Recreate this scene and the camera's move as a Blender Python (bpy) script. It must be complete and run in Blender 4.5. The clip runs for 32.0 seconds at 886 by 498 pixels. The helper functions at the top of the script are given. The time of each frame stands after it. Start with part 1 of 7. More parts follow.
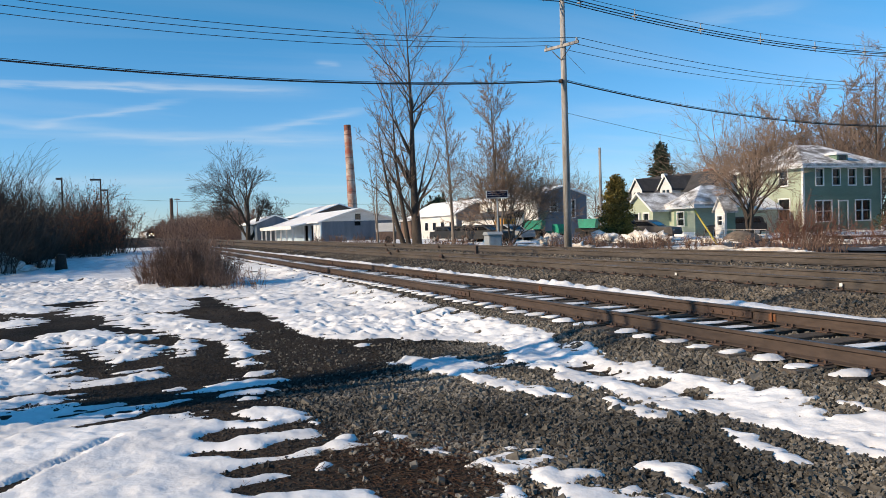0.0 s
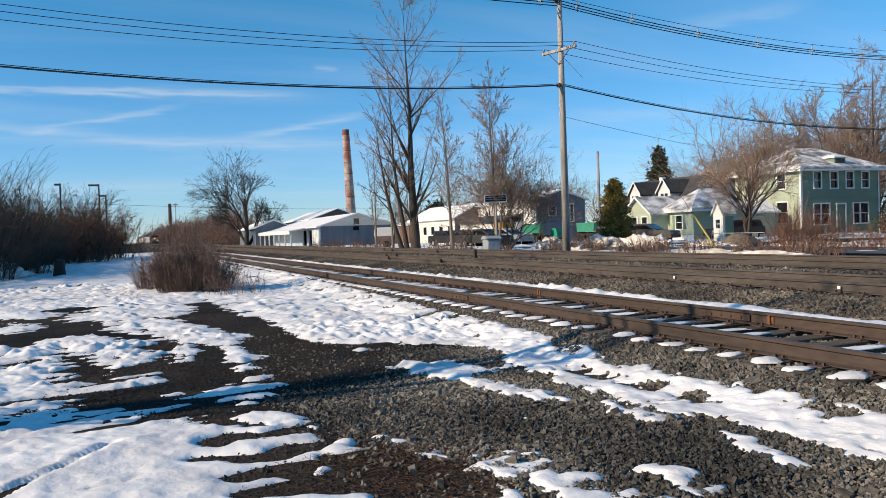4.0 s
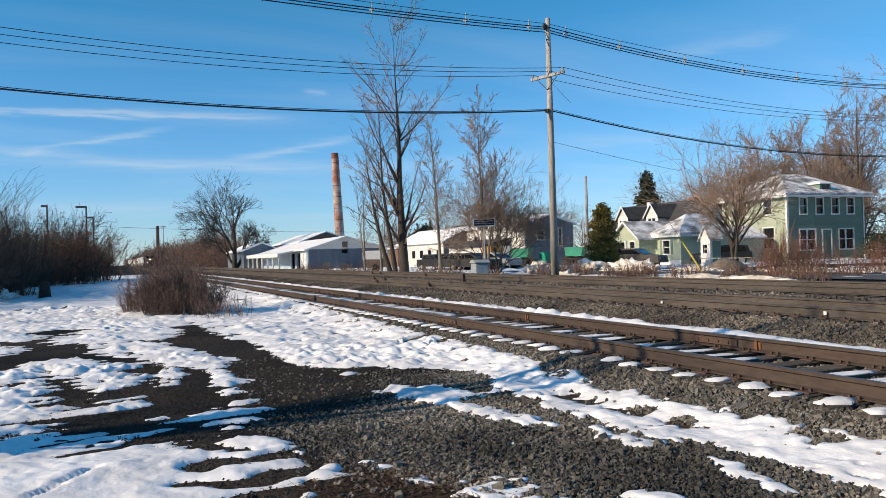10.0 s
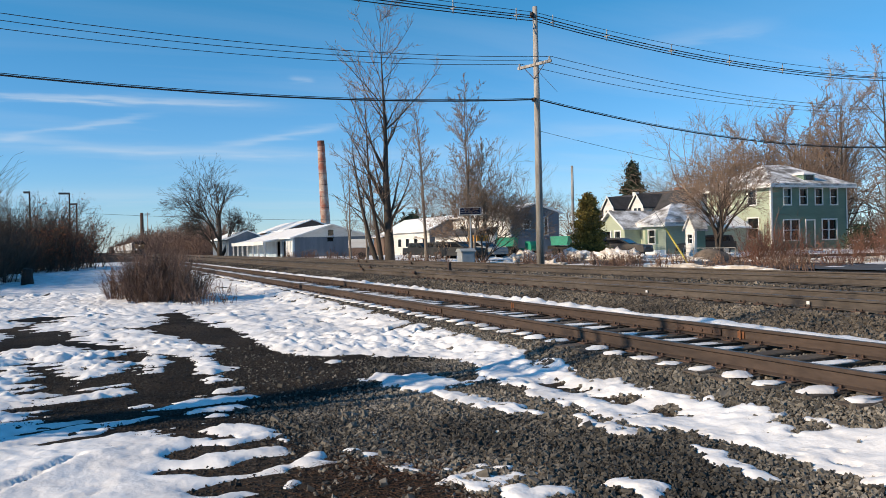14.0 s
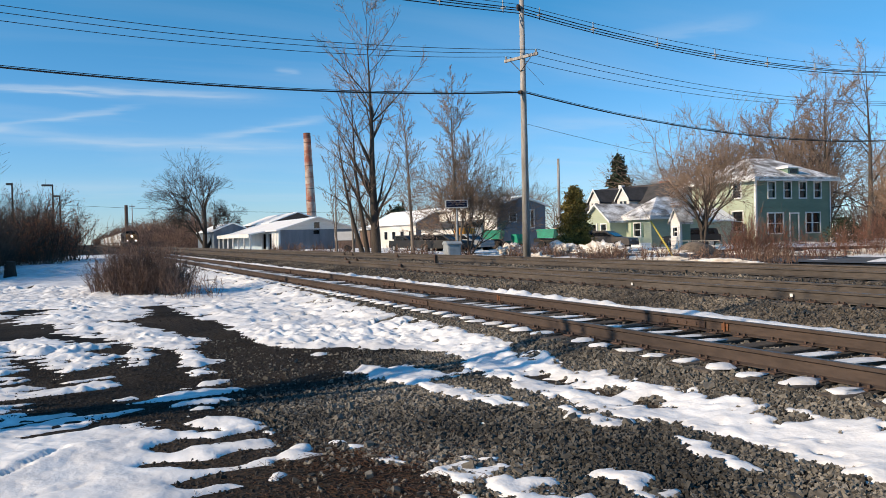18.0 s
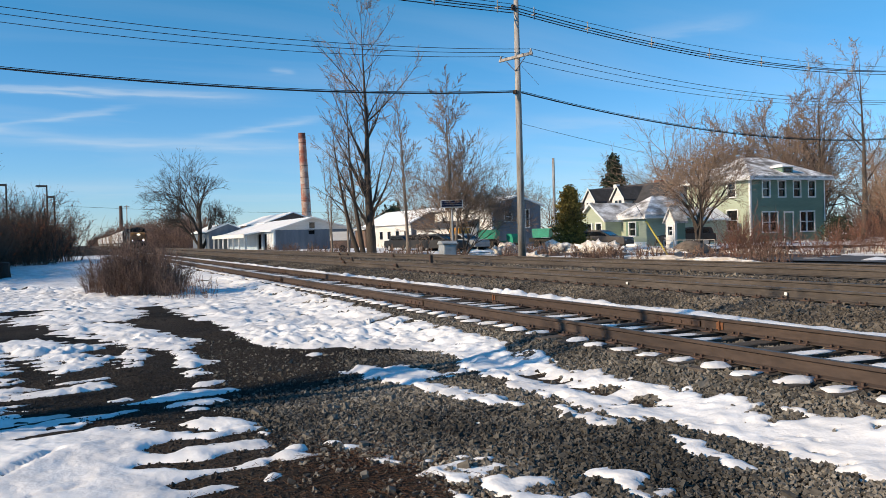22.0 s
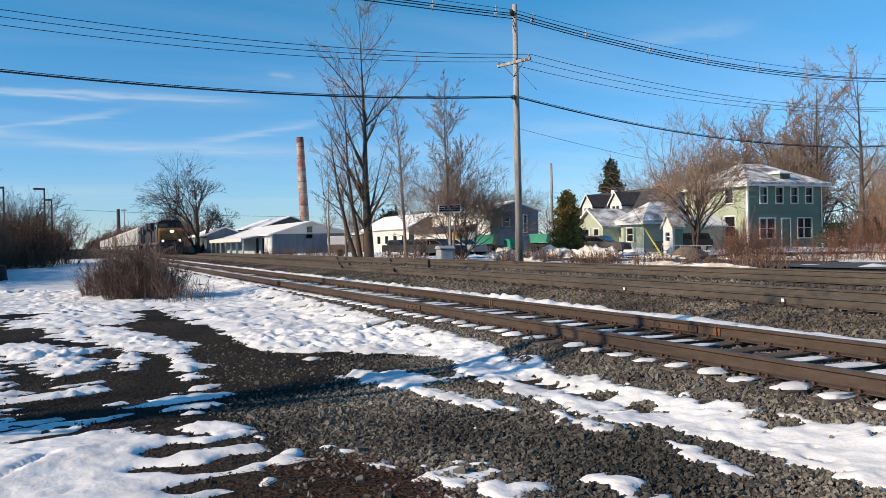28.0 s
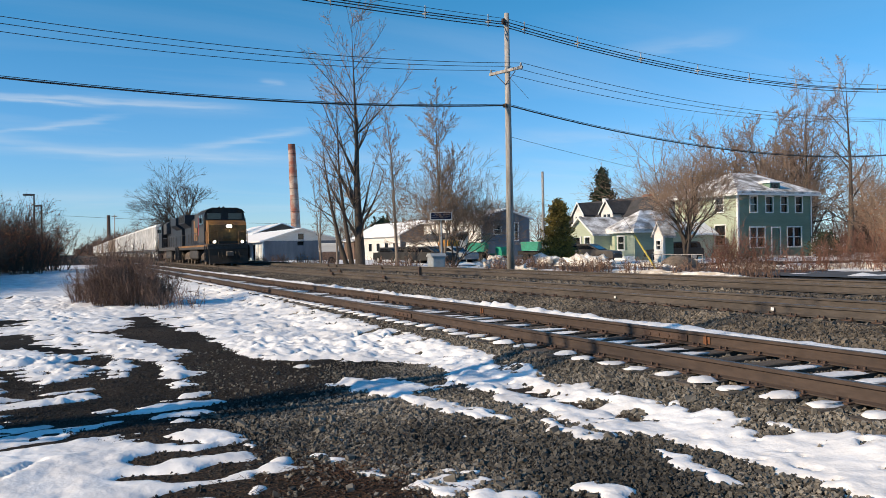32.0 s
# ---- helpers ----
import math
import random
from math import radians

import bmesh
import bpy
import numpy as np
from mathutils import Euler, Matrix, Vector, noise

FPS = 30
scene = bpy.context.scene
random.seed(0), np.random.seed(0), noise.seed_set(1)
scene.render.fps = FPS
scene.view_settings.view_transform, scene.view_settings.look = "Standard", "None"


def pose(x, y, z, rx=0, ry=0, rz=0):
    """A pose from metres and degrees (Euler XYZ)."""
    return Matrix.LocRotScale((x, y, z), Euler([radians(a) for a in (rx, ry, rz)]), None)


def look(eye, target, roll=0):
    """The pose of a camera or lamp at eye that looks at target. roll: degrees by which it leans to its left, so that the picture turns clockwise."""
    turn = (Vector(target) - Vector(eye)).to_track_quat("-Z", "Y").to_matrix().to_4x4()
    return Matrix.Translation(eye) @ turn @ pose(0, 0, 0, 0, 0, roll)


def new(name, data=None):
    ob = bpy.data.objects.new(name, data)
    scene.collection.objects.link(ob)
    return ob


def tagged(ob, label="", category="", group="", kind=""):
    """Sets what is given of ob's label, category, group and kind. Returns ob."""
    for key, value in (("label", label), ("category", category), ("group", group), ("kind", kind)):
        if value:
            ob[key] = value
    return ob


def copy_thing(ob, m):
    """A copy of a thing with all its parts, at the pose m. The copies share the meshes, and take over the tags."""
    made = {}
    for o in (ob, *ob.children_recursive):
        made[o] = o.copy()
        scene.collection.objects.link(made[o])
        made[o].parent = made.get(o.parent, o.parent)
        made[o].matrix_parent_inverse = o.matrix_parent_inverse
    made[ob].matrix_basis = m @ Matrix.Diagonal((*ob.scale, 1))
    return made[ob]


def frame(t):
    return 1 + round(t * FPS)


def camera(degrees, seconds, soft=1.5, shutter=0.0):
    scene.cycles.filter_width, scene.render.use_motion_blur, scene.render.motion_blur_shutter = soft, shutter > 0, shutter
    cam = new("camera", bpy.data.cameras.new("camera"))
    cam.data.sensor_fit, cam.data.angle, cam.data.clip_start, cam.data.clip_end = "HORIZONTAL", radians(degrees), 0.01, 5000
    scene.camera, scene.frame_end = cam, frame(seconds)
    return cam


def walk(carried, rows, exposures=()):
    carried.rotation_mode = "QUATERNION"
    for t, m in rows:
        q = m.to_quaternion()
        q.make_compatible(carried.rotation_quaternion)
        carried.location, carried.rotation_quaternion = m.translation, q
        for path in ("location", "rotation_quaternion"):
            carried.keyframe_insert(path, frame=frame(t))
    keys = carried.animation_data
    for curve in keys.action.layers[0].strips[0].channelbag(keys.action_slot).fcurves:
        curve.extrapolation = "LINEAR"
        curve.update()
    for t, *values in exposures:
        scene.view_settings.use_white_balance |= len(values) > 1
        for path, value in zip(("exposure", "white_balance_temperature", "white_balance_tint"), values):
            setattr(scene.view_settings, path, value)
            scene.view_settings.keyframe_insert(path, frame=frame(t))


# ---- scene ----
cam = camera(56.5, 32.0, soft=0.8)
# seconds, eye x y z, heading from the track's far end, tilt, lean
PATH = [
    (0.0, 0.000, 0.000, 1.600, 20.820, -1.430, -1.700),
    (0.5, 0.002, -0.000, 1.600, 20.879, -1.341, -1.846),
    (1.0, 0.006, -0.000, 1.600, 20.939, -1.122, -1.937),
    (1.5, 0.010, -0.000, 1.600, 20.868, -0.866, -1.936),
    (2.0, 0.012, -0.000, 1.599, 20.882, -0.735, -1.929),
    (2.5, 0.013, 0.000, 1.598, 20.880, -0.725, -1.901),
    (3.0, 0.012, 0.001, 1.598, 20.998, -0.842, -1.864),
    (3.5, 0.011, 0.002, 1.597, 20.946, -1.062, -1.842),
    (5.5, 0.013, 0.002, 1.600, 20.879, -1.115, -2.051),
    (6.0, 0.014, 0.002, 1.600, 20.999, -0.882, -2.024),
    (6.5, 0.015, 0.003, 1.601, 21.080, -0.680, -1.989),
    (7.0, 0.015, 0.005, 1.601, 21.155, -0.505, -1.977),
    (7.5, 0.015, 0.006, 1.602, 21.259, -0.195, -1.917),
    (8.0, 0.014, 0.006, 1.602, 21.353, -0.110, -1.837),
    (8.5, 0.014, 0.006, 1.602, 21.489, 0.125, -1.785),
    (9.0, 0.013, 0.007, 1.602, 21.646, 0.278, -1.768),
    (9.5, 0.013, 0.007, 1.601, 21.786, 0.439, -1.682),
    (10.0, 0.013, 0.006, 1.601, 21.765, 0.484, -1.623),
    (10.5, 0.013, 0.004, 1.602, 22.022, 0.553, -1.629),
    (11.0, 0.011, 0.003, 1.601, 22.031, 0.516, -1.574),
    (11.5, 0.008, 0.006, 1.599, 22.105, 0.572, -1.544),
    (12.0, 0.005, 0.009, 1.598, 22.147, 0.291, -1.574),
    (12.5, 0.004, 0.010, 1.596, 22.093, 0.051, -1.606),
    (13.0, 0.002, 0.010, 1.595, 22.240, -0.047, -1.503),
    (13.5, -0.001, 0.012, 1.595, 22.408, -0.171, -1.441),
    (14.0, -0.004, 0.015, 1.595, 22.715, -0.326, -1.356),
    (14.5, -0.008, 0.018, 1.594, 22.841, -0.382, -1.271),
    (16.5, -0.006, 0.018, 1.595, 23.557, -0.233, -1.013),
    (17.0, -0.004, 0.017, 1.594, 23.627, -0.314, -0.996),
    (17.5, -0.002, 0.017, 1.593, 23.637, -0.568, -1.054),
    (18.0, 0.001, 0.018, 1.592, 23.647, -0.852, -1.293),
    (18.5, 0.001, 0.019, 1.591, 23.613, -1.074, -1.413),
    (19.0, -0.000, 0.021, 1.591, 23.617, -1.186, -1.509),
    (19.5, -0.001, 0.022, 1.591, 23.614, -1.321, -1.532),
    (20.0, -0.000, 0.022, 1.592, 23.703, -1.216, -1.504),
    (20.5, 0.001, 0.022, 1.592, 23.941, -1.097, -1.517),
    (21.0, 0.003, 0.022, 1.592, 23.912, -1.023, -1.522),
    (21.5, 0.004, 0.022, 1.593, 23.865, -0.941, -1.497),
    (22.0, 0.004, 0.022, 1.593, 23.965, -0.877, -1.457),
    (22.5, 0.004, 0.021, 1.593, 24.034, -0.807, -1.452),
    (23.0, 0.006, 0.020, 1.594, 24.003, -0.726, -1.441),
    (23.5, 0.009, 0.018, 1.595, 23.917, -0.611, -1.409),
    (24.0, 0.010, 0.017, 1.595, 23.911, -0.610, -1.415),
    (24.5, 0.009, 0.016, 1.594, 23.973, -0.543, -1.363),
    (25.0, 0.007, 0.015, 1.594, 23.970, -0.548, -1.407),
    (25.5, 0.006, 0.015, 1.594, 23.922, -0.487, -1.394),
    (27.5, -0.002, 0.031, 1.590, 23.959, -0.685, -1.271),
    (28.0, -0.002, 0.030, 1.591, 24.137, -0.548, -1.195),
    (28.5, -0.001, 0.030, 1.592, 24.423, -0.631, -1.163),
    (29.0, -0.000, 0.030, 1.594, 24.552, -0.696, -1.144),
    (29.5, 0.001, 0.030, 1.594, 24.539, -0.520, -1.129),
    (30.0, 0.003, 0.031, 1.594, 24.540, -0.298, -1.218),
    (30.5, 0.004, 0.031, 1.594, 24.647, -0.092, -1.261),
    (31.0, 0.006, 0.030, 1.594, 24.808, -0.038, -1.242),
    (31.5, 0.008, 0.028, 1.595, 24.807, -0.059, -1.137),
    (32.0, 0.009, 0.027, 1.596, 24.744, -0.034, -0.974),
]


def eye_pose(x, y, z, turn, tilt, lean):
    a, b = radians(turn), radians(tilt)
    way = Vector((-math.cos(a) * math.cos(b), math.sin(a) * math.cos(b), math.sin(b)))
    return look((x, y, z), Vector((x, y, z)) + way, lean)


walk(cam, [(row[0], eye_pose(*row[1:])) for row in PATH])

# ---- world, sun, exposure ----
SUN_EL, SUN_AZ = 25.0, 179.0
world = bpy.data.worlds.new("sky")
scene.world = world
world.use_nodes = True


# thin streaks of cloud: two ends as (bearing from the tracks, height), breadth, whiteness
CIRRUS = (
    (-0.155, 0.1656, 0.025, 0.1699, 0.0033, 0.55),
    (-0.01, 0.17, 0.193, 0.1658, 0.0039, 0.5),
    (-0.092, 0.1241, 0.056, 0.1532, 0.0033, 0.4),
    (0.131, 0.1194, 0.284, 0.1443, 0.0046, 0.42),
    (-0.178, 0.131, -0.012, 0.1197, 0.0059, 0.3),
    (-0.042, 0.1167, 0.276, 0.11, 0.0059, 0.38),
    (0.276, 0.1073, 0.565, 0.1161, 0.0091, 0.22),
    (0.548, 0.1298, 0.812, 0.1288, 0.0104, 0.2),
    (0.735, 0.2224, 0.988, 0.2305, 0.0078, 0.2),
    (-0.18, 0.0618, 0.122, 0.0645, 0.0091, 0.25),
    (0.222, 0.1977, 0.25, 0.1951, 0.0033, 0.35),
)


def build_sky():
    nt = world.node_tree
    nt.nodes.clear()
    n = nt.nodes.new
    out, bg, sky = n("ShaderNodeOutputWorld"), n("ShaderNodeBackground"), n("ShaderNodeTexSky")
    sky.sky_type, sky.sun_disc = "NISHITA", False
    sky.sun_elevation, sky.sun_rotation = radians(SUN_EL), radians(SUN_AZ)
    sky.air_density, sky.dust_density, sky.ozone_density, sky.altitude = 1.0, 0.0, 3.0, 100
    bg.inputs["Strength"].default_value = 0.116
    # thin cirrus in streaks along the horizon
    co, sep = n("ShaderNodeTexCoord"), n("ShaderNodeSeparateXYZ")
    nt.links.new(co.outputs["Generated"], sep.inputs[0])

    def math_node(op, a, b):
        m = n("ShaderNodeMath")
        m.operation = op
        for i, v in enumerate((a, b)):
            if isinstance(v, (int, float)):
                m.inputs[i].default_value = v
            else:
                nt.links.new(v, m.inputs[i])
        return m.outputs[0]

    den = math_node("ADD", math_node("MAXIMUM", sep.outputs[2], 0.0), 0.10)
    u, v = math_node("DIVIDE", sep.outputs[0], den), math_node("DIVIDE", sep.outputs[1], den)
    comb = n("ShaderNodeCombineXYZ")
    nt.links.new(math_node("MULTIPLY", u, 0.8), comb.inputs[0])
    nt.links.new(math_node("MULTIPLY", v, 0.22), comb.inputs[1])
    no = n("ShaderNodeTexNoise")
    no.inputs["Scale"].default_value, no.inputs["Detail"].default_value, no.inputs["Distortion"].default_value = 1.15, 7, 1.1
    nt.links.new(comb.outputs[0], no.inputs["Vector"])
    ramp = n("ShaderNodeValToRGB")
    ramp.color_ramp.elements[0].position, ramp.color_ramp.elements[1].position = 0.50, 0.82
    nt.links.new(no.outputs["Fac"], ramp.inputs[0])
    low = n("ShaderNodeMapRange")
    low.inputs[1].default_value, low.inputs[2].default_value = 0.40, 0.12
    nt.links.new(sep.outputs[2], low.inputs[0])
    amount = math_node("MULTIPLY", math_node("MULTIPLY", ramp.outputs[0], low.outputs[0]), 0.30)
    bearing = math_node("DIVIDE", sep.outputs[1], math_node("MAXIMUM", math_node("MULTIPLY", sep.outputs[0], -1.0), 0.05))
    wisp = n("ShaderNodeTexNoise")
    wisp.inputs["Scale"].default_value, wisp.inputs["Detail"].default_value = 1.0, 6
    along = n("ShaderNodeCombineXYZ")
    nt.links.new(math_node("MULTIPLY", bearing, 14.0), along.inputs[0])
    nt.links.new(math_node("MULTIPLY", sep.outputs[2], 150.0), along.inputs[1])
    nt.links.new(along.outputs[0], wisp.inputs["Vector"])
    fray = math_node("MULTIPLY", math_node("SUBTRACT", wisp.outputs["Fac"], 0.5), 0.016)
    for b0, e0, b1, e1, breadth, white in CIRRUS:
        slope, mid, half = (e1 - e0) / (b1 - b0), (b0 + b1) / 2, (b1 - b0) / 2
        line = math_node("ADD", math_node("MULTIPLY", math_node("SUBTRACT", bearing, b0), slope), e0)
        off = math_node("DIVIDE", math_node("ADD", math_node("SUBTRACT", sep.outputs[2], line), fray), breadth)
        run = math_node("DIVIDE", math_node("SUBTRACT", bearing, mid), half)
        fall = math_node("ADD", math_node("MULTIPLY", off, off), math_node("POWER", math_node("ABSOLUTE", run, 0.0), 4.0))
        puff = math_node("MULTIPLY", math_node("POWER", 2.718, math_node("MULTIPLY", fall, -1.0)), 1.0 * white)
        amount = math_node("ADD", amount, math_node("MULTIPLY", puff, math_node("ADD", wisp.outputs["Fac"], 0.15)))
    tint = n("ShaderNodeMix")
    tint.data_type, tint.blend_type = "RGBA", "MULTIPLY"
    tint.inputs[0].default_value = 1.0
    rise = n("ShaderNodeMapRange")
    rise.inputs[1].default_value, rise.inputs[2].default_value = 0.0, 0.32
    nt.links.new(sep.outputs[2], rise.inputs[0])
    hue = n("ShaderNodeMix")
    hue.data_type = "RGBA"
    hue.inputs[6].default_value, hue.inputs[7].default_value = (0.67, 0.865, 1.26, 1), (0.255, 0.925, 1.13, 1)
    nt.links.new(rise.outputs[0], hue.inputs[0])
    nt.links.new(hue.outputs[2], tint.inputs[7])
    nt.links.new(sky.outputs[0], tint.inputs[6])
    mix = n("ShaderNodeMix")
    mix.data_type = "RGBA"
    nt.links.new(amount, mix.inputs[0])
    nt.links.new(tint.outputs[2], mix.inputs[6])
    mix.inputs[7].default_value = (5.6, 6.2, 6.8, 1)
    nt.links.new(mix.outputs[2], bg.inputs["Color"])
    nt.links.new(bg.outputs[0], out.inputs["Surface"])


build_sky()
sun = new("sun", bpy.data.lights.new("sun", "SUN"))
sun.data.energy, sun.data.angle, sun.data.color = 5.0, radians(0.6), (1.0, 0.79, 0.55)
SUN_WAY = Vector((math.sin(radians(SUN_AZ)) * math.cos(radians(SUN_EL)), math.cos(radians(SUN_AZ)) * math.cos(radians(SUN_EL)), math.sin(radians(SUN_EL))))
sun.matrix_world = look(SUN_WAY * 100, (0, 0, 0))
scene.view_settings.exposure = 0.10


# ---- materials ----
def mat(name, c1, c2=None, rough=0.8, scale=1.2, fine=18.0, var=0.25, bump=0.25, depth=0.02, metal=0.0, rnd=0.0, island=0.0, stretch=(1, 1, 1), emit=0.0, spec=0.4):
    m = bpy.data.materials.new(name)
    m.use_nodes = True
    nt = m.node_tree
    n, link = nt.nodes.new, nt.links.new
    bsdf = nt.nodes["Principled BSDF"]
    c2 = c2 or tuple(v * 0.7 for v in c1)
    co, mp = n("ShaderNodeTexCoord"), n("ShaderNodeMapping")
    mp.inputs["Scale"].default_value = stretch
    link(co.outputs["Object"], mp.inputs[0])
    big, small = n("ShaderNodeTexNoise"), n("ShaderNodeTexNoise")
    for node, s, d in ((big, scale, 5), (small, fine, 4)):
        node.inputs["Scale"].default_value, node.inputs["Detail"].default_value = s, d
        link(mp.outputs[0], node.inputs["Vector"])
    rmp = n("ShaderNodeMapRange")
    rmp.inputs[1].default_value, rmp.inputs[2].default_value = 0.36, 0.64
    link(big.outputs["Fac"], rmp.inputs[0])
    mix = n("ShaderNodeMix")
    mix.data_type = "RGBA"
    mix.inputs[6].default_value, mix.inputs[7].default_value = (*c1, 1), (*c2, 1)
    link(rmp.outputs[0], mix.inputs[0])
    hsv = n("ShaderNodeHueSaturation")
    val = n("ShaderNodeMapRange")
    val.inputs[1].default_value, val.inputs[2].default_value = 0.3, 0.7
    val.inputs[3].default_value, val.inputs[4].default_value = 1 - var, 1 + var
    link(small.outputs["Fac"], val.inputs[0])
    value = val.outputs[0]
    for amount, node, sock in ((rnd, "ShaderNodeObjectInfo", "Random"), (island, "ShaderNodeNewGeometry", "Random Per Island")):
        if amount:
            src, mr, mu = n(node), n("ShaderNodeMapRange"), n("ShaderNodeMath")
            mr.inputs[3].default_value, mr.inputs[4].default_value = 1 - amount, 1 + amount
            link(src.outputs[sock], mr.inputs[0])
            mu.operation = "MULTIPLY"
            link(value, mu.inputs[0])
            link(mr.outputs[0], mu.inputs[1])
            value = mu.outputs[0]
    link(value, hsv.inputs["Value"])
    link(mix.outputs[2], hsv.inputs["Color"])
    link(hsv.outputs[0], bsdf.inputs["Base Color"])
    bsdf.inputs["Roughness"].default_value, bsdf.inputs["Metallic"].default_value = rough, metal
    bsdf.inputs["Specular IOR Level"].default_value = spec
    if bump:
        b = n("ShaderNodeBump")
        b.inputs["Strength"].default_value, b.inputs["Distance"].default_value = bump, depth
        link(small.outputs["Fac"], b.inputs["Height"])
        link(b.outputs[0], bsdf.inputs["Normal"])
    if emit:
        bsdf.inputs["Emission Color"].default_value, bsdf.inputs["Emission Strength"].default_value = (*c1, 1), emit
    return m


SNOW = mat("snow_surface", (0.90, 0.90, 0.90), (0.70, 0.70, 0.71), rough=0.7, scale=1.1, fine=9, var=0.06, bump=0.4, depth=0.04)
MUD = mat("dark_wet_dirt", (0.007, 0.0065, 0.006), (0.046, 0.036, 0.028), rough=0.95, scale=0.35, fine=22, var=0.55, bump=0.9, depth=0.03, spec=0.12)
STONE = mat("ballast_stone", (0.185, 0.168, 0.142), (0.042, 0.040, 0.036), rough=0.9, scale=0.5, fine=25, var=0.3, bump=0.4, depth=0.01, island=0.7)
DARK_STONE = mat("dark_pebble", (0.038, 0.033, 0.029), (0.018, 0.016, 0.015), rough=0.9, scale=0.5, fine=25, bump=0, island=0.6)
BROWN_STONE = mat("rusty_ballast_stone", (0.170, 0.146, 0.116), (0.058, 0.050, 0.042), rough=0.9, scale=0.5, fine=25, var=0.3, bump=0.4, depth=0.01, island=0.5)
RAIL = mat("rusty_rail_steel", (0.072, 0.050, 0.039), (0.046, 0.033, 0.027), rough=0.8, scale=2, fine=25, var=0.25, bump=0.3, depth=0.004, stretch=(0.25, 1, 1))
RAIL_DUSTY = mat("dusty_brown_rail_steel", (0.094, 0.079, 0.068), (0.060, 0.050, 0.043), rough=0.85, scale=2, fine=25, var=0.25, bump=0.3, depth=0.004, stretch=(0.25, 1, 1))
RAIL_TOP = mat("worn_rail_head", (0.20, 0.17, 0.15), (0.12, 0.095, 0.08), rough=0.45, metal=0.6, scale=1, fine=20, var=0.2, bump=0.1, stretch=(0.2, 1, 1))
TIE = mat("creosoted_tie_wood", (0.060, 0.048, 0.040), (0.10, 0.085, 0.07), rough=0.9, scale=3, fine=20, var=0.35, bump=0.5, depth=0.01, rnd=0.3, stretch=(4, 0.6, 4))
IRON = mat("dark_rusty_iron", (0.055, 0.036, 0.028), (0.09, 0.055, 0.04), rough=0.8, fine=40)
BARK = mat("grey_brown_bark", (0.090, 0.071, 0.058), (0.052, 0.042, 0.035), rough=0.9, scale=2, fine=16, var=0.3, bump=0.5, stretch=(1, 1, 0.3))
BARK_PALE = mat("pale_grey_bark", (0.24, 0.20, 0.165), (0.15, 0.125, 0.105), rough=0.9, scale=2, fine=16, var=0.3, bump=0.4, stretch=(1, 1, 0.3))
TWIG = mat("tan_twig_bark", (0.30, 0.215, 0.16), (0.20, 0.14, 0.105), rough=0.9, scale=1.0, fine=9, var=0.3, bump=0, island=0.35)
TWIG_DARK = mat("dark_twig_bark", (0.075, 0.058, 0.046), (0.05, 0.04, 0.033), rough=0.9, scale=1.0, fine=9, var=0.3, bump=0, island=0.35)
STEM_RED = mat("red_brown_shrub_stems", (0.20, 0.095, 0.065), (0.13, 0.075, 0.055), rough=0.9, scale=1.0, fine=9, var=0.3, bump=0, island=0.4)
STEM = mat("dry_brush_stems", (0.25, 0.155, 0.112), (0.13, 0.085, 0.066), rough=0.9, scale=1.0, fine=9, var=0.3, bump=0, island=0.45)
LEAF_RED = mat("dead_red_brown_leaves", (0.30, 0.105, 0.05), (0.18, 0.075, 0.04), rough=0.8, scale=1, fine=9, var=0.3, bump=0, island=0.4)
NEEDLE = mat("yew_needles", (0.29, 0.205, 0.045), (0.10, 0.085, 0.022), rough=0.8, scale=1, fine=9, var=0.35, bump=0, island=0.45)
NEEDLE_DARK = mat("spruce_needles", (0.034, 0.050, 0.028), (0.018, 0.030, 0.018), rough=0.85, scale=1, fine=9, var=0.35, bump=0, island=0.4)
POLE_WOOD = mat("weathered_pole_wood", (0.44, 0.42, 0.40), (0.25, 0.22, 0.19), rough=0.85, scale=1.5, fine=14, var=0.25, bump=0.5, depth=0.01, stretch=(6, 6, 0.5))
WIRE = mat("black_cable", (0.018, 0.018, 0.020), (0.028, 0.028, 0.030), rough=0.55, bump=0)
PORCELAIN = mat("grey_insulator", (0.35, 0.36, 0.37), rough=0.35, bump=0)


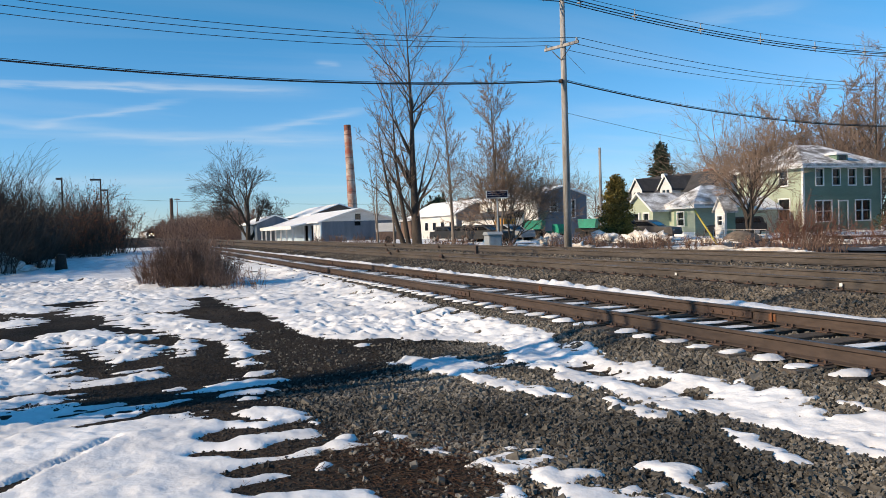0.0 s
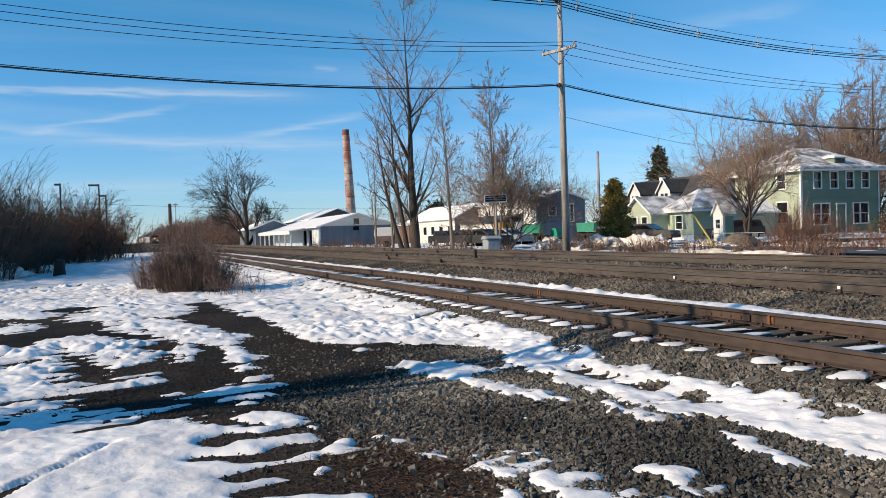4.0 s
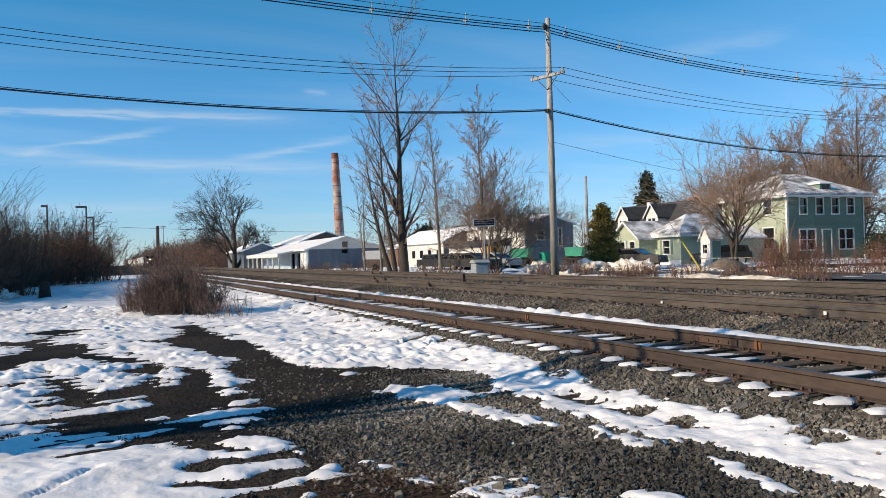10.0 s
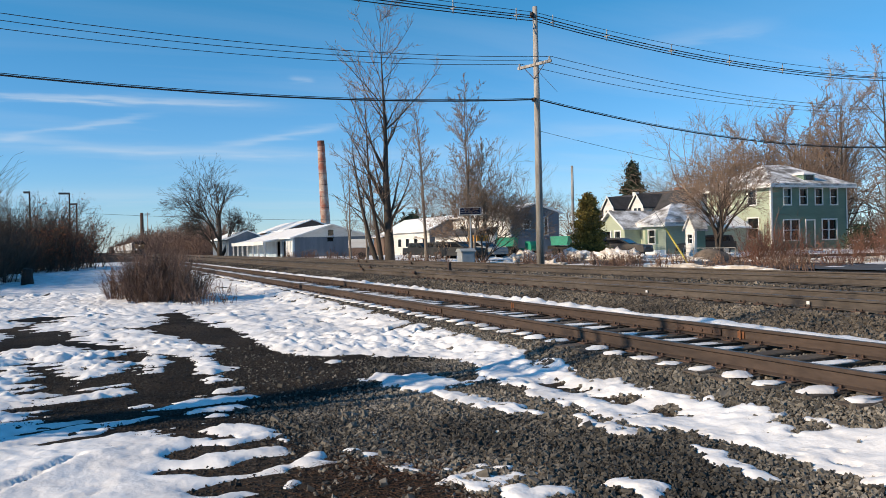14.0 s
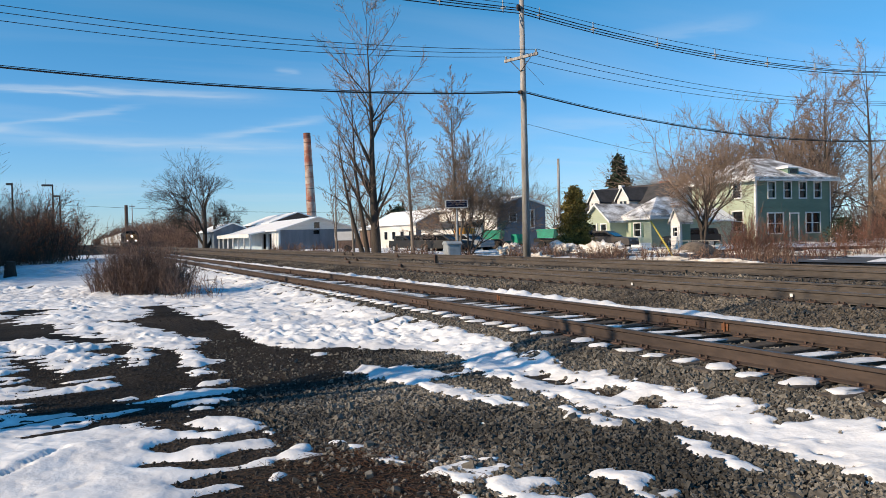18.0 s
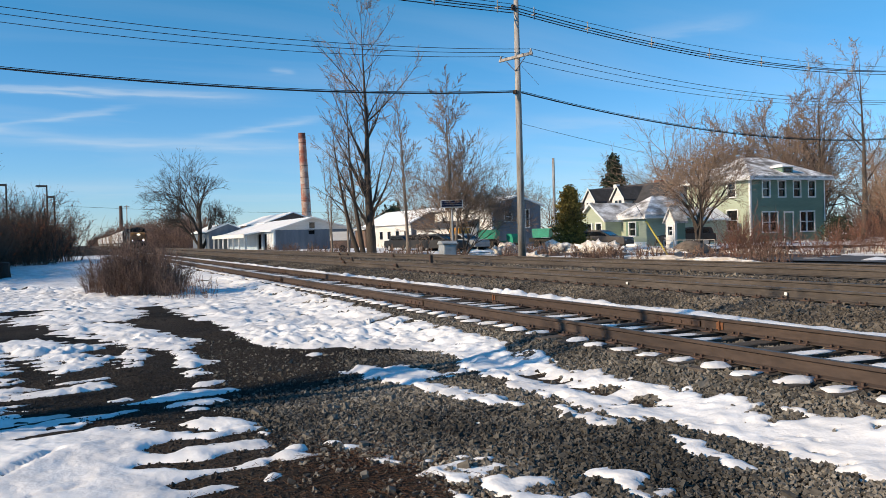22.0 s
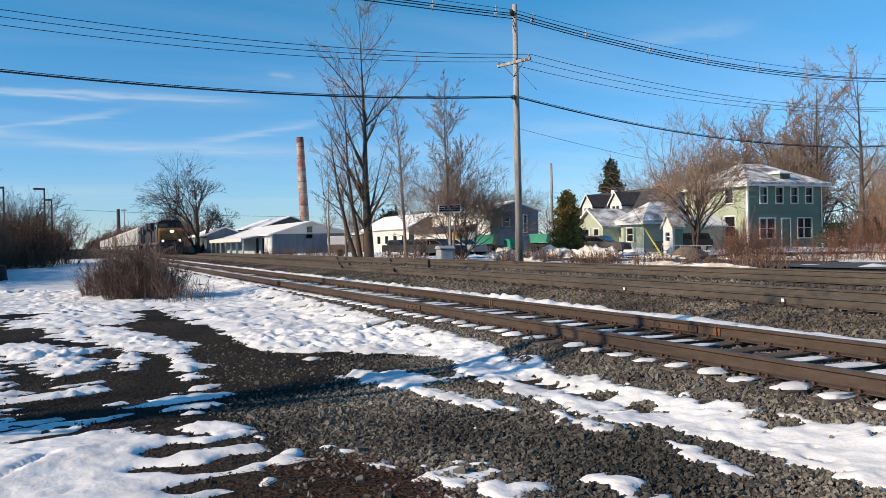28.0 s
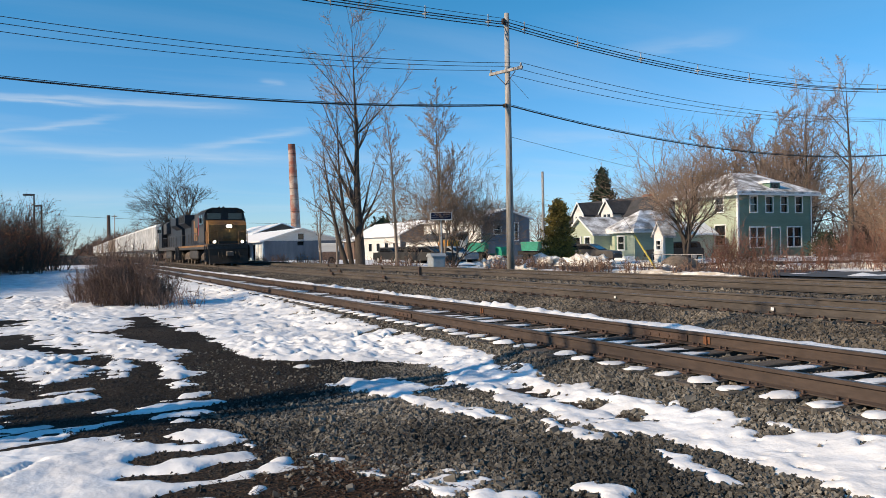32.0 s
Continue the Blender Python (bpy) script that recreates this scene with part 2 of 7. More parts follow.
# ---- builders ----
class Build:
    """Gathers points and faces for one mesh."""

    def __init__(self):
        self.v, self.f = [], []

    def add(self, pts, faces):
        k = len(self.v)
        self.v.extend([tuple(p) for p in pts])
        self.f.extend([tuple(i + k for i in fc) for fc in faces])
        return self

    def box(self, x0, y0, z0, x1, y1, z1, c=0.0):
        """A box between two corners; c: chamfer of its edges."""
        if c <= 0:
            p = [(x, y, z) for z in (z0, z1) for y in (y0, y1) for x in (x0, x1)]
            return self.add(p, [(0, 2, 3, 1), (4, 5, 7, 6), (0, 1, 5, 4), (2, 6, 7, 3), (0, 4, 6, 2), (1, 3, 7, 5)])
        pts, ix = [], {}
        lo, hi = (x0, y0, z0), (x1, y1, z1)
        for sx in (0, 1):
            for sy in (0, 1):
                for sz in (0, 1):
                    s = (sx, sy, sz)
                    for ax in range(3):
                        q = []
                        for a in range(3):
                            base = hi[a] if s[a] else lo[a]
                            q.append(base if a == ax else base + (-c if s[a] else c))
                        ix[s, ax] = len(pts)
                        pts.append(q)
        faces = []
        for ax in range(3):
            a, b = [i for i in range(3) if i != ax]
            for side in (0, 1):
                loop = []
                for da, db in ((0, 0), (1, 0), (1, 1), (0, 1)):
                    s = [0, 0, 0]
                    s[ax], s[a], s[b] = side, da, db
                    loop.append(ix[tuple(s), ax])
                faces.append(loop)
            for da in (0, 1):
                for db in (0, 1):
                    s0, s1 = [0, 0, 0], [0, 0, 0]
                    s0[a] = s1[a] = da
                    s0[b] = s1[b] = db
                    s1[ax] = 1
                    faces.append((ix[tuple(s0), a], ix[tuple(s1), a], ix[tuple(s1), b], ix[tuple(s0), b]))
        for s in [(i, j, k) for i in (0, 1) for j in (0, 1) for k in (0, 1)]:
            faces.append((ix[s, 0], ix[s, 1], ix[s, 2]))
        return self.add(pts, faces)

    def tube(self, p0, p1, r0, r1=None, n=8, cap=True):
        r1 = r0 if r1 is None else r1
        p0, p1 = Vector(p0), Vector(p1)
        d = (p1 - p0).normalized()
        a = d.orthogonal().normalized()
        b = d.cross(a)
        pts = []
        for p, r in ((p0, r0), (p1, r1)):
            for i in range(n):
                w = 2 * math.pi * i / n
                pts.append(p + (a * math.cos(w) + b * math.sin(w)) * r)
        faces = [(i, (i + 1) % n, n + (i + 1) % n, n + i) for i in range(n)]
        if cap:
            faces += [tuple(range(n - 1, -1, -1)), tuple(range(n, 2 * n))]
        return self.add(pts, faces)

    def prism(self, poly, axis, a0, a1):
        """A polygon of (u, v) drawn out along an axis; u and v are the other two axes in order."""
        n, pts = len(poly), []
        for a in (a0, a1):
            for u, v in poly:
                q = [u, v]
                q.insert(axis, a)
                pts.append(q)
        faces = [(i, (i + 1) % n, n + (i + 1) % n, n + i) for i in range(n)]
        faces += [tuple(range(n - 1, -1, -1)), tuple(range(n, 2 * n))]
        return self.add(pts, faces)

    def weld(self):
        """Joins points that lie on one another and drops the faces shut between two blocks."""
        ids, remap = {}, []
        for p in self.v:
            remap.append(ids.setdefault(tuple(round(c, 4) for c in p), len(ids)))
        faces, seen = [tuple(remap[i] for i in f) for f in self.f], {}
        for f in faces:
            seen[frozenset(f)] = seen.get(frozenset(f), 0) + 1
        self.v, self.f = list(ids), [f for f in faces if seen[frozenset(f)] == 1]
        return self

    def mesh(self, name, material, smooth=False):
        me = bpy.data.meshes.new(name)
        me.from_pydata(self.v, [], self.f)
        bm = bmesh.new()
        bm.from_mesh(me)
        bmesh.ops.recalc_face_normals(bm, faces=bm.faces)
        bm.to_mesh(me)
        bm.free()
        if smooth:
            me.polygons.foreach_set("use_smooth", [True] * len(me.polygons))
        me.materials.append(material)
        return me


def quick_mesh(name, verts, faces, material, smooth=False):
    """A mesh from numpy arrays of points and of equal-sided faces."""
    me = bpy.data.meshes.new(name)
    k = faces.shape[1]
    me.vertices.add(len(verts))
    me.vertices.foreach_set("co", np.asarray(verts, np.float32).ravel())
    me.loops.add(faces.size)
    me.loops.foreach_set("vertex_index", faces.astype(np.int32).ravel())
    me.polygons.add(len(faces))
    me.polygons.foreach_set("loop_start", np.arange(0, faces.size, k, dtype=np.int32))
    me.update(calc_edges=True)
    me.polygons.foreach_set("use_smooth", np.full(len(faces), bool(smooth)))
    me.materials.append(material)
    return me


def part(name, build, material, parent, label="", smooth=False, at=None):
    me = build if isinstance(build, bpy.types.Mesh) else build.mesh(name, material, smooth)
    ob = new(name, me)
    ob.parent = parent
    if at is not None:
        ob.matrix_basis = at
    return tagged(ob, label)


def thing(name, label, category, m=None, group="", kind=""):
    ob = new(name)
    ob.empty_display_size = 0.2
    if m is not None:
        ob.matrix_basis = m
    return tagged(ob, label, category, group, kind)


def lattice(ix, iy, seed):
    h = (ix.astype(np.int64) * 374761393 + iy.astype(np.int64) * 668265263 + seed * 1442695041) & 0x7FFFFFFF
    h = ((h ^ (h >> 13)) * 1274126177) & 0x7FFFFFFF
    return ((h ^ (h >> 16)) & 0xFFFF) / 65535.0


def vnoise(x, y, seed=0):
    x0, y0 = np.floor(x), np.floor(y)
    fx, fy = x - x0, y - y0
    fx, fy = fx * fx * (3 - 2 * fx), fy * fy * (3 - 2 * fy)
    a, b = lattice(x0, y0, seed), lattice(x0 + 1, y0, seed)
    c, d = lattice(x0, y0 + 1, seed), lattice(x0 + 1, y0 + 1, seed)
    return (a * (1 - fx) + b * fx) * (1 - fy) + (c * (1 - fx) + d * fx) * fy


def fbm(x, y, seed=0, octaves=4):
    total, amp, norm = 0, 1.0, 0
    for i in range(octaves):
        total = total + amp * vnoise(x * 2 ** i, y * 2 ** i, seed + i)
        norm += amp
        amp *= 0.5
    return total / norm - 0.5


# ---- the lie of the land ----
def bend(x):
    """How far the tracks swing aside in the distance."""
    return 2.1 * np.exp(-np.square((np.asarray(x, float) + 400.0) / 165.0))


PROFILE_Y = (-30.0, 4.7, 5.0, 5.62, 7.9, 8.25, 9.0, 9.6, 10.0, 12.6, 13.3, 16.4, 16.9, 18.2, 20.0, 60.0)
PROFILE_Z = (0.0, 0.0, 0.06, 0.19, 0.20, 0.28, 0.31, 0.37, 0.41, 0.41, 0.49, 0.50, 0.50, 0.30, 0.35, 0.35)


def ground_z(x, y):
    x, y = np.asarray(x, float), np.asarray(y, float)
    z = np.interp(y - bend(x), PROFILE_Y, PROFILE_Z)
    lot = np.clip((4.8 - y) / 0.6, 0, 1)
    north = np.clip((y - 18.5) / 2, 0, 1)
    far = np.clip((np.hypot(x, y) - 90) / 60, 0, 1)
    z = z + lot * (0.10 * fbm(x * 0.35, y * 0.35, 5) + 0.05 * fbm(x * 1.6, y * 1.2, 6)) * (1 - far)
    return z + north * 0.12 * fbm(x * 0.25, y * 0.25, 9) * (1 - far)


def capsules(x, y, rows):
    """How deep inside the nearest of some rounded strokes (x1, y1, x2, y2, radius) a place lies."""
    best = np.full(np.shape(x), -9.0)
    for x1, y1, x2, y2, r in rows:
        dx, dy = x2 - x1, y2 - y1
        t = np.clip(((x - x1) * dx + (y - y1) * dy) / (dx * dx + dy * dy + 1e-9), 0, 1)
        best = np.maximum(best, r - np.hypot(x - x1 - t * dx, y - y1 - t * dy))
    return best


# outlines on the lot (x, y, x, y ...): where snow lies, where wheels have bared the ground, what is left between
SNOW_FIELDS = (
    (-81.92, -30.7, -25.15, -9.47, -20.51, -2.72, -20.23, -2.02, -20.5, -1.59, -19.33, -0.95, -17.95, -0.57, -16.27, -0.33, -15.16, 0.24, -13.79, 0.8, -13.02, 1.17, -12.92, 1.5, -13.87, 1.79, -14.45, 1.49, -15.2, 1.43, -16.47, 0.97, -18.21, 0.52, -18.47, 0.98, -19.56, 1.35, -21.88, 1.31, -23.25, 1.98, -20.29, 2.12, -17.81, 2.32, -15.93, 2.5, -14.28, 2.42, -12.98, 2.47, -12.01, 2.61, -11.61, 3.11, -11.58, 3.61, -11.09, 3.8, -11.09, 4.23, -10.86, 4.23, -10.46, 4.49, -9.56, 4.53, -9.29, 4.6, -9.42, 5.15, -10.61, 5.54, -12.19, 5.44, -14.02, 5.47, -15.81, 5.69, -28.92, 6.99),
    (-18.68, -7.05, -14.47, -1.62, -15.07, -1.35, -15.31, -0.94, -14.55, -0.3, -13.64, 0.16, -12.62, 0.35, -10.9, 0.42, -8.82, 0.55, -8.38, 0.84, -8.21, 1.04, -7.62, 1.27, -7.4, 1.38, -7.09, 1.37, -6.68, 1.45, -6.53, 1.35, -6.19, 1.3, -6, 1.28, -5.81, 1.2, -5.46, 1.01, -5.4, 0.88, -5.14, 0.73, -5.09, 1.04, -5.02, 1.17, -5.01, 1.35, -4.76, 1.42, -4.58, 1.57, -4.65, 1.71, -4.43, 1.8, -3.71, 1.72, -5.55, -2.14),
)
BARE_RUTS = (
    (-11.96, 0.32, -11.03, -0.28, -10.8, -0.68, -10.48, -1.08, -10.19, -0.35, -10.4, 0.27, -10.09, 0.57, -9.75, 0.01, -9.46, -0.49, -9.1, -0.69, -9.29, -0.21, -9.51, 0.54, -8.8, 0.58, -8.73, -0.1, -8.51, -0.45, -8.43, -0.15, -8.35, 0.47, -8.3, 0.83, -8.99, 0.85, -10.57, 0.94, -12.22, 0.86),
    (-6.67, 0.49, -6.88, 0.68, -6.81, 0.99, -6.98, 1.35, -6.72, 1.49, -6.66, 1.1, -6.67, 0.79, -6.55, 0.6),
    (-6.29, 0.36, -6.21, 0.61, -6.17, 0.89, -6.31, 1.04, -6.26, 1.47, -6.07, 1.34, -6.02, 0.99, -6.04, 0.71),
    (-5.73, 0.56, -5.79, 0.76, -5.79, 1.03, -5.74, 1.3, -5.47, 1.28, -5.48, 1.05, -5.66, 0.81, -5.61, 0.66),
    (-5.27, 0.57, -5.4, 0.74, -5.43, 0.89, -5.4, 1.26, -5.04, 1.39, -5.05, 1.17, -5.1, 0.9, -5.13, 0.63),
)
BARE_STREAKS = (
    (-8.06, 0.07, -8.25, 0.46, -8.22, 0.93, -7.82, 1.3, -7.7, 1.13, -7.79, 0.78, -7.88, 0.29),
    (-7.46, 0.55, -7.62, 0.86, -7.44, 0.94, -7.15, 1.19, -7.06, 1.03, -7.2, 0.72),
    (-13.6, -1.11, -13.37, -0.9, -12.67, -0.64, -11.77, -0.39, -11.1, -0.24, -10.85, -0.5, -11.28, -0.64, -12.18, -0.83),
    (-20.85, -1.61, -22.61, -1.49, -22.66, -0.97, -21.48, -0.92, -20.45, -1.18),
    (-12.27, -1.65, -12.49, -1.27, -13.35, -0.98, -12.76, -1.3),
    (-9.4, -1.18, -9.71, -0.78, -9.68, -0.5, -9.53, -0.82),
    (-10.81, -0.87, -10.94, -0.56, -10.68, -0.74, -10.48, -1.08),
)
SNOW_PATCHES = (
    (-8.77, 0.57, -9.08, 0.8, -9.16, 1.17, -9.31, 1.56, -9.07, 1.71, -8.87, 1.37, -8.79, 1, -8.64, 0.65),
    (-10.16, 0.74, -10.51, 1.07, -10.73, 1.38, -10.35, 1.46, -10.22, 1.17, -10.02, 0.82),
    (-9.48, 0.84, -9.76, 1.18, -9.78, 1.51, -9.72, 1.7, -9.47, 1.4, -9.28, 1),
    (-8.48, 0.85, -8.72, 1.11, -8.71, 1.4, -8.37, 1.4, -8.3, 1.11),
    (-12.84, 1.28, -12.73, 1.56, -11.92, 1.53, -11.29, 1.68, -10.8, 1.31, -11.19, 1.14),
    (-13.12, 0.64, -13.26, 0.77, -12.41, 0.99, -11.65, 0.98, -11.18, 0.78, -11.28, 0.49),
    (-7.49, 0.8, -7.63, 0.96, -7.6, 1.26, -7.43, 1.39, -7.04, 1.46, -7.15, 1.33, -7.08, 1.03),
)
SNOW_LUMPS = (
    (-5.94, 1.16, -6.12, 1.31, -6.22, 1.46, -6.27, 1.65, -6.03, 1.7, -5.85, 1.58, -5.83, 1.37),
    (-5.99, 1.73, -6.19, 1.86, -6, 1.92, -5.85, 1.8),
    (-5.64, 1.12, -5.68, 1.19, -5.53, 1.25, -5.44, 1.17, -5.49, 1.11),
    (-5.56, 2, -5.69, 2.12, -5.55, 2.14, -5.42, 2.06),
    (-6.63, 2.07, -6.81, 2.21, -6.56, 2.26, -6.44, 2.16),
    (-7.06, 1.39, -6.89, 1.5, -6.65, 1.42, -6.82, 1.37),
    (-6.37, 2.95, -6.44, 3.12, -6.27, 3.13, -6.25, 3),
    (-11.16, 2.82, -11.37, 3.12, -11.09, 3.19, -10.97, 2.85),
    (-17.63, -2.82, -18.22, -2.43, -18.97, -2.11, -17.32, -1.62, -16.76, -1.87),
)
SNOW_CRUSTS = (
    (-5.28, 2.24, -5.27, 2.37, -5.29, 2.49, -5.15, 2.51, -5.03, 2.57, -4.88, 2.47, -4.88, 2.33, -4.9, 2.2, -5.07, 2.17),
    (-4.8, 2.42, -4.79, 2.54, -4.63, 2.57, -4.65, 2.65, -4.46, 2.64, -4.48, 2.47, -4.63, 2.39),
    (-4.71, 2.01, -4.62, 2.07, -4.54, 2.22, -4.41, 2.22, -4.3, 2.07, -4.44, 1.99),
    (-4.31, 2.22, -4.4, 2.42, -4.36, 2.59, -4.2, 2.66, -3.99, 2.75, -3.77, 2.7, -4.13, 2.09),
    (-4.56, 3.06, -4.53, 3.16, -4.32, 3.19, -4.13, 3.18, -4.11, 3.03, -4.29, 3.08),
    (-5.03, 4.12, -4.78, 4.17, -4.31, 4.08, -4.15, 4.08, -4.18, 3.91, -4.53, 3.95),
)
SNOW_STRIPS = (
    (-9.46, 2.91, -9.83, 3.21, -9.5, 3.39, -9.53, 3.7, -8.95, 3.76, -8.48, 3.8, -8.52, 3.51, -7.9, 3.57, -7.32, 3.61, -6.88, 3.81, -6.62, 3.79, -6.8, 3.53, -7.12, 3.34, -7.76, 3.32, -8.54, 3.18, -9.05, 3.02),
    (-8.62, 3.96, -9.94, 4.67, -9.94, 5.01, -9.39, 5.1, -8.69, 5.22, -7.76, 5.08, -7.15, 5.16, -6.47, 5.12, -5.96, 5.21, -5.49, 5.22, -4.67, 5.37, -3.93, 5.52, -3.16, 4.42, -3.98, 4.56, -4.25, 4.52, -4.61, 4.48, -4.99, 4.46, -5.44, 4.47, -5.65, 4.18, -6.23, 4.19, -6.73, 4.22, -7.22, 4.13, -8.05, 4.19, -8.47, 4.19),
    (-6.57, 3.99, -6.36, 4.1, -5.64, 4.17, -5.44, 4.21, -5.54, 3.83, -6.05, 3.84),
)
STRIP_HOLES = (
    (-8.32, 4.62, -7.86, 4.71, -7.13, 4.73, -6.73, 4.85, -6.7, 4.64, -7.28, 4.56, -7.9, 4.46),
    (-5.23, 5.15, -5, 5.21, -4.76, 5.13, -4.86, 5.01, -5.13, 5.04),
    (-6.36, 4.71, -6.27, 4.89, -5.99, 4.81, -6, 4.62),
)
GRAVEL_BED = (
    (-8.39, 1.34, -8.62, 2.04, -8.78, 2.73, -11.23, 3.42, -10.26, 4.83, -8.25, 4.29, -6.2, 4.59, -3.35, 4.89, -2.57, 4.13, -3.58, 1.96, -4.34, 2.24, -5.31, 2.21, -5.82, 1.75, -6.74, 1.59, -7.43, 1.44),
)


def outlines(x, y, rows):
    """How deep inside the nearest of some closed outlines a place lies; below zero outside."""
    best = np.full(np.shape(x), -0.6)
    for row in rows:
        p = np.array(row).reshape(-1, 2)
        lo, hi = p.min(0) - 0.6, p.max(0) + 0.6
        near = np.nonzero((x > lo[0]) & (x < hi[0]) & (y > lo[1]) & (y < hi[1]))[0]
        if not len(near):
            continue
        px, py = x[near], y[near]
        inside, dist = np.zeros(len(near), bool), np.full(len(near), 9.0)
        for (ax, ay), (bx, by) in zip(p, np.roll(p, -1, 0)):
            dx, dy = bx - ax, by - ay
            t = np.clip(((px - ax) * dx + (py - ay) * dy) / (dx * dx + dy * dy + 1e-9), 0, 1)
            dist = np.minimum(dist, np.hypot(px - ax - t * dx, py - ay - t * dy))
            if ay != by:
                inside ^= ((ay > py) != (by > py)) & (px < ax + (py - ay) / (by - ay) * dx)
        best[near] = np.maximum(best[near], np.where(inside, dist, -dist))
    return best


RUTS = ((-5.72, -0.99, -5.98, -0.84, 0.075), (-5.98, -0.84, -6.26, -0.67, 0.075), (-6.26, -0.67, -6.55, -0.42, 0.07), (-6.67, -0.37, -6.93, -0.17, 0.06), (-5.83, -0.26, -5.86, -0.16, 0.045), (-5.85, -0.14, -5.91, 0.0, 0.03))


def snow_depth(x, y):
    """The snow's thickness; below zero the ground is bare."""
    x, y = np.asarray(x, float), np.asarray(y, float)
    reach = np.clip(-x / 9, 0.6, 2.2) ** 2
    streak = 0.5 * fbm(x * 1.4 + 0.35 * y, y * 0.5, 31, 4) + 0.6 * fbm(x * 4.6 + 1.15 * y, y * 0.9, 33, 4)
    grain, fine = fbm(x * 5.0, y * 4.0, 35, 3), fbm(x * 11.0, y * 8.0, 37, 3)
    wx = x + reach * (0.10 * fbm(x * 2.4, y * 2.0, 23) + 0.10 * fbm(x * 6.0 + 2 * y, y * 2.4, 24, 3) + 0.06 * fine)
    wy = y + 0.16 * fbm(x * 2.4, y * 2.0, 25) + 0.10 * fbm(x * 6.0, y * 5.0, 26, 3)
    # the lot: half-melted snow cut by wheel tracks
    cover = outlines(wx, wy, SNOW_FIELDS)
    cover = np.minimum(cover, -0.045 - outlines(wx, wy, BARE_RUTS + BARE_STREAKS))
    cover = np.maximum(cover, outlines(wx, wy, SNOW_PATCHES + SNOW_LUMPS) - 0.03)
    thin = np.interp(y, (1.3, 1.9), (0, 1)) * np.interp(x, (-9, -7), (0, 1)) * (y < 3.6)
    cover = np.maximum(cover, outlines(wx, wy, SNOW_CRUSTS) + 0.03) + thin * (0.45 * fine + 0.3 * grain)
    strip = np.minimum(outlines(wx, wy, SNOW_STRIPS), -outlines(wx, wy, STRIP_HOLES))
    cover = np.maximum(cover, strip + 0.22 * fine + 0.12 * grain)
    cover = cover - 1.9 * np.clip(fbm(x * 13, y * 13, 63, 2) - 0.19, 0, 0.2) * np.interp(y, (3.4, 4.2), (0, 1)) * np.interp(x, (-11, -9.5), (0, 1))
    slush = np.interp(y, (-0.9, 0.6, 1.4), (0.75, 0.8, 0)) * np.interp(x, (-16, -11.5, -10.0, -7.6, -7.0), (0.25, 0.45, 1, 1, 0))
    cover = np.minimum(cover / np.maximum(reach, 0.7), 0.24) + 0.08 * streak + 0.10 * grain + 0.14 * fine + slush * (1.5 * streak + 1.2 * fbm(x * 8 + 2 * y, y * 1.1, 39, 3) - 0.07)
    fleck = fbm(x * 2.4 + 0.6 * y, y * 0.8, 61, 4) + 0.5 * fine
    cover = cover - 3.5 * np.clip(fleck - 0.17, 0, 0.2) * np.interp(x, (-30, -24, -13, -10.5), (0.4, 1, 1, 0))
    cover = np.where((x < -31) | (y < -9), 0.4 + 0.5 * streak, cover)
    # trodden snow goes on over the rest of the lot
    rest = ((x > -5.05 + 0.375 * y) & (y < 1.3 + 0.8 * grain)) | ((x > -31) & (y < -0.6 + 0.2 * x))
    cover = np.where(rest, np.maximum(cover, 0.25 + 0.5 * streak), cover)
    rut = np.clip(capsules(x, y + 0.04 * grain, RUTS) / 0.03, 0, 1)
    # none on the ballast; a strip behind the side track, patches again beyond the tracks
    yy = y - bend(x)
    cover = np.where(yy > 5.15, np.minimum(cover, np.interp(x, (-30, -16, -10, -7), (5.75, 5.45, 5.35, 5.6)) - yy + 0.25 * grain), cover)
    toe = 0.34 - np.abs(yy - 8.40) + 0.20 * grain + 0.12 * streak
    cover = np.where((yy > 7.85) & (yy < 9.9), toe, cover)
    beyond = np.where(yy > 17.3, 0.12 - 0.28 * np.interp(x, (-50, -38), (0, 1)) * (yy < 46) + 1.4 * fbm(x * 0.5, y * 0.5, 41) - 0.3 * (yy < 18.6), -1)
    yard = np.where((yy > 60) | (x < -120), 0.2, beyond)
    cover = np.where(yy > 17.3, yard, cover)
    press = np.interp(x, (-16, -12, -9, -7.5, -6), (1, 0.75, 0.45, 0.34, 0.22))
    lump = 0.05 * fbm(x * 1.4, y * 1.4, 51) + press * (0.20 * fbm(x * 3.2, y * 5.0, 52, 3) + 0.10 * fbm(x * 8, y * 10, 53, 2))
    lump = lump * np.clip(cover * 5, 0, 1) - 0.042 * rut
    high = np.interp(x, (-12, -8), (0.055, 0.034)) * (1 - np.exp(-np.maximum(cover, 0) / 0.10)) * (1 - 0.5 * slush) * (1 - 0.45 * thin)
    return np.where(cover > 0, 0.006 + high + lump, np.clip(cover, -0.25, 0) * 0.5)


PATCHES = ((-14.5, -2.5, -5.5, 6.0, 0.035), (-34, -14.4, -10, 6.2, 0.075), (-34, 20, -40, -10, 0.6), (-14.4, 20, -10, -5.4, 0.4), (-2.6, 20, -5.5, 6.1, 0.3), (-130, -33.5, -40, 6.4, 0.5), (-45, 2, 7.85, 9.3, 0.07), (-130, -45, 7.85, 9.3, 0.2), (-130, 30, 16.9, 75, 0.5))


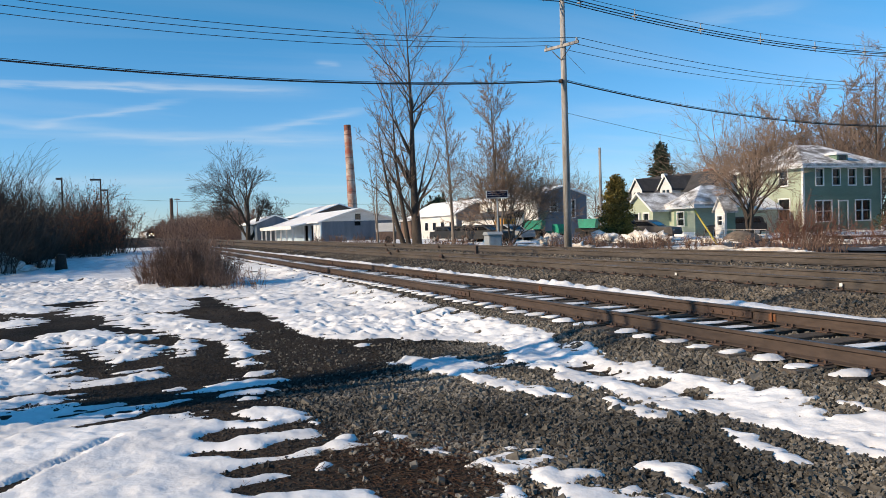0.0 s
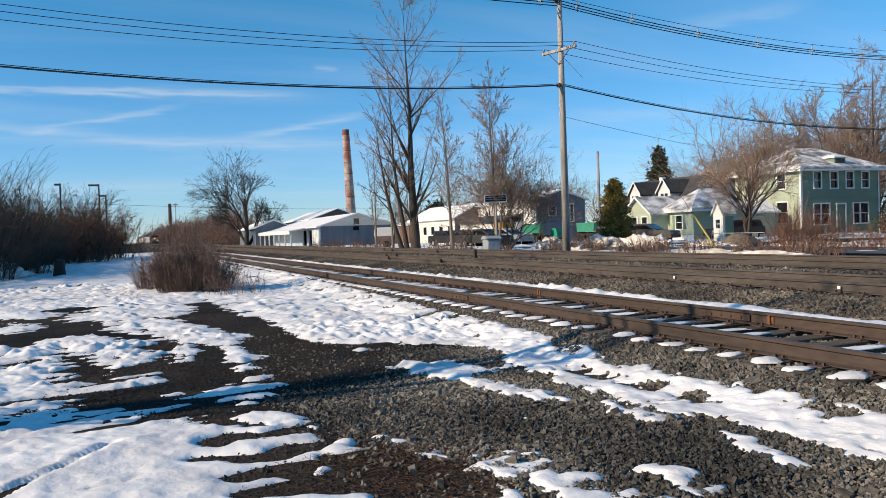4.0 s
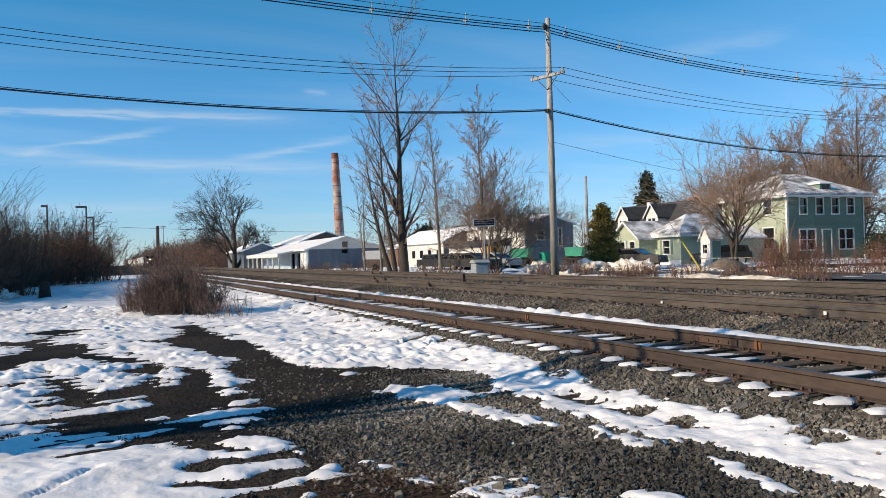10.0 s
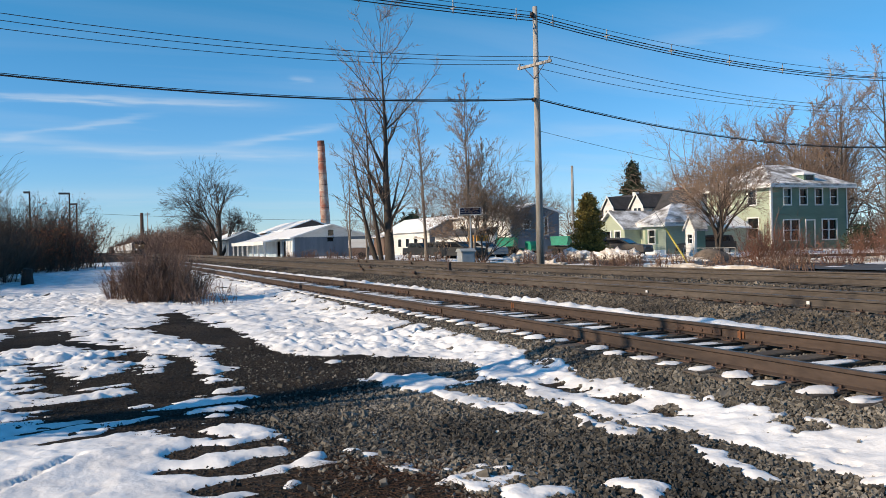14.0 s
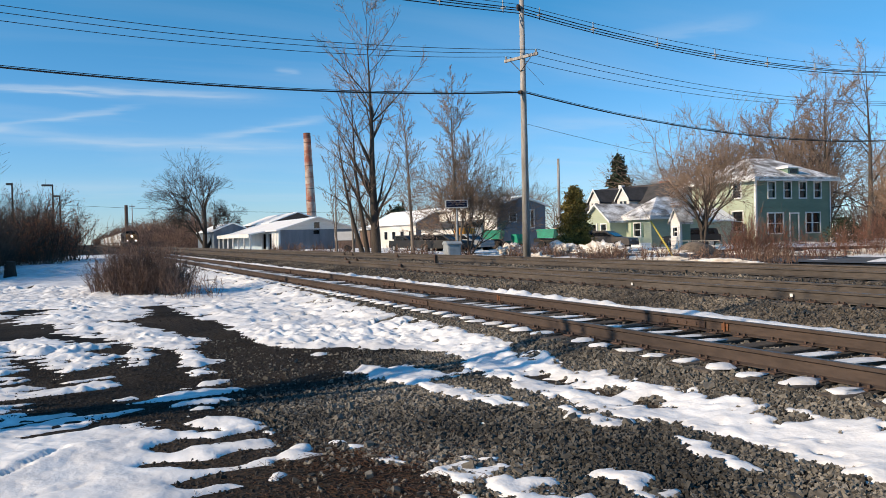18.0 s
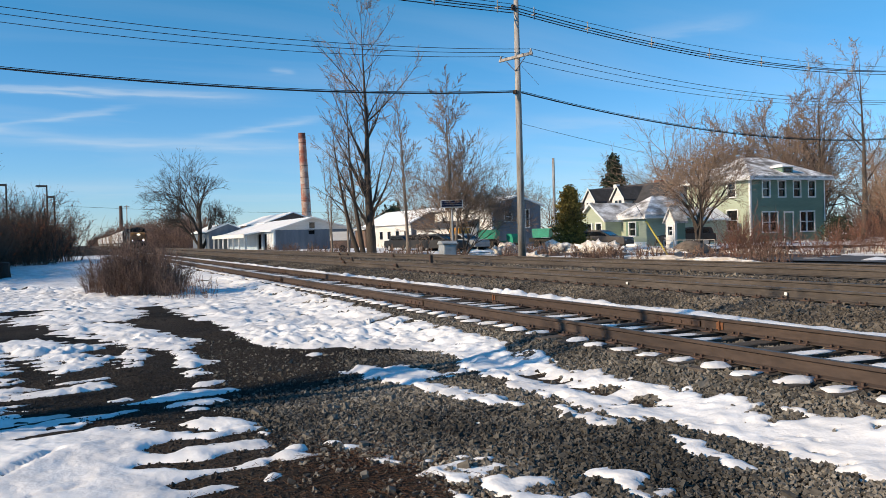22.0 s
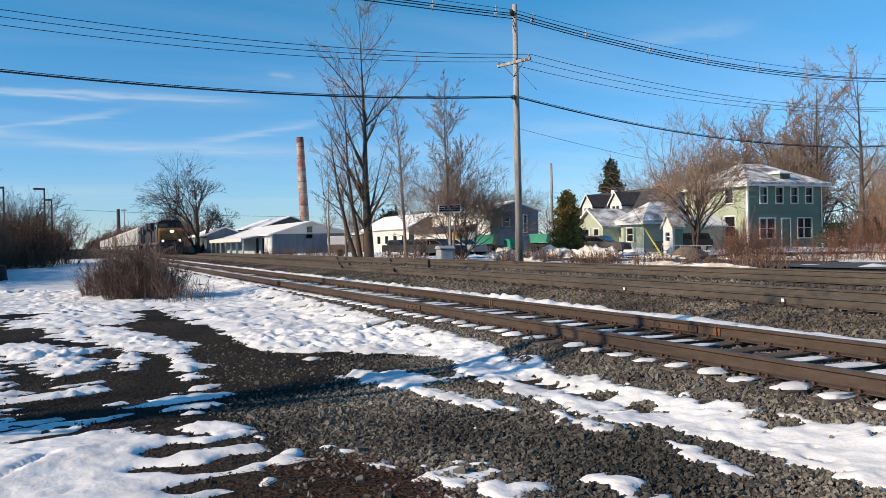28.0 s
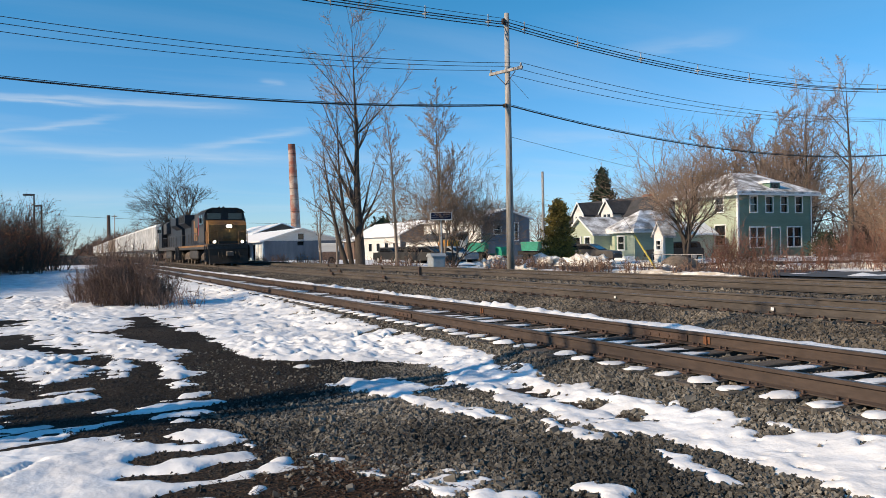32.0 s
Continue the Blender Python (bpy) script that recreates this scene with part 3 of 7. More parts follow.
def grid(x0, x1, y0, y1, step, height):
    nx, ny = int(math.ceil((x1 - x0) / step)) + 1, int(math.ceil((y1 - y0) / step)) + 1
    xs, ys = np.meshgrid(np.linspace(x0, x1, nx), np.linspace(y0, y1, ny), indexing="ij")
    xs, ys = xs.ravel(), ys.ravel()
    i = (np.arange(nx - 1)[:, None] * ny + np.arange(ny - 1)[None]).ravel()
    return np.stack([xs, ys, height(xs, ys)], 1), np.stack([i, i + ny, i + ny + 1, i + 1], 1)


def sheet(name, patches, height, material, keep=None):
    vs, fs, k = [], [], 0
    for p in patches:
        v, f = grid(*p, height)
        if keep is not None:
            ok = keep(v)
            f = f[ok[f].any(1)]
        vs.append(v)
        fs.append(f + k)
        k += len(v)
    return new(name, quick_mesh(name, np.concatenate(vs), np.concatenate(fs), material, True))


def build_ground():
    # the whole ground as one sheet: fine rows near, wide rows far
    def rows(parts):
        out = []
        for a, b, s in parts:
            out += list(np.arange(a, b, s))
        return np.array(out + [parts[-1][1]])

    xs = rows(((-2500, -600, 190), (-600, -130, 12), (-130, -34, 1.2), (-34, -14.5, 0.3), (-14.5, -2.5, 0.08), (-2.5, 20, 0.5), (20, 200, 20), (200, 2500, 230)))
    ys = rows(((-2500, -300, 220), (-300, -40, 20), (-40, -6, 0.8), (-6, 6, 0.09), (6, 20, 0.2), (20, 76, 1.0), (76, 300, 28), (300, 2500, 220)))
    gx, gy = np.meshgrid(xs, ys, indexing="ij")
    gx, gy = gx.ravel(), gy.ravel()
    ny = len(ys)
    i = (np.arange(len(xs) - 1)[:, None] * ny + np.arange(ny - 1)[None]).ravel()
    faces = np.stack([i, i + ny, i + ny + 1, i + 1], 1)
    ob = new("ground", quick_mesh("ground", np.stack([gx, gy, ground_z(gx, gy)], 1), faces, MUD, True))
    tagged(ob, "dark wet dirt and gravel ground", "ground", kind="structure")


def build_snow():
    ob = sheet("snow", PATCHES, lambda x, y: ground_z(x, y) + snow_depth(x, y), SNOW, keep=lambda v: snow_depth(v[:, 0], v[:, 1]) > -0.02)
    tagged(ob, "half-melted trodden snow with tyre tracks", "snow", kind="stuff")
    far = sheet("far_snow", ((-900, -129, 20, 400, 15), (-900, -129, -400, -12, 15), (-129, 60, -400, -39, 12), (-129, 300, 74, 400, 12)), lambda x, y: ground_z(x, y) + 0.05, SNOW)
    tagged(far, "snow cover on the distant ground", "snow", kind="stuff")


build_ground()
build_snow()


# ---- railway ----
RAIL_POLY = ((-0.070, -0.172), (0.070, -0.172), (0.070, -0.160), (0.012, -0.145), (0.010, -0.048), (0.036, -0.034), (0.036, -0.006), (0.028, 0.0), (-0.028, 0.0), (-0.036, -0.006), (-0.036, -0.034), (-0.010, -0.048), (-0.012, -0.145), (-0.070, -0.160))
TIE_STEP = 0.495


def rail_mesh(y, z, xs, steel):
    k, n = len(RAIL_POLY), len(xs)
    v = np.array([(x, y + float(bend(x)) + u, z + w) for x in xs for u, w in RAIL_POLY])
    i, j = np.meshgrid(np.arange(n - 1), np.arange(k), indexing="ij")
    a, b = (i * k + j).ravel(), (i * k + (j + 1) % k).ravel()
    me = quick_mesh("rail", v, np.stack([a, b, b + k, a + k], 1), steel)
    me.materials.append(RAIL_TOP)
    top = np.where(np.isin(j.ravel(), (7,)), 1, 0).astype(np.int32)
    me.polygons.foreach_set("material_index", top)
    return me


def track(name, label, y1, z1, y2, z2, ties, x_end=-700.0, plates=0, steel=RAIL):
    t = thing(name, label, "railway track", pose(0, 0, 0), "parallel railway tracks")
    xs = np.concatenate([np.arange(x_end, -200, 20), np.arange(-200, 61, 10)])
    for y, z in ((y1, z1), (y2, z2)):
        r = part("rail", rail_mesh(y, z, xs, steel), None, t, "rusty steel rail with a worn running head")
    rng = np.random.default_rng(int(y1 * 10))
    yc, zc = (y1 + y2) / 2, (z1 + z2) / 2 - 0.178
    tilt = math.degrees(math.atan2(z2 - z1, y2 - y1))
    shapes = []
    for s in range(4):
        b = Build().box(-0.115, -1.28, -0.17, 0.115, 1.28 + rng.uniform(-0.03, 0.03), 0, 0.012)
        shapes.append(b.mesh("tie", TIE))
    plate = Build()
    plate.box(-0.09, -0.17, 0.0, 0.09, 0.17, 0.016, 0.004)
    for sx in (-0.05, 0.05):
        for sy in (-0.10, 0.10):
            plate.box(sx - 0.012, sy - 0.014, 0.010, sx + 0.012, sy + 0.014, 0.045)
    plate = plate.mesh("tie_plate", IRON)
    for i in range(ties):
        x = 1.5 - i * TIE_STEP + rng.uniform(-0.03, 0.03)
        at = pose(x, yc + float(bend(x)) + rng.uniform(-0.03, 0.03), zc, tilt, 0, rng.uniform(-1.2, 1.2))
        tie = part("tie", shapes[i % 4], None, t, at=at)
        if i < plates:
            for u in (-0.7525, 0.7525):
                part("tie_plate", plate, None, tie, "rusty tie plate with spikes", at=pose(0, u, 0))
    rest = Build()
    for i in range(ties, ties + 380):
        x = 1.5 - i * TIE_STEP
        rest.box(x - 0.115, yc + float(bend(x)) - 1.28, zc - 0.17, x + 0.115, yc + float(bend(x)) + 1.28, zc)
    tagged(part("distant_sleeper_row", rest, TIE, t), kind="stuff")
    return t, yc, zc


A_Y1, A_Z1, A_Y2, A_Z2 = 6.10, 0.410, 7.605, 0.440
B_Y1, B_Y2, B_Z = 10.50, 12.005, 0.62
C_Y1, C_Y2, C_Z = 14.45, 15.955, 0.715
track_a, _, _ = track("side_track", "rusty side track with snow on its wooden ties", A_Y1, A_Z1, A_Y2, A_Z2, 120, plates=80)
track_b, _, _ = track("main_track", "main railway track on dark stone ballast", B_Y1, B_Z, B_Y2, B_Z, 120, plates=60, steel=RAIL_DUSTY)
track_c, _, _ = track("far_main_track", "far main railway track on raised ballast", C_Y1, C_Z, C_Y2, C_Z + 0.02, 60, steel=RAIL_DUSTY)


# ---- train ----
TRAIN_Y, TRAIN_END, SPEED = (B_Y1 + B_Y2) / 2, -62.2, 11.6
LOCO_BLUE = mat("dirty_dark_blue_paint", (0.015, 0.017, 0.024), (0.028, 0.027, 0.028), rough=0.55, scale=0.8, fine=9)
LOCO_YELLOW = mat("faded_yellow_paint", (0.34, 0.165, 0.045), (0.12, 0.062, 0.028), rough=0.6, scale=1.0, fine=9)
LOCO_GREY = mat("sooty_grey_paint", (0.065, 0.063, 0.062), (0.05, 0.048, 0.047), rough=0.7, scale=0.8, fine=9)
LOCO_BLACK = mat("sooty_black_steel", (0.018, 0.017, 0.016), (0.03, 0.026, 0.022), rough=0.75, fine=14)
TRUCK_STEEL = mat("dusty_truck_steel", (0.17, 0.14, 0.115), (0.10, 0.082, 0.07), rough=0.8, fine=10)
GLASS_DARK = mat("dark_window_glass", (0.012, 0.014, 0.017), (0.012, 0.014, 0.017), rough=0.08, bump=0, spec=0.8)
LAMP_GLOW = mat("headlight_glow", (1.0, 0.86, 0.64), (1.0, 0.86, 0.64), emit=60, bump=0)
HOPPER_GREY = mat("dirty_light_grey_car_paint", (0.80, 0.79, 0.77), (0.62, 0.60, 0.57), rough=0.7, scale=0.5, fine=8, stretch=(1.5, 1, 0.2), rnd=0.15)
HOPPER_TAN = mat("dirty_tan_car_paint", (0.42, 0.33, 0.25), (0.30, 0.23, 0.18), rough=0.7, scale=0.5, fine=8, stretch=(1.5, 1, 0.2), rnd=0.15)
RED_MARK = mat("red_paint_mark", (0.35, 0.03, 0.04), rough=0.5, bump=0)
TRAIN = []


def wheel_set(parent, x, r=0.5, half=0.75):
    for s in (-1, 1):
        b = Build().tube((x, s * (half + 0.07), r), (x, s * (half - 0.07), r), r, n=20)
        b.tube((x, s * (half - 0.07), r), (x, s * (half - 0.10), r), r + 0.03, n=20)
        part("wheel", b, TRUCK_STEEL, parent)


def bogie(parent, x, span, axles, r=0.5):
    b = Build()
    for s in (-1, 1):
        y0, y1 = s * 0.98 - 0.08, s * 0.98 + 0.08
        n = axles - 1
        poly = [(x - span / 2 - 0.35, 0.42), (x + span / 2 + 0.35, 0.42), (x + span / 2 + 0.3, 0.82), (x + 0.45, 1.05), (x - 0.45, 1.05), (x - span / 2 - 0.3, 0.82)]
        b.prism([(u, v) for u, v in poly], 1, y0, y1)
        for i in range(axles):
            xa = x - span / 2 + span * i / n
            b.box(xa - 0.18, y0 - 0.05, 0.32, xa + 0.18, y1 + 0.05, 0.75, 0.03)
            if i < n:
                xm = xa + span / n / 2
                for dx in (-0.12, 0.12):
                    b.tube((xm + dx, s * 1.06, 0.5), (xm + dx, s * 1.06, 0.85), 0.09, n=8)
    b.box(x - 0.3, -1.0, 0.45, x + 0.3, 1.0, 0.95, 0.03)
    t = part("bogie", b, TRUCK_STEEL, parent, "dusty steel bogie frame with springs")
    for i in range(axles):
        wheel_set(t, x - span / 2 + span * i / (axles - 1), r)


def locomotive():
    L = thing("locomotive", "dark blue and yellow diesel freight locomotive with lit headlights", "locomotive", pose(0, 0, 0), "locomotives of the train")
    part("underframe", Build().box(-18.1, -1.5, 1.22, -0.7, 1.5, 1.58, 0.03).box(-11.6, -1.35, 0.42, -7.3, 1.35, 1.25, 0.12), LOCO_GREY, L, "sooty grey frame and fuel tank")
    part("sill_stripe", Build().box(-17.9, -1.512, 1.42, -0.9, -1.502, 1.56), LOCO_YELLOW, L, "yellow stripe along the frame")
    section = [(-1.52, 1.58), (1.52, 1.58), (1.52, 3.72), (1.45, 4.0), (1.24, 4.22), (0.9, 4.34), (-0.9, 4.34), (-1.24, 4.22), (-1.45, 4.0), (-1.52, 3.72)]
    part("cab", Build().prism(section, 0, -5.1, -2.05), LOCO_BLUE, L, "dark blue driver's cab")
    part("cab_roof", Build().prism([(-1.50, 4.0), (-1.28, 4.25), (-0.92, 4.38), (0.92, 4.38), (1.28, 4.25), (1.50, 4.0), (1.27, 4.23), (0.91, 4.345), (-0.91, 4.345), (-1.27, 4.23)], 0, -5.3, -1.85), LOCO_BLACK, L, "black cab roof with an overhang")
    nose = [(-2.06, 1.58), (-0.95, 1.58), (-0.80, 2.0), (-0.80, 3.02), (-1.05, 3.28), (-2.06, 3.42)]
    part("nose", Build().prism([(u, v) for u, v in nose], 1, -1.40, 1.40), LOCO_YELLOW, L, "faded yellow short nose")
    part("nose_door", Build().box(-0.80, -0.95, 1.75, -0.77, -0.35, 2.9, 0.01), LOCO_YELLOW, L)
    part("cab_front", Build().box(-2.05, -1.49, 1.6, -2.0, 1.49, 3.70, 0.01), LOCO_BLUE, L, "dark blue cab front")
    for y0, y1 in ((-1.30, -0.28), (0.28, 1.30)):
        w = part("windshield", Build().box(-2.05, y0, 3.48, -1.985, y1, 3.98, 0.02), GLASS_DARK, L, "dark front window")
        part("window_frame", Build().box(-2.02, y0 - 0.06, 3.43, -1.99, y1 + 0.06, 3.475).box(-2.02, y0 - 0.06, 3.985, -1.99, y1 + 0.06, 4.04), LOCO_BLACK, w)
    for x0, x1 in ((-4.6, -3.75), (-3.55, -2.75)):
        for s in (-1, 1):
            part("side_window", Build().box(x0, s * 1.525 - 0.01, 3.15, x1, s * 1.525 + 0.01, 3.85), GLASS_DARK, L)
    lamp = part("headlight_housing", Build().box(-0.90, -0.20, 2.78, -0.72, 0.40, 3.08, 0.04), LOCO_BLACK, L)
    for y in (0.0, 0.20):
        part("headlight", Build().tube((-0.75, y, 2.93), (-0.70, y, 2.93), 0.10, n=14), LAMP_GLOW, lamp, "lit round headlight")
    for y in (-1.02, 1.02):
        d = part("ditch_light", Build().box(-0.80, y - 0.16, 1.60, -0.55, y + 0.16, 1.90, 0.03), LOCO_BLACK, L)
        part("lamp", Build().tube((-0.56, y, 1.75), (-0.53, y, 1.75), 0.085, n=12), LAMP_GLOW, d, "lit ditch light")
    plow = [(-0.75, 0.14), (-0.30, 0.14), (-0.52, 0.75), (-0.55, 1.22), (-0.75, 1.22)]
    part("pilot", Build().prism(plow, 1, -1.42, 1.42), LOCO_BLACK, L, "black pilot and snow plough")
    part("coupler", Build().box(-0.75, -0.16, 0.72, 0.0, 0.16, 1.0, 0.04).box(-0.2, -0.26, 0.68, 0.05, 0.26, 1.04, 0.05), TRUCK_STEEL, L)
    hose = Build()
    for y in (-0.75, -0.5, 0.5, 0.75):
        hose.tube((-0.5, y, 1.0), (-0.28, y, 0.7), 0.03, n=6).tube((-0.28, y, 0.7), (-0.28, y, 0.4), 0.03, n=6)
    part("brake_hoses", hose, LOCO_BLACK, L)
    part("front_platform", Build().box(-2.0, -1.5, 1.50, -0.55, 1.5, 1.60, 0.02), LOCO_GREY, L)
    part("long_hood", Build().prism([(-0.92, 1.58), (0.92, 1.58), (0.92, 3.75), (0.75, 3.95), (-0.75, 3.95), (-0.92, 3.75)], 0, -13.2, -5.1), LOCO_BLUE, L, "dark blue engine hood")
    part("brake_blower_box", Build().prism([(-1.35, 3.0), (1.35, 3.0), (1.35, 4.05), (1.0, 4.3), (-1.0, 4.3), (-1.35, 4.05)], 0, -8.2, -5.3), LOCO_GREY, L)
    part("radiator_cab", Build().prism([(-0.95, 1.58), (0.95, 1.58), (0.95, 3.2), (1.5, 3.6), (1.5, 4.35), (-1.5, 4.35), (-1.5, 3.6), (-0.95, 3.2)], 0, -17.4, -13.2), LOCO_BLUE, L, "flared radiator housing")
    part("exhaust_stack", Build().box(-10.6, -0.45, 3.95, -9.4, 0.45, 4.3, 0.05), LOCO_BLACK, L)
    part("yellow_panel", Build().box(-11.4, -0.985, 2.0, -9.4, -0.965, 3.7), LOCO_YELLOW, L, "yellow lettering panel on the hood")
    part("red_panel", Build().box(-5.0, -1.545, 2.3, -4.75, -1.526, 3.7).box(-5.6, -1.365, 3.05, -5.35, -1.352, 4.0), RED_MARK, L)
    doors = Build()
    for i in range(8):
        x = -5.7 - i * 0.92
        for z0, z1 in ((1.75, 2.6), (2.7, 3.6)):
            doors.box(x - 0.82, -0.955, z0, x, -0.925, z1, 0.008)
    tagged(part("hood_doors", doors, LOCO_BLUE, L, "rows of hood doors"), kind="stuff")
    for s in (-1, 1):
        rail = Build()
        for i in range(7):
            x = -5.6 - i * 1.9
            rail.tube((x, s * 1.44, 1.58), (x, s * 1.44, 2.55), 0.022, n=6)
        rail.tube((-5.6, s * 1.44, 2.55), (-17.0, s * 1.44, 2.55), 0.022, n=6)
        part("handrail", rail, LOCO_GREY, L)
        front = Build()
        for x, y in ((-0.6, 1.42), (-1.3, 1.42), (-2.0, 1.42), (-0.6, 0.75)):
            front.tube((x, s * y, 1.58), (x, s * y, 2.55), 0.025, n=6)
        front.tube((-0.6, s * 1.42, 2.55), (-2.0, s * 1.42, 2.55), 0.025, n=6).tube((-0.6, s * 1.42, 2.55), (-0.6, s * 0.75, 2.55), 0.025, n=6)
        part("nose_rail", front, LOCO_YELLOW, L, "yellow grab rail")
        for x in (-1.5, -17.6):
            st = Build()
            for k in range(4):
                st.box(x - 0.35, s * 1.45 - 0.12, 0.32 + 0.3 * k, x + 0.35, s * 1.45 + 0.12, 0.36 + 0.3 * k)
            st.box(x - 0.37, s * 1.45 - 0.13, 0.3, x - 0.34, s * 1.45 + 0.13, 1.5).box(x + 0.34, s * 1.45 - 0.13, 0.3, x + 0.37, s * 1.45 + 0.13, 1.5)
            part("steps", st, LOCO_GREY, L)
    part("horn", Build().tube((-4.2, 0.2, 4.46), (-3.6, 0.2, 4.48), 0.04, 0.09, 8).tube((-4.2, -0.1, 4.46), (-3.7, -0.1, 4.48), 0.04, 0.08, 8).box(-4.3, -0.2, 4.34, -4.1, 0.3, 4.48), LOCO_GREY, L)
    part("nose_band", Build().box(-0.802, -1.40, 1.62, -0.765, 1.40, 1.80, 0.004), LOCO_BLACK, L, "dark band across the foot of the nose")
    for s in (-1, 1):
        part("number_board", Build().box(-2.0, s * 1.17 - 0.22, 4.06, -1.94, s * 1.17 + 0.22, 4.18, 0.01), LOCO_BLACK, L)
        part("mirror", Build().box(-2.7, s * 1.66 - 0.12, 3.2, -2.66, s * 1.66 + 0.06, 3.6, 0.01), LOCO_BLACK, L)
    grille = Build()
    for k in range(9):
        grille.box(-17.2 + k * 0.43, -1.515, 3.68, -16.95 + k * 0.43, -1.502, 4.25)
    part("radiator_grille", grille, LOCO_BLACK, L, "dark slotted radiator grille")
    part("grey_side_panel", Build().box(-4.9, -1.535, 1.75, -2.15, -1.522, 2.9), LOCO_GREY, L, "dirty grey panel below the cab windows")
    bogie(L, -4.3, 4.0, 3, 0.53)
    bogie(L, -14.4, 4.0, 3, 0.53)
    return L


def hopper_car(material, name_label):
    H = thing("hopper_car", name_label, "freight car", pose(0, 0, 0), "hopper cars of the train")
    body = [(-16.9, 2.5), (-15.2, 1.35), (-2.1, 1.35), (-0.45, 2.5), (-0.45, 4.1), (-16.9, 4.1)]
    part("body", Build().prism(body, 1, -1.52, 1.52), material, H, smooth=False)
    part("roof", Build().prism([(-1.56, 4.06), (1.56, 4.06), (1.45, 4.28), (0.6, 4.44), (-0.6, 4.44), (-1.45, 4.28)], 0, -17.0, -0.35), material, H, "arched car roof")
    for i in range(14):
        x = -0.9 - i * 1.19
        for s in (-1, 1):
            lo = 2.4 if i in (0, 13) else 1.4
            part("side_post", Build().box(x - 0.06, s * 1.56 - 0.05, lo, x + 0.06, s * 1.56 + 0.05, 4.1, 0.012), material, H)
    part("side_sill", Build().box(-17.1, -1.6, 1.15, -0.25, -1.42, 1.42, 0.02).box(-17.1, 1.42, 1.15, -0.25, 1.6, 1.42, 0.02).box(-17.2, -0.4, 0.85, -0.1, 0.4, 1.15, 0.02), LOCO_GREY, H)
    for k in range(3):
        x = -4.6 - k * 4.0
        part("discharge_bay", Build().prism([(x - 1.7, 1.4), (x + 1.7, 1.4), (x + 0.35, 0.45), (x - 0.35, 0.45)], 1, -1.15, 1.15), material, H)
    end = Build()
    for x in (-0.32, -17.03):
        for y in (-1.42, -0.95):
            end.tube((x, y, 1.2), (x, y, 4.3), 0.02, n=5)
        for k in range(9):
            end.tube((x, -1.42, 1.4 + 0.32 * k), (x, -0.95, 1.4 + 0.32 * k), 0.015, n=5)
    part("end_ladder", end, LOCO_GREY, H)
    part("end_sheet", Build().box(-0.47, -1.5, 2.2, -0.40, 1.5, 4.1, 0.01), material, H)
    hatch = Build()
    for k in range(8):
        hatch.box(-2.6 - k * 1.8, -0.45, 4.40, -1.4 - k * 1.8, 0.45, 4.56, 0.04)
    part("roof_hatches", hatch, LOCO_GREY, H)
    part("coupler", Build().box(-0.3, -0.15, 0.72, 0.25, 0.15, 0.98, 0.03).box(-17.6, -0.15, 0.72, -17.0, 0.15, 0.98, 0.03), LOCO_BLACK, H)
    bogie(H, -2.3, 1.75, 2, 0.46)
    bogie(H, -15.0, 1.75, 2, 0.46)
    return H


loco = locomotive()
TRAIN.append((loco, 0.0, 0))
TRAIN.append((copy_thing(loco, pose(0, 0, 0)), 37.0, 180))
first = hopper_car(HOPPER_GREY, "dirty light grey covered hopper car with ribbed sides")
tan = hopper_car(HOPPER_TAN, "dirty tan covered hopper car with ribbed sides")
for i in range(16):
    src = tan if i in (5, 6, 9, 12) else first
    car = src if i in (0, 5) else copy_thing(src, pose(0, 0, 0))
    TRAIN.append((car, 37.6 + 17.6 * i, 0))


# ---- bare trees and brush ----
def tubes(name, segs, material, sides=4):
    """One mesh of tapered rods from rows of x0 y0 z0 x1 y1 z1 r0 r1."""
    s = np.asarray(segs, float)
    a, b = s[:, 0:3], s[:, 3:6]
    d = b - a
    d /= np.linalg.norm(d, axis=1, keepdims=True) + 1e-9
    ref = np.where(np.abs(d[:, 2:3]) > 0.9, [[1.0, 0, 0]], [[0, 0, 1.0]])
    u = np.cross(d, ref)
    u /= np.linalg.norm(u, axis=1, keepdims=True)
    w = np.cross(d, u)
    ang = 2 * np.pi * np.arange(sides) / sides
    ring = u[:, None] * np.cos(ang)[None, :, None] + w[:, None] * np.sin(ang)[None, :, None]
    v = np.concatenate([a[:, None] + ring * s[:, 6, None, None], b[:, None] + ring * s[:, 7, None, None]], 1)
    base = np.arange(len(s))[:, None] * 2 * sides
    i, j = np.arange(sides), (np.arange(sides) + 1) % sides
    f = np.stack([base + i, base + j, base + j + sides, base + i + sides], 2).reshape(-1, 4)
    return quick_mesh(name, v.reshape(-1, 3), f, material, sides > 4)


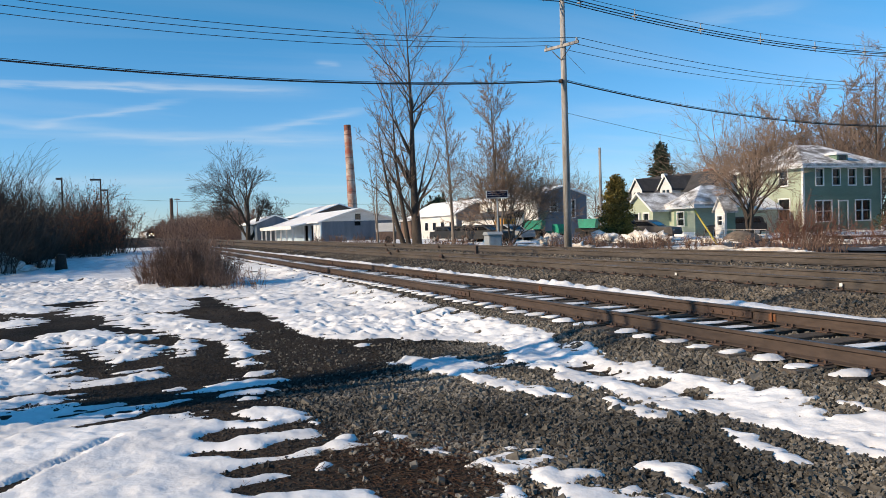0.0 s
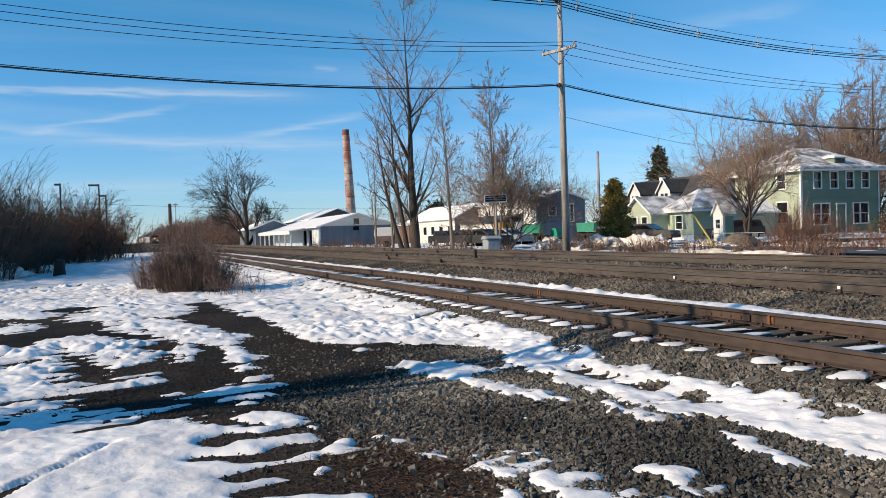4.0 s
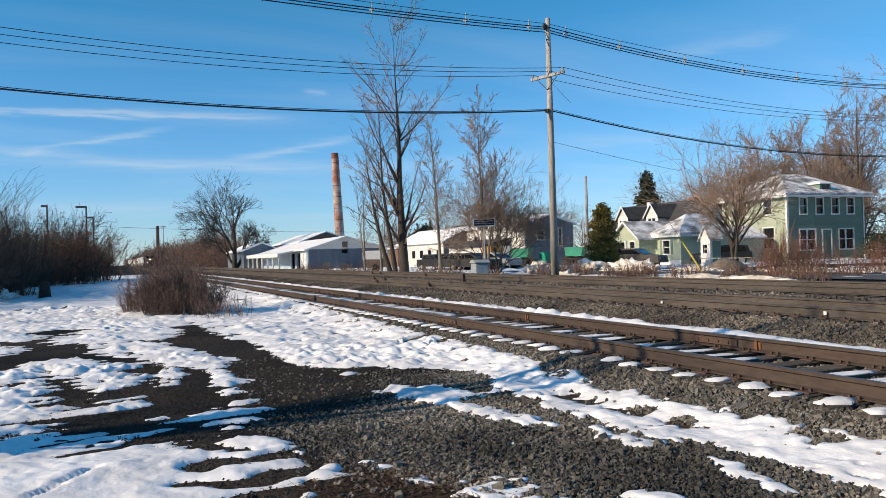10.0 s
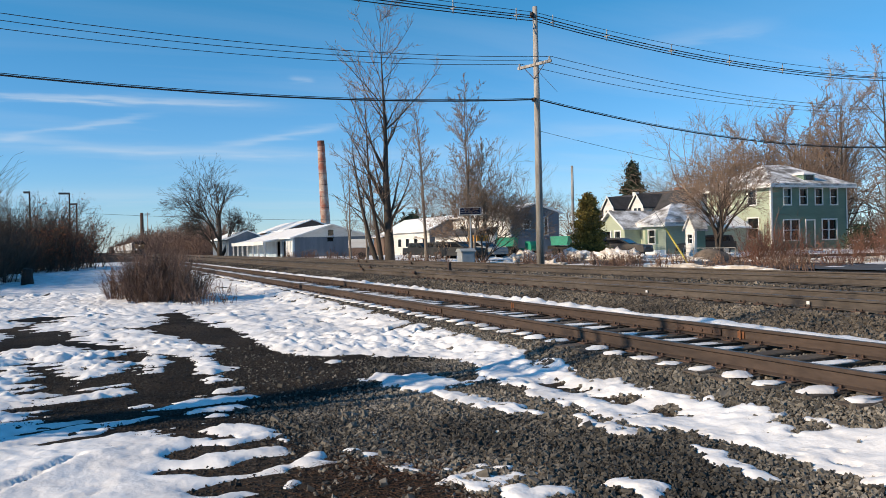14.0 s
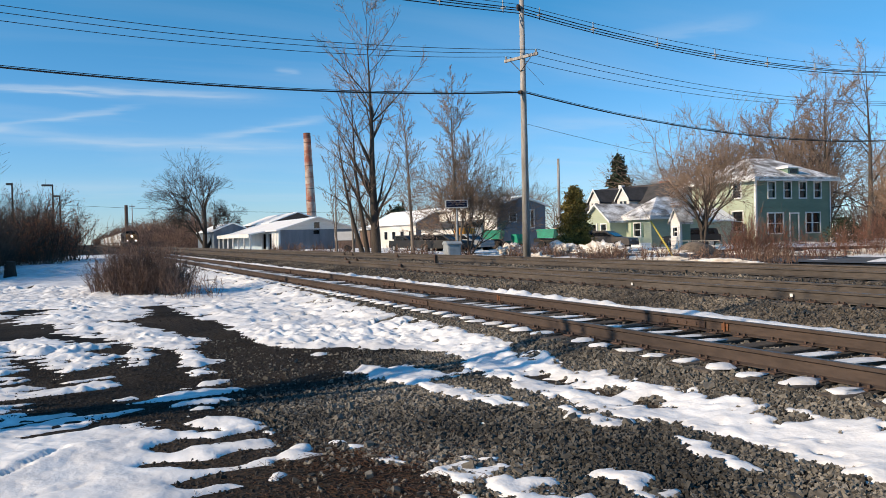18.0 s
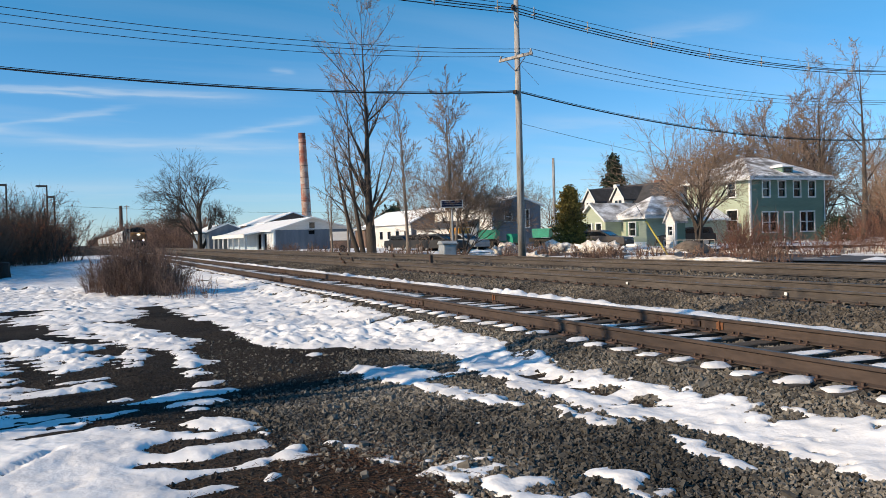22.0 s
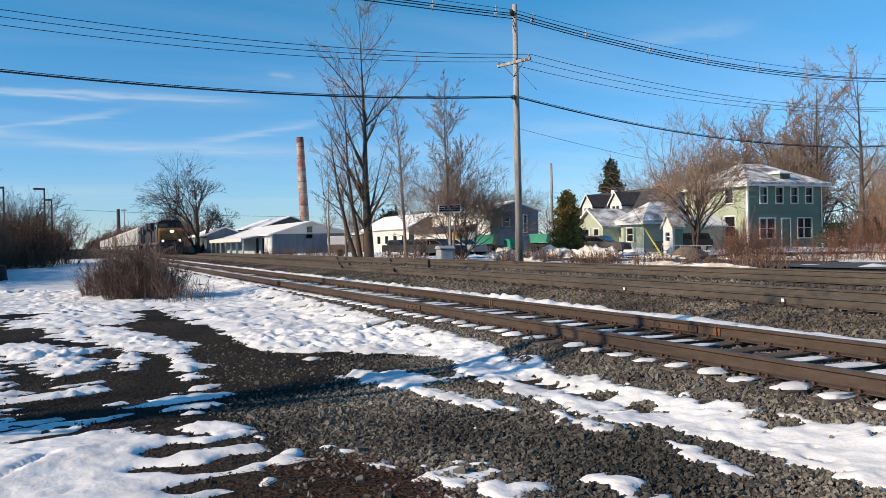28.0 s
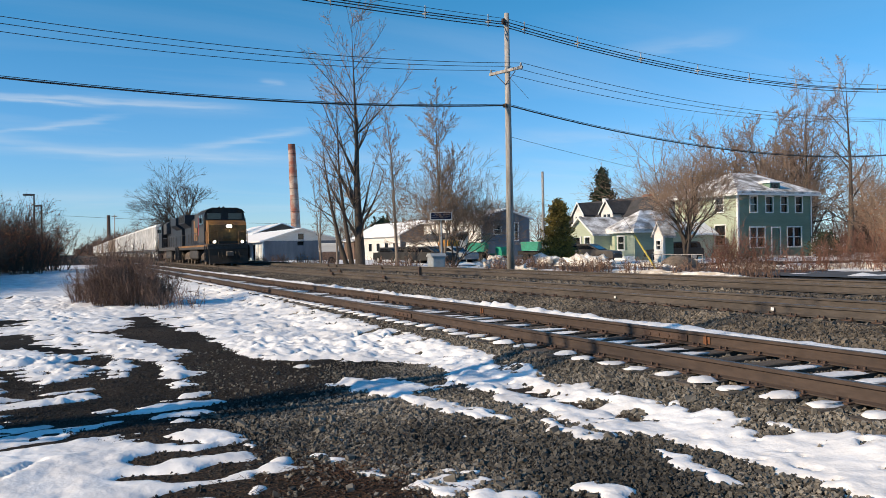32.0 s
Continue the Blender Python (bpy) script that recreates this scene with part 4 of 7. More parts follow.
def limbs(rng, start, way, length, radius, level, kids, out, wob=0.16, lift=0.06, angle=(0.5, 0.9), ratio=0.5, tip=0.008, bare=0.25, grow=1.05, thick=0.30):
    """A branch and all that grows on it, as rods sorted by level."""
    n = (12, 7, 4, 2, 2)[min(level, 4)]
    p, d, step = np.array(start, float), np.array(way, float), length / n
    for i in range(n):
        d = d + rng.normal(0, wob * (0.4 if level == 0 else 1), 3) + np.array([0, 0, lift])
        d /= np.linalg.norm(d)
        q = p + d * step
        f0, f1 = 1 - i / n, 1 - (i + 1) / n
        r0, r1 = tip + (radius - tip) * f0 ** 1.35, tip + (radius - tip) * f1 ** 1.35
        out[min(level, len(out) - 1)].append((*p, *q, r0, r1))
        if level < len(kids) and (i + 1) / n > bare * (1 if level == 0 else 0.6):
            want = kids[level] / (n * (1 - bare))
            for _ in range(int(want) + (rng.random() < want % 1)):
                a, turn = rng.uniform(*angle), rng.uniform(0, 2 * math.pi)
                ref = np.array([0.3, 0.7, 0.2])
                u = np.cross(d, ref)
                u /= np.linalg.norm(u)
                w = np.cross(d, u)
                c = d * math.cos(a) + (u * math.cos(turn) + w * math.sin(turn)) * math.sin(a)
                sz = ratio * rng.uniform(0.65, 1.1) * (1 - 0.55 * (i / n))
                limbs(rng, p + (q - p) * rng.random(), c, length * sz, max(tip * 1.15, r0 * (thick if level == 0 else 0.5)), level + 1, kids, out, wob, lift, angle, ratio * grow, tip, bare, grow, thick)
        p = q


def forks(rng, p, d, length, radius, level, depth, out, wob, lift, angle, shrink, tip):
    """A limb that parts in two or three at its end, again and again."""
    for half in range(2):
        d = d + rng.normal(0, wob, 3) + np.array([0, 0, lift])
        d /= np.linalg.norm(d)
        q = p + d * length / 2
        out[0 if level == 0 else 1 if level < 4 else 2].append((*p, *q, radius * (1 - 0.14 * half), radius * (0.86 - 0.14 * half)))
        p = q
        if half == 0 and 0 < level < depth - 1 and rng.random() < 0.55:
            c = d + rng.normal(0, 0.55, 3)
            forks(rng, p, c / np.linalg.norm(c), length * 0.6, max(tip, radius * 0.4), max(level + 2, depth - 2), depth, out, wob, lift, angle, shrink, tip)
    if level < depth:
        turn, n = rng.uniform(0, 2 * math.pi), 2 if rng.random() < 0.62 else 3
        u = np.cross(d, (0.31, 0.72, 0.21))
        u /= np.linalg.norm(u)
        w = np.cross(d, u)
        for k in range(n):
            a = angle * rng.uniform(0.25 if k == 0 else 0.7, 0.6 if k == 0 else 1.35)
            t = turn + k * 2 * math.pi / n + rng.normal(0, 0.35)
            c = d * math.cos(a) + (u * math.cos(t) + w * math.sin(t)) * math.sin(a)
            forks(rng, p, c, length * shrink * rng.uniform(0.72, 1.18), max(tip, radius * (0.70 if k == 0 else 0.58)), level + 1, depth, out, wob, lift, angle, shrink, tip)


def bare_tree(name, label, at, seed, height, radius, kids, bark, twig, stems=1, spread=0.12, lean=(0, 0), trunk_len=0.95, group="", leans=(), forked=None, **kw):
    rng = np.random.default_rng(seed)
    out = [[], [], []]
    for k in range(stems):
        turn = rng.uniform(0, 2 * math.pi)
        s = spread * (1 if stems > 1 else 0.3) * rng.uniform(0.5, 1.3)
        d = np.array([math.cos(turn) * s + lean[0], math.sin(turn) * s + lean[1], 1.0])
        if leans:
            d = np.array([leans[k][0], leans[k][1], 1.0])
        h = height * trunk_len * (1 if k == 0 else rng.uniform(0.6, 0.95))
        r = radius * (1 if k == 0 else rng.uniform(0.45, 0.8))
        if forked:
            depth, wob, lift, part_at, shrink, tip, first = forked
            forks(rng, np.array((0.3 * radius * math.cos(turn * 3), 0.3 * radius * math.sin(turn * 3), -0.1)), d / np.linalg.norm(d), h * first, r, 0, depth, out, wob, lift, part_at, shrink, tip)
            continue
        limbs(rng, (0.25 * radius * k * math.cos(turn * 3), 0.25 * radius * k * math.sin(turn * 3), -0.1), d / np.linalg.norm(d), h, r, 0, kids, out, **kw)
    t = thing(name, label, "tree", at, group)
    part("trunk", tubes("trunk", out[0], bark, 8), None, t)
    tagged(part("branchwork", tubes("branchwork", out[1], bark, 4), None, t), kind="stuff")
    if out[2]:
        tagged(part("crown", tubes("crown", out[2], twig, 3), None, t, "fine bare twigs"), kind="stuff")
    return t


def gz(x, y):
    return float(ground_z(np.array([x]), np.array([y]))[0])


# the row of tall trees beyond the tracks
bare_tree("tall_tree", "tall bare dark-barked tree with upswept branches", pose(-53.9, 18.6, gz(-53.9, 18.6)), 3, 16.6, 0.38, (25, 8, 4), BARK, TWIG, leans=((0, 0.0),), wob=0.05, lift=0.05, angle=(0.5, 0.9), ratio=0.46, tip=0.009, bare=0.15, trunk_len=1.0, grow=0.95, thick=0.42)
bare_tree("slanting_tree", "slender bare tree leaning beside a taller one", pose(-54.5, 17.9, gz(-54.5, 17.9)), 8, 10.6, 0.20, (13, 6, 3), BARK, TWIG, leans=((-0.05, -0.26),), wob=0.06, lift=0.035, angle=(0.4, 0.8), ratio=0.30, tip=0.0085, thick=0.4)
bare_tree("slender_tree", "slender bare pale-stemmed tree", pose(-54.4, 18.2, gz(-54.4, 18.2)), 11, 13.5, 0.20, (20, 8, 4), BARK, TWIG, leans=((0, -0.15),), wob=0.06, lift=0.05, angle=(0.5, 0.95), ratio=0.34, tip=0.0085, thick=0.4, grow=1.1)
bare_tree("slender_tree", "pair of thin bare pale stems", pose(-51.3, 20.3, gz(-51.3, 20.3)), 14, 12.4, 0.14, (24, 8, 4), BARK_PALE, TWIG, stems=2, leans=((0, 0.03), (0, -0.07)), wob=0.05, lift=0.05, angle=(0.45, 0.95), ratio=0.32, tip=0.008, grow=1.1)
bare_tree("slender_tree", "tall bare tree with many fine pale branches", pose(-45.4, 20.9, gz(-45.4, 20.9)), 17, 11.0, 0.15, (22, 9, 4), BARK_PALE, TWIG, stems=3, leans=((0, 0.02), (0, -0.06), (0.02, 0.08)), wob=0.06, lift=0.05, angle=(0.5, 0.95), ratio=0.36, tip=0.0085, thick=0.4, grow=1.1)
bare_tree("clump_tree", "many-stemmed bare shrubby tree", pose(-46.0, 21.9, gz(-46, 21.9)), 19, 7.0, 0.08, (), BARK, TWIG, stems=7, leans=((0, 0), (0, 0.3), (0, -0.3), (0.2, 0.62), (0.1, -0.55), (0, 0.45), (0, 0.75)), forked=(8, 0.10, 0.02, 0.50, 0.83, 0.008, 0.215))
bare_tree("thin_tree", "thin bare sapling with pale bark", pose(-60.0, 17.6, gz(-60, 17.6)), 23, 9.0, 0.09, (18, 7, 4), BARK_PALE, TWIG, stems=2, leans=((0, 0.02), (0, -0.1)), wob=0.05, lift=0.06, ratio=0.28, tip=0.008)
bare_tree("thin_tree", "thin bare sapling beside the tracks", pose(-57.8, 18.2, gz(-57.8, 18.2)), 27, 9.5, 0.10, (18, 7, 4), BARK_PALE, TWIG, stems=2, leans=((0, 0.0), (0, 0.1)), wob=0.05, lift=0.06, ratio=0.28, tip=0.008)
bare_tree("spreading_tree", "broad bare tree with spreading limbs", pose(-139.0, 18.6, 0.3), 31, 11.8, 0.46, (), BARK, TWIG_DARK, stems=3, leans=((0, 0.05), (0.1, -0.50), (-0.2, 0.55)), trunk_len=1.0, forked=(9, 0.07, 0.012, 0.48, 0.84, 0.016, 0.235))
bare_tree("garden_tree", "low bare garden tree with several crooked trunks", pose(-43.6, 38.2, 0.4), 37, 7.4, 0.20, (), BARK, TWIG, stems=5, leans=((0, 0.05), (0.1, -0.34), (-0.1, 0.36), (0.2, -0.1), (0, 0.2)), forked=(8, 0.09, 0.015, 0.46, 0.83, 0.009, 0.235))

bare_tree("slim_tree", "slim tall bare tree beside the green house", pose(-61.6, 70.0, 0.3), 39, 18.6, 0.26, (20, 8, 5), BARK, TWIG, leans=((0, 0.0),), wob=0.06, lift=0.05, angle=(0.5, 1.0), ratio=0.36, tip=0.009, bare=0.35, grow=1.1)
bare_tree("tall_tree", "tall bare tree with heavy spreading limbs", pose(-50.5, 62.5, 0.3), 45, 16.5, 0.30, (15, 7, 4), BARK, TWIG, leans=((0, 0.0),), wob=0.08, lift=0.05, angle=(0.6, 1.0), ratio=0.44, tip=0.011, bare=0.3, trunk_len=1.0, grow=1.0, thick=0.45)
# woods behind the houses
woods = []
for i, (h, r, stems, sp) in enumerate(((11.5, 0.22, 2, 0.12), (12.0, 0.20, 2, 0.16), (12.5, 0.22, 1, 0.10))):
    woods.append(bare_tree("woodland_tree", "bare brown woodland tree with a dense twiggy crown", pose(-60 - 6 * i, 63 + 2 * i, 0.3), 50 + i, h, r, (16, 9, 6), BARK, TWIG, stems=stems, spread=sp, trunk_len=0.78, group="bare trees behind the houses", wob=0.10, lift=0.05, angle=(0.5, 1.05), ratio=0.58, tip=0.012, bare=0.15, grow=0.85, thick=0.5))


for i in range(2):
    woods.append(bare_tree("woodland_tree", "broad bare tree with a rounded crown of fine twigs", pose(-76 + 9 * i, 64 + i, 0.3), 57 + i, 12.0, 0.20, (), BARK, TWIG, stems=3, spread=0.26, group="bare trees behind the houses", forked=(7, 0.11, 0.0, 0.50, 0.84, 0.013, 0.24)))


def plant(rows, group, kinds):
    for k, (x, y, s) in enumerate(rows):
        c = copy_thing(woods[kinds[k % len(kinds)]], pose(0, 0, 0))
        c.scale = (s, s, s * random.uniform(0.92, 1.06))
        c.location, c.rotation_euler = (x, y, 0.2), (0, 0, random.uniform(0, 6.2))
        tagged(c, group=group)


plant([(-66, 70, 1.5), (-60, 76, 1.2), (-72, 76, 1.6), (-55, 80, 1.3), (-50, 78, 1.25), (-71, 81, 1.65), (-46, 84, 1.35), (-43, 72, 1.1), (-40, 80, 1.25), (-38, 86, 1.3), (-47, 90, 1.4), (-36, 74, 1.15), (-69, 66, 1.4), (-67, 75, 1.55), (-77, 72, 1.35)], "bare trees behind the houses", (0, 1, 2))
plant([(-80, 67, 1.0), (-84, 70, 0.85), (-72, 67, 1.05), (-65, 72, 1.15), (-69, 79, 1.2), (-61, 66, 0.9), (-53, 69, 0.75), (-47, 73, 0.8), (-43, 68, 0.7), (-38, 75, 0.85), (-49, 82, 0.95), (-57, 73, 0.85)], "bare trees behind the houses", (3, 4))
plant([(-95, 54, 0.75), (-92, 60, 0.7), (-105, 56, 0.75), (-88, 64, 0.6), (-112, 48, 0.65), (-120, 56, 0.7), (-128, 50, 0.6), (-140, 48, 0.7), (-150, 60, 0.8), (-165, 55, 0.7), (-84, 52, 0.6), (-90, 48, 0.65), (-104, 46, 0.6)], "low bare trees behind the sheds", (3, 4, 3))


def brush(name, label, at, seed, w, d, h, stems, material, category="shrub", twigs=3, tip=0.006, r=0.016, leaf=None, lean=0.22, group=""):
    """A thicket of many thin upright stems with side twigs."""
    rng = np.random.default_rng(seed)
    out = []
    for _ in range(stems):
        a, q = rng.uniform(0, 2 * math.pi), math.sqrt(rng.random())
        x, y = 0.5 * w * q * math.cos(a), 0.5 * d * q * math.sin(a)
        hh = h * rng.uniform(0.4, 1.0) * (1 - 0.35 * q * q) * (0.95 + 0.3 * math.sin(2.3 * x / w * 3 + seed) * math.cos(1.9 * y / d * 3 + seed))
        way = np.array([rng.normal(0, lean) + 0.25 * x / w, rng.normal(0, lean) + 0.25 * y / d, 1.0])
        way /= np.linalg.norm(way)
        p, n = np.array([x, y, -0.05]), 5
        for i in range(n):
            e = p + way * hh / n
            f0, f1 = 1 - i / n, 1 - (i + 1) / n
            out.append((*p, *e, tip + (r - tip) * f0, tip + (r - tip) * f1))
            if i > 0:
                for _ in range(rng.poisson(twigs)):
                    v = way + rng.normal(0, 0.55, 3)
                    v /= np.linalg.norm(v)
                    m = p + (e - p) * rng.random()
                    t1 = m + v * hh * rng.uniform(0.06, 0.2)
                    v2 = v + rng.normal(0, 0.4, 3)
                    t2 = t1 + v2 * hh * rng.uniform(0.04, 0.1)
                    out += [(*m, *t1, tip, tip * 0.8), (*t1, *t2, tip * 0.8, tip * 0.5)]
            way = way + rng.normal(0, 0.10, 3)
            way /= np.linalg.norm(way)
            p = e
    t = thing(name, label, category, at, group)
    rods = np.array(out)
    side = (rods[:, 0] > 0).astype(int) * 2 + (rods[:, 1] > 0)
    for k in range(4):
        tagged(part("clump", tubes("clump", rods[side == k], material, 3), None, t), kind="stuff")
    if leaf:
        part("leaves", leaf_mesh(rng, np.array(out)[:, 3:6], leaf[0], leaf[1], leaf[2]), None, t, leaf[3])
    return t


def leaf_mesh(rng, spots, count, size, material):
    """Many small bent leaves strewn about the given spots."""
    c = spots[rng.integers(0, len(spots), count)] + rng.normal(0, size * 1.5, (count, 3))
    u, w = rng.normal(0, 1, (count, 3)), rng.normal(0, 1, (count, 3))
    u /= np.linalg.norm(u, axis=1, keepdims=True)
    w -= u * (u * w).sum(1, keepdims=True)
    w /= np.linalg.norm(w, axis=1, keepdims=True)
    s = size * rng.uniform(0.6, 1.3, (count, 1))
    v = np.stack([c - u * s, c + w * s * 0.55, c + u * s, c - w * s * 0.55], 1).reshape(-1, 3)
    f = np.arange(count * 4).reshape(-1, 4)
    return quick_mesh("leaves", v, f, material)


# brush close to the lot
brush("dry_bush", "dense dry brown brush growing out of the snow", pose(-27.0, 1.95, 0), 61, 2.5, 2.3, 2.05, 580, STEM, r=0.010, tip=0.004, lean=0.17, twigs=4)
brush("dry_bush", "thin dry weeds poking through the snow", pose(-24.6, 2.9, 0.05), 62, 2.2, 1.6, 1.0, 60, STEM, r=0.007, tip=0.004, twigs=2)
brush("dry_bush", "dry brown brush beside the snow bank", pose(-29.5, 1.2, 0), 63, 2.2, 1.9, 1.7, 300, STEM, r=0.010, tip=0.004, lean=0.18, twigs=4)
dark = [brush("thicket_shrub", "dark tangled leafless thicket shrub", pose(-50, -7.0, 0), 70 + i, 6.0, 6.0, h, 115, TWIG_DARK, r=0.032, tip=0.011, twigs=7, lean=0.34, group="thicket beside the lot") for i, h in enumerate((6.6, 5.9))]
red = brush("thicket_shrub", "thicket shrub with clinging dead red-brown leaves", pose(-77, -4.4, 0), 75, 6.5, 6.0, 6.2, 120, TWIG_DARK, r=0.035, tip=0.010, twigs=7, lean=0.32, leaf=(7000, 0.06, LEAF_RED, "dead red-brown leaves"), group="thicket beside the lot")
dark[1].matrix_basis = pose(-56, -9.0, 0)
for k, (x, y, s, which) in enumerate(((-46.5, -8.5, 0.9, 0), (-53, -11.5, 1.05, 1), (-61, -8.0, 0.95, 0), (-64, -12, 1.1, 1), (-69, -7.6, 0.95, 0), (-58, -14, 1.1, 0), (-72, -11, 1.1, 1), (-41, -9.5, 0.95, 1), (-85, -3.6, 1.1, 2), (-93, -3.0, 1.15, 2), (-88, -9, 1.1, 1), (-98, -7, 0.9, 0), (-110, -6, 0.9, 1), (-125, -7, 1.1, 0), (-140, -6, 1.1, 2), (-36, -10.5, 0.9, 0), (-80, -12, 1.2, 0), (-160, -6, 1.2, 1), (-185, -6, 1.2, 0), (-43.5, -7.4, 0.85, 1), (-48.5, -10, 1.0, 0), (-53.5, -7.6, 0.9, 0), (-58, -10, 1.0, 1), (-60.5, -11, 1.0, 0), (-65.5, -8.6, 0.95, 1), (-68, -11.5, 1.05, 0), (-73, -7.4, 0.9, 1), (-76.5, -8.5, 1.0, 0), (-81, -7.0, 0.9, 1), (-45, -11.5, 1.05, 0), (-55.5, -12, 1.1, 1))):
    c = copy_thing((dark + [red])[which], pose(0, 0, 0))
    c.location, c.rotation_euler, c.scale = (x, y, 0), (0, 0, 1.3 * k), (s, s, s)
brown = [brush("trackside_thicket", "brown leafless thicket along the tracks", pose(-168, 20.5, 0.3), 120 + i, 7, 6, 6.0, 90, STEM, r=0.04, tip=0.020, twigs=4, lean=0.24, group="thicket along the tracks") for i in range(2)]
brown[1].matrix_basis = pose(-178, 21.0, 0.3)
for k in range(24):
    x = -186 - 9 * k
    c = copy_thing(brown[k % 2], pose(0, 0, 0))
    s = 1.15 + 0.55 * random.random() + 0.012 * k
    c.location, c.rotation_euler, c.scale = (x, 22.5 + 2.5 * random.random() + float(bend(x)), 0.3), (0, 0, 2.1 * k), (s, s, s)
for k in range(22):
    c = copy_thing(brown[k % 2], pose(0, 0, 0))
    c.location, c.rotation_euler = (-104 + 4.1 * k, 76 + 12 * random.random(), 0.3), (0, 0, 1.9 * k)
    tagged(c, "brown leafless undergrowth behind the houses", "shrub", "undergrowth behind the houses")
line = brush("distant_thicket", "distant bare brown tree line beside the railway", pose(-410, 23.5, 0.3), 140, 20, 9, 12.5, 46, STEM, category="trees", r=0.14, tip=0.07, twigs=6, lean=0.2, group="distant tree line")
for k in range(26):
    c = copy_thing(line, pose(0, 0, 0))
    s = 0.9 + 0.35 * random.random()
    c.location, c.rotation_euler, c.scale = (-432 - 17 * k - 1.1 * k * k, 24.5 + 4 * random.random(), 0.3), (0, 0, 2.3 * k), (s, s, s)
# shrubs beyond the tracks
for k, (x, y, w, h, n) in enumerate(((-27.3, 26.9, 2.9, 2.4, 240), (-24.6, 27.6, 1.8, 1.6, 60), (-25.6, 31.6, 3.2, 2.5, 160), (-22.4, 31.2, 3.0, 2.3, 140))):
    brush("red_shrub", "bare red-brown ornamental shrub beside the road", pose(x, y, gz(x, y)), 80 + k, w, w, h, n, STEM_RED, r=0.010, tip=0.004, twigs=4, lean=0.3)
for k, (x, y, h) in enumerate(((-36.8, 51.0, 7.0), (-34.2, 49.5, 6.5), (-38.8, 55.5, 7.5), (-31.5, 50.0, 6.0), (-41.5, 59.5, 7.0))):
    brush("tall_shrub", "tall bare brown brush with a few dead leaves", pose(x, y, 0.35), 84 + k, 4.0, 4.0, h, 80, TWIG, r=0.03, tip=0.010, twigs=7, leaf=(700, 0.08, LEAF_RED, "a few dead leaves"), group="brush beside the green house")
for k, (x, y, w, h) in enumerate(((-50, 18.8, 3, 1.0), (-47, 19.2, 3, 0.9), (-42, 19.5, 2.5, 0.9), (-36.5, 20.2, 2.4, 1.0), (-63, 18.6, 4, 1.3), (-70, 18.8, 4, 1.2), (-80, 19.2, 4, 1.3), (-31, 21.5, 3, 0.9), (-90, 19.5, 4, 1.2), (-33.5, 22.3, 2.4, 0.8), (-28.5, 22.4, 2.2, 0.9), (-25.5, 22.6, 2.0, 0.8), (-39, 23.6, 2.4, 0.9), (-36, 25.5, 2.0, 0.8), (-22.5, 22.8, 2.2, 0.9), (-43, 25.0, 2.0, 0.9))):
    brush("weeds", "dry brown weeds and brush along the tracks", pose(x, y, gz(x, y)), 90 + k, w, 1.6, h, 90, STEM, category="weeds", r=0.012, tip=0.006, group="weeds along the far side of the tracks")


def evergreen(name, label, at, seed, h, w, count, material, size, power=0.8):
    rng = np.random.default_rng(seed)
    t = thing(name, label, "tree", at)
    part("trunk", Build().tube((0, 0, -0.1), (0, 0, h * 0.9), 0.04 * h, 0.02, 8), BARK, t)
    zz = rng.random(count * 2) ** 1.2
    rad = 0.5 * w * (1 - zz) ** power * np.clip(zz * 9 + 0.55, 0, 1) * np.sqrt(rng.uniform(0.35, 1.0, count * 2)) * (0.85 + 0.3 * np.sin(zz * 37))
    a = rng.uniform(0, 2 * math.pi, count * 2)
    spots = np.stack([rad * np.cos(a), rad * np.sin(a), zz * h], 1)
    part("crown", leaf_mesh(rng, spots, count, size, material), None, t, "needled foliage in uneven clumps")


evergreen("yew_tree", "rounded cone of dense yellowish-green evergreen foliage", pose(-46.3, 29.8, 0.3), 101, 4.3, 2.6, 12000, NEEDLE, 0.085, 0.5)
evergreen("spruce_tree", "dark pointed spruce behind the houses", pose(-85.2, 61.4, 0.3), 102, 10.6, 8.0, 14000, NEEDLE_DARK, 0.17, 0.9)
for k, (x, y, h) in enumerate(((-100, 37, 4.6), (-106, 40, 5.2), (-97, 41, 4.4))):
    evergreen("spruce_tree", "dark evergreen behind the sheds", pose(x, y, 0.3), 103 + k, h, 2.6, 1500, NEEDLE_DARK, 0.28, 0.8)
evergreen("dark_shrub", "dark evergreen shrub beside the green house", pose(-49.6, 58.3, 0.3), 108, 2.0, 3.4, 1500, NEEDLE_DARK, 0.12, 0.4)
# trees that stand on the near side beside the lot and shade it
bare_tree("lot_tree", "bare leaning tree standing at the edge of the lot", pose(-7.5, -5.6, 0), 41, 10.5, 0.26, (10, 7, 4), BARK, TWIG_DARK, stems=3, leans=((-0.42, 0), (-0.34, 0.02), (-0.22, 0)), wob=0.05, lift=0.05, ratio=0.28, tip=0.010)
bare_tree("lot_tree", "small bare tree at the edge of the lot", pose(-8.3, -7.5, 0), 43, 6.5, 0.11, (9, 7, 3), BARK, TWIG_DARK, stems=2, wob=0.07, lift=0.05, ratio=0.34, tip=0.010)


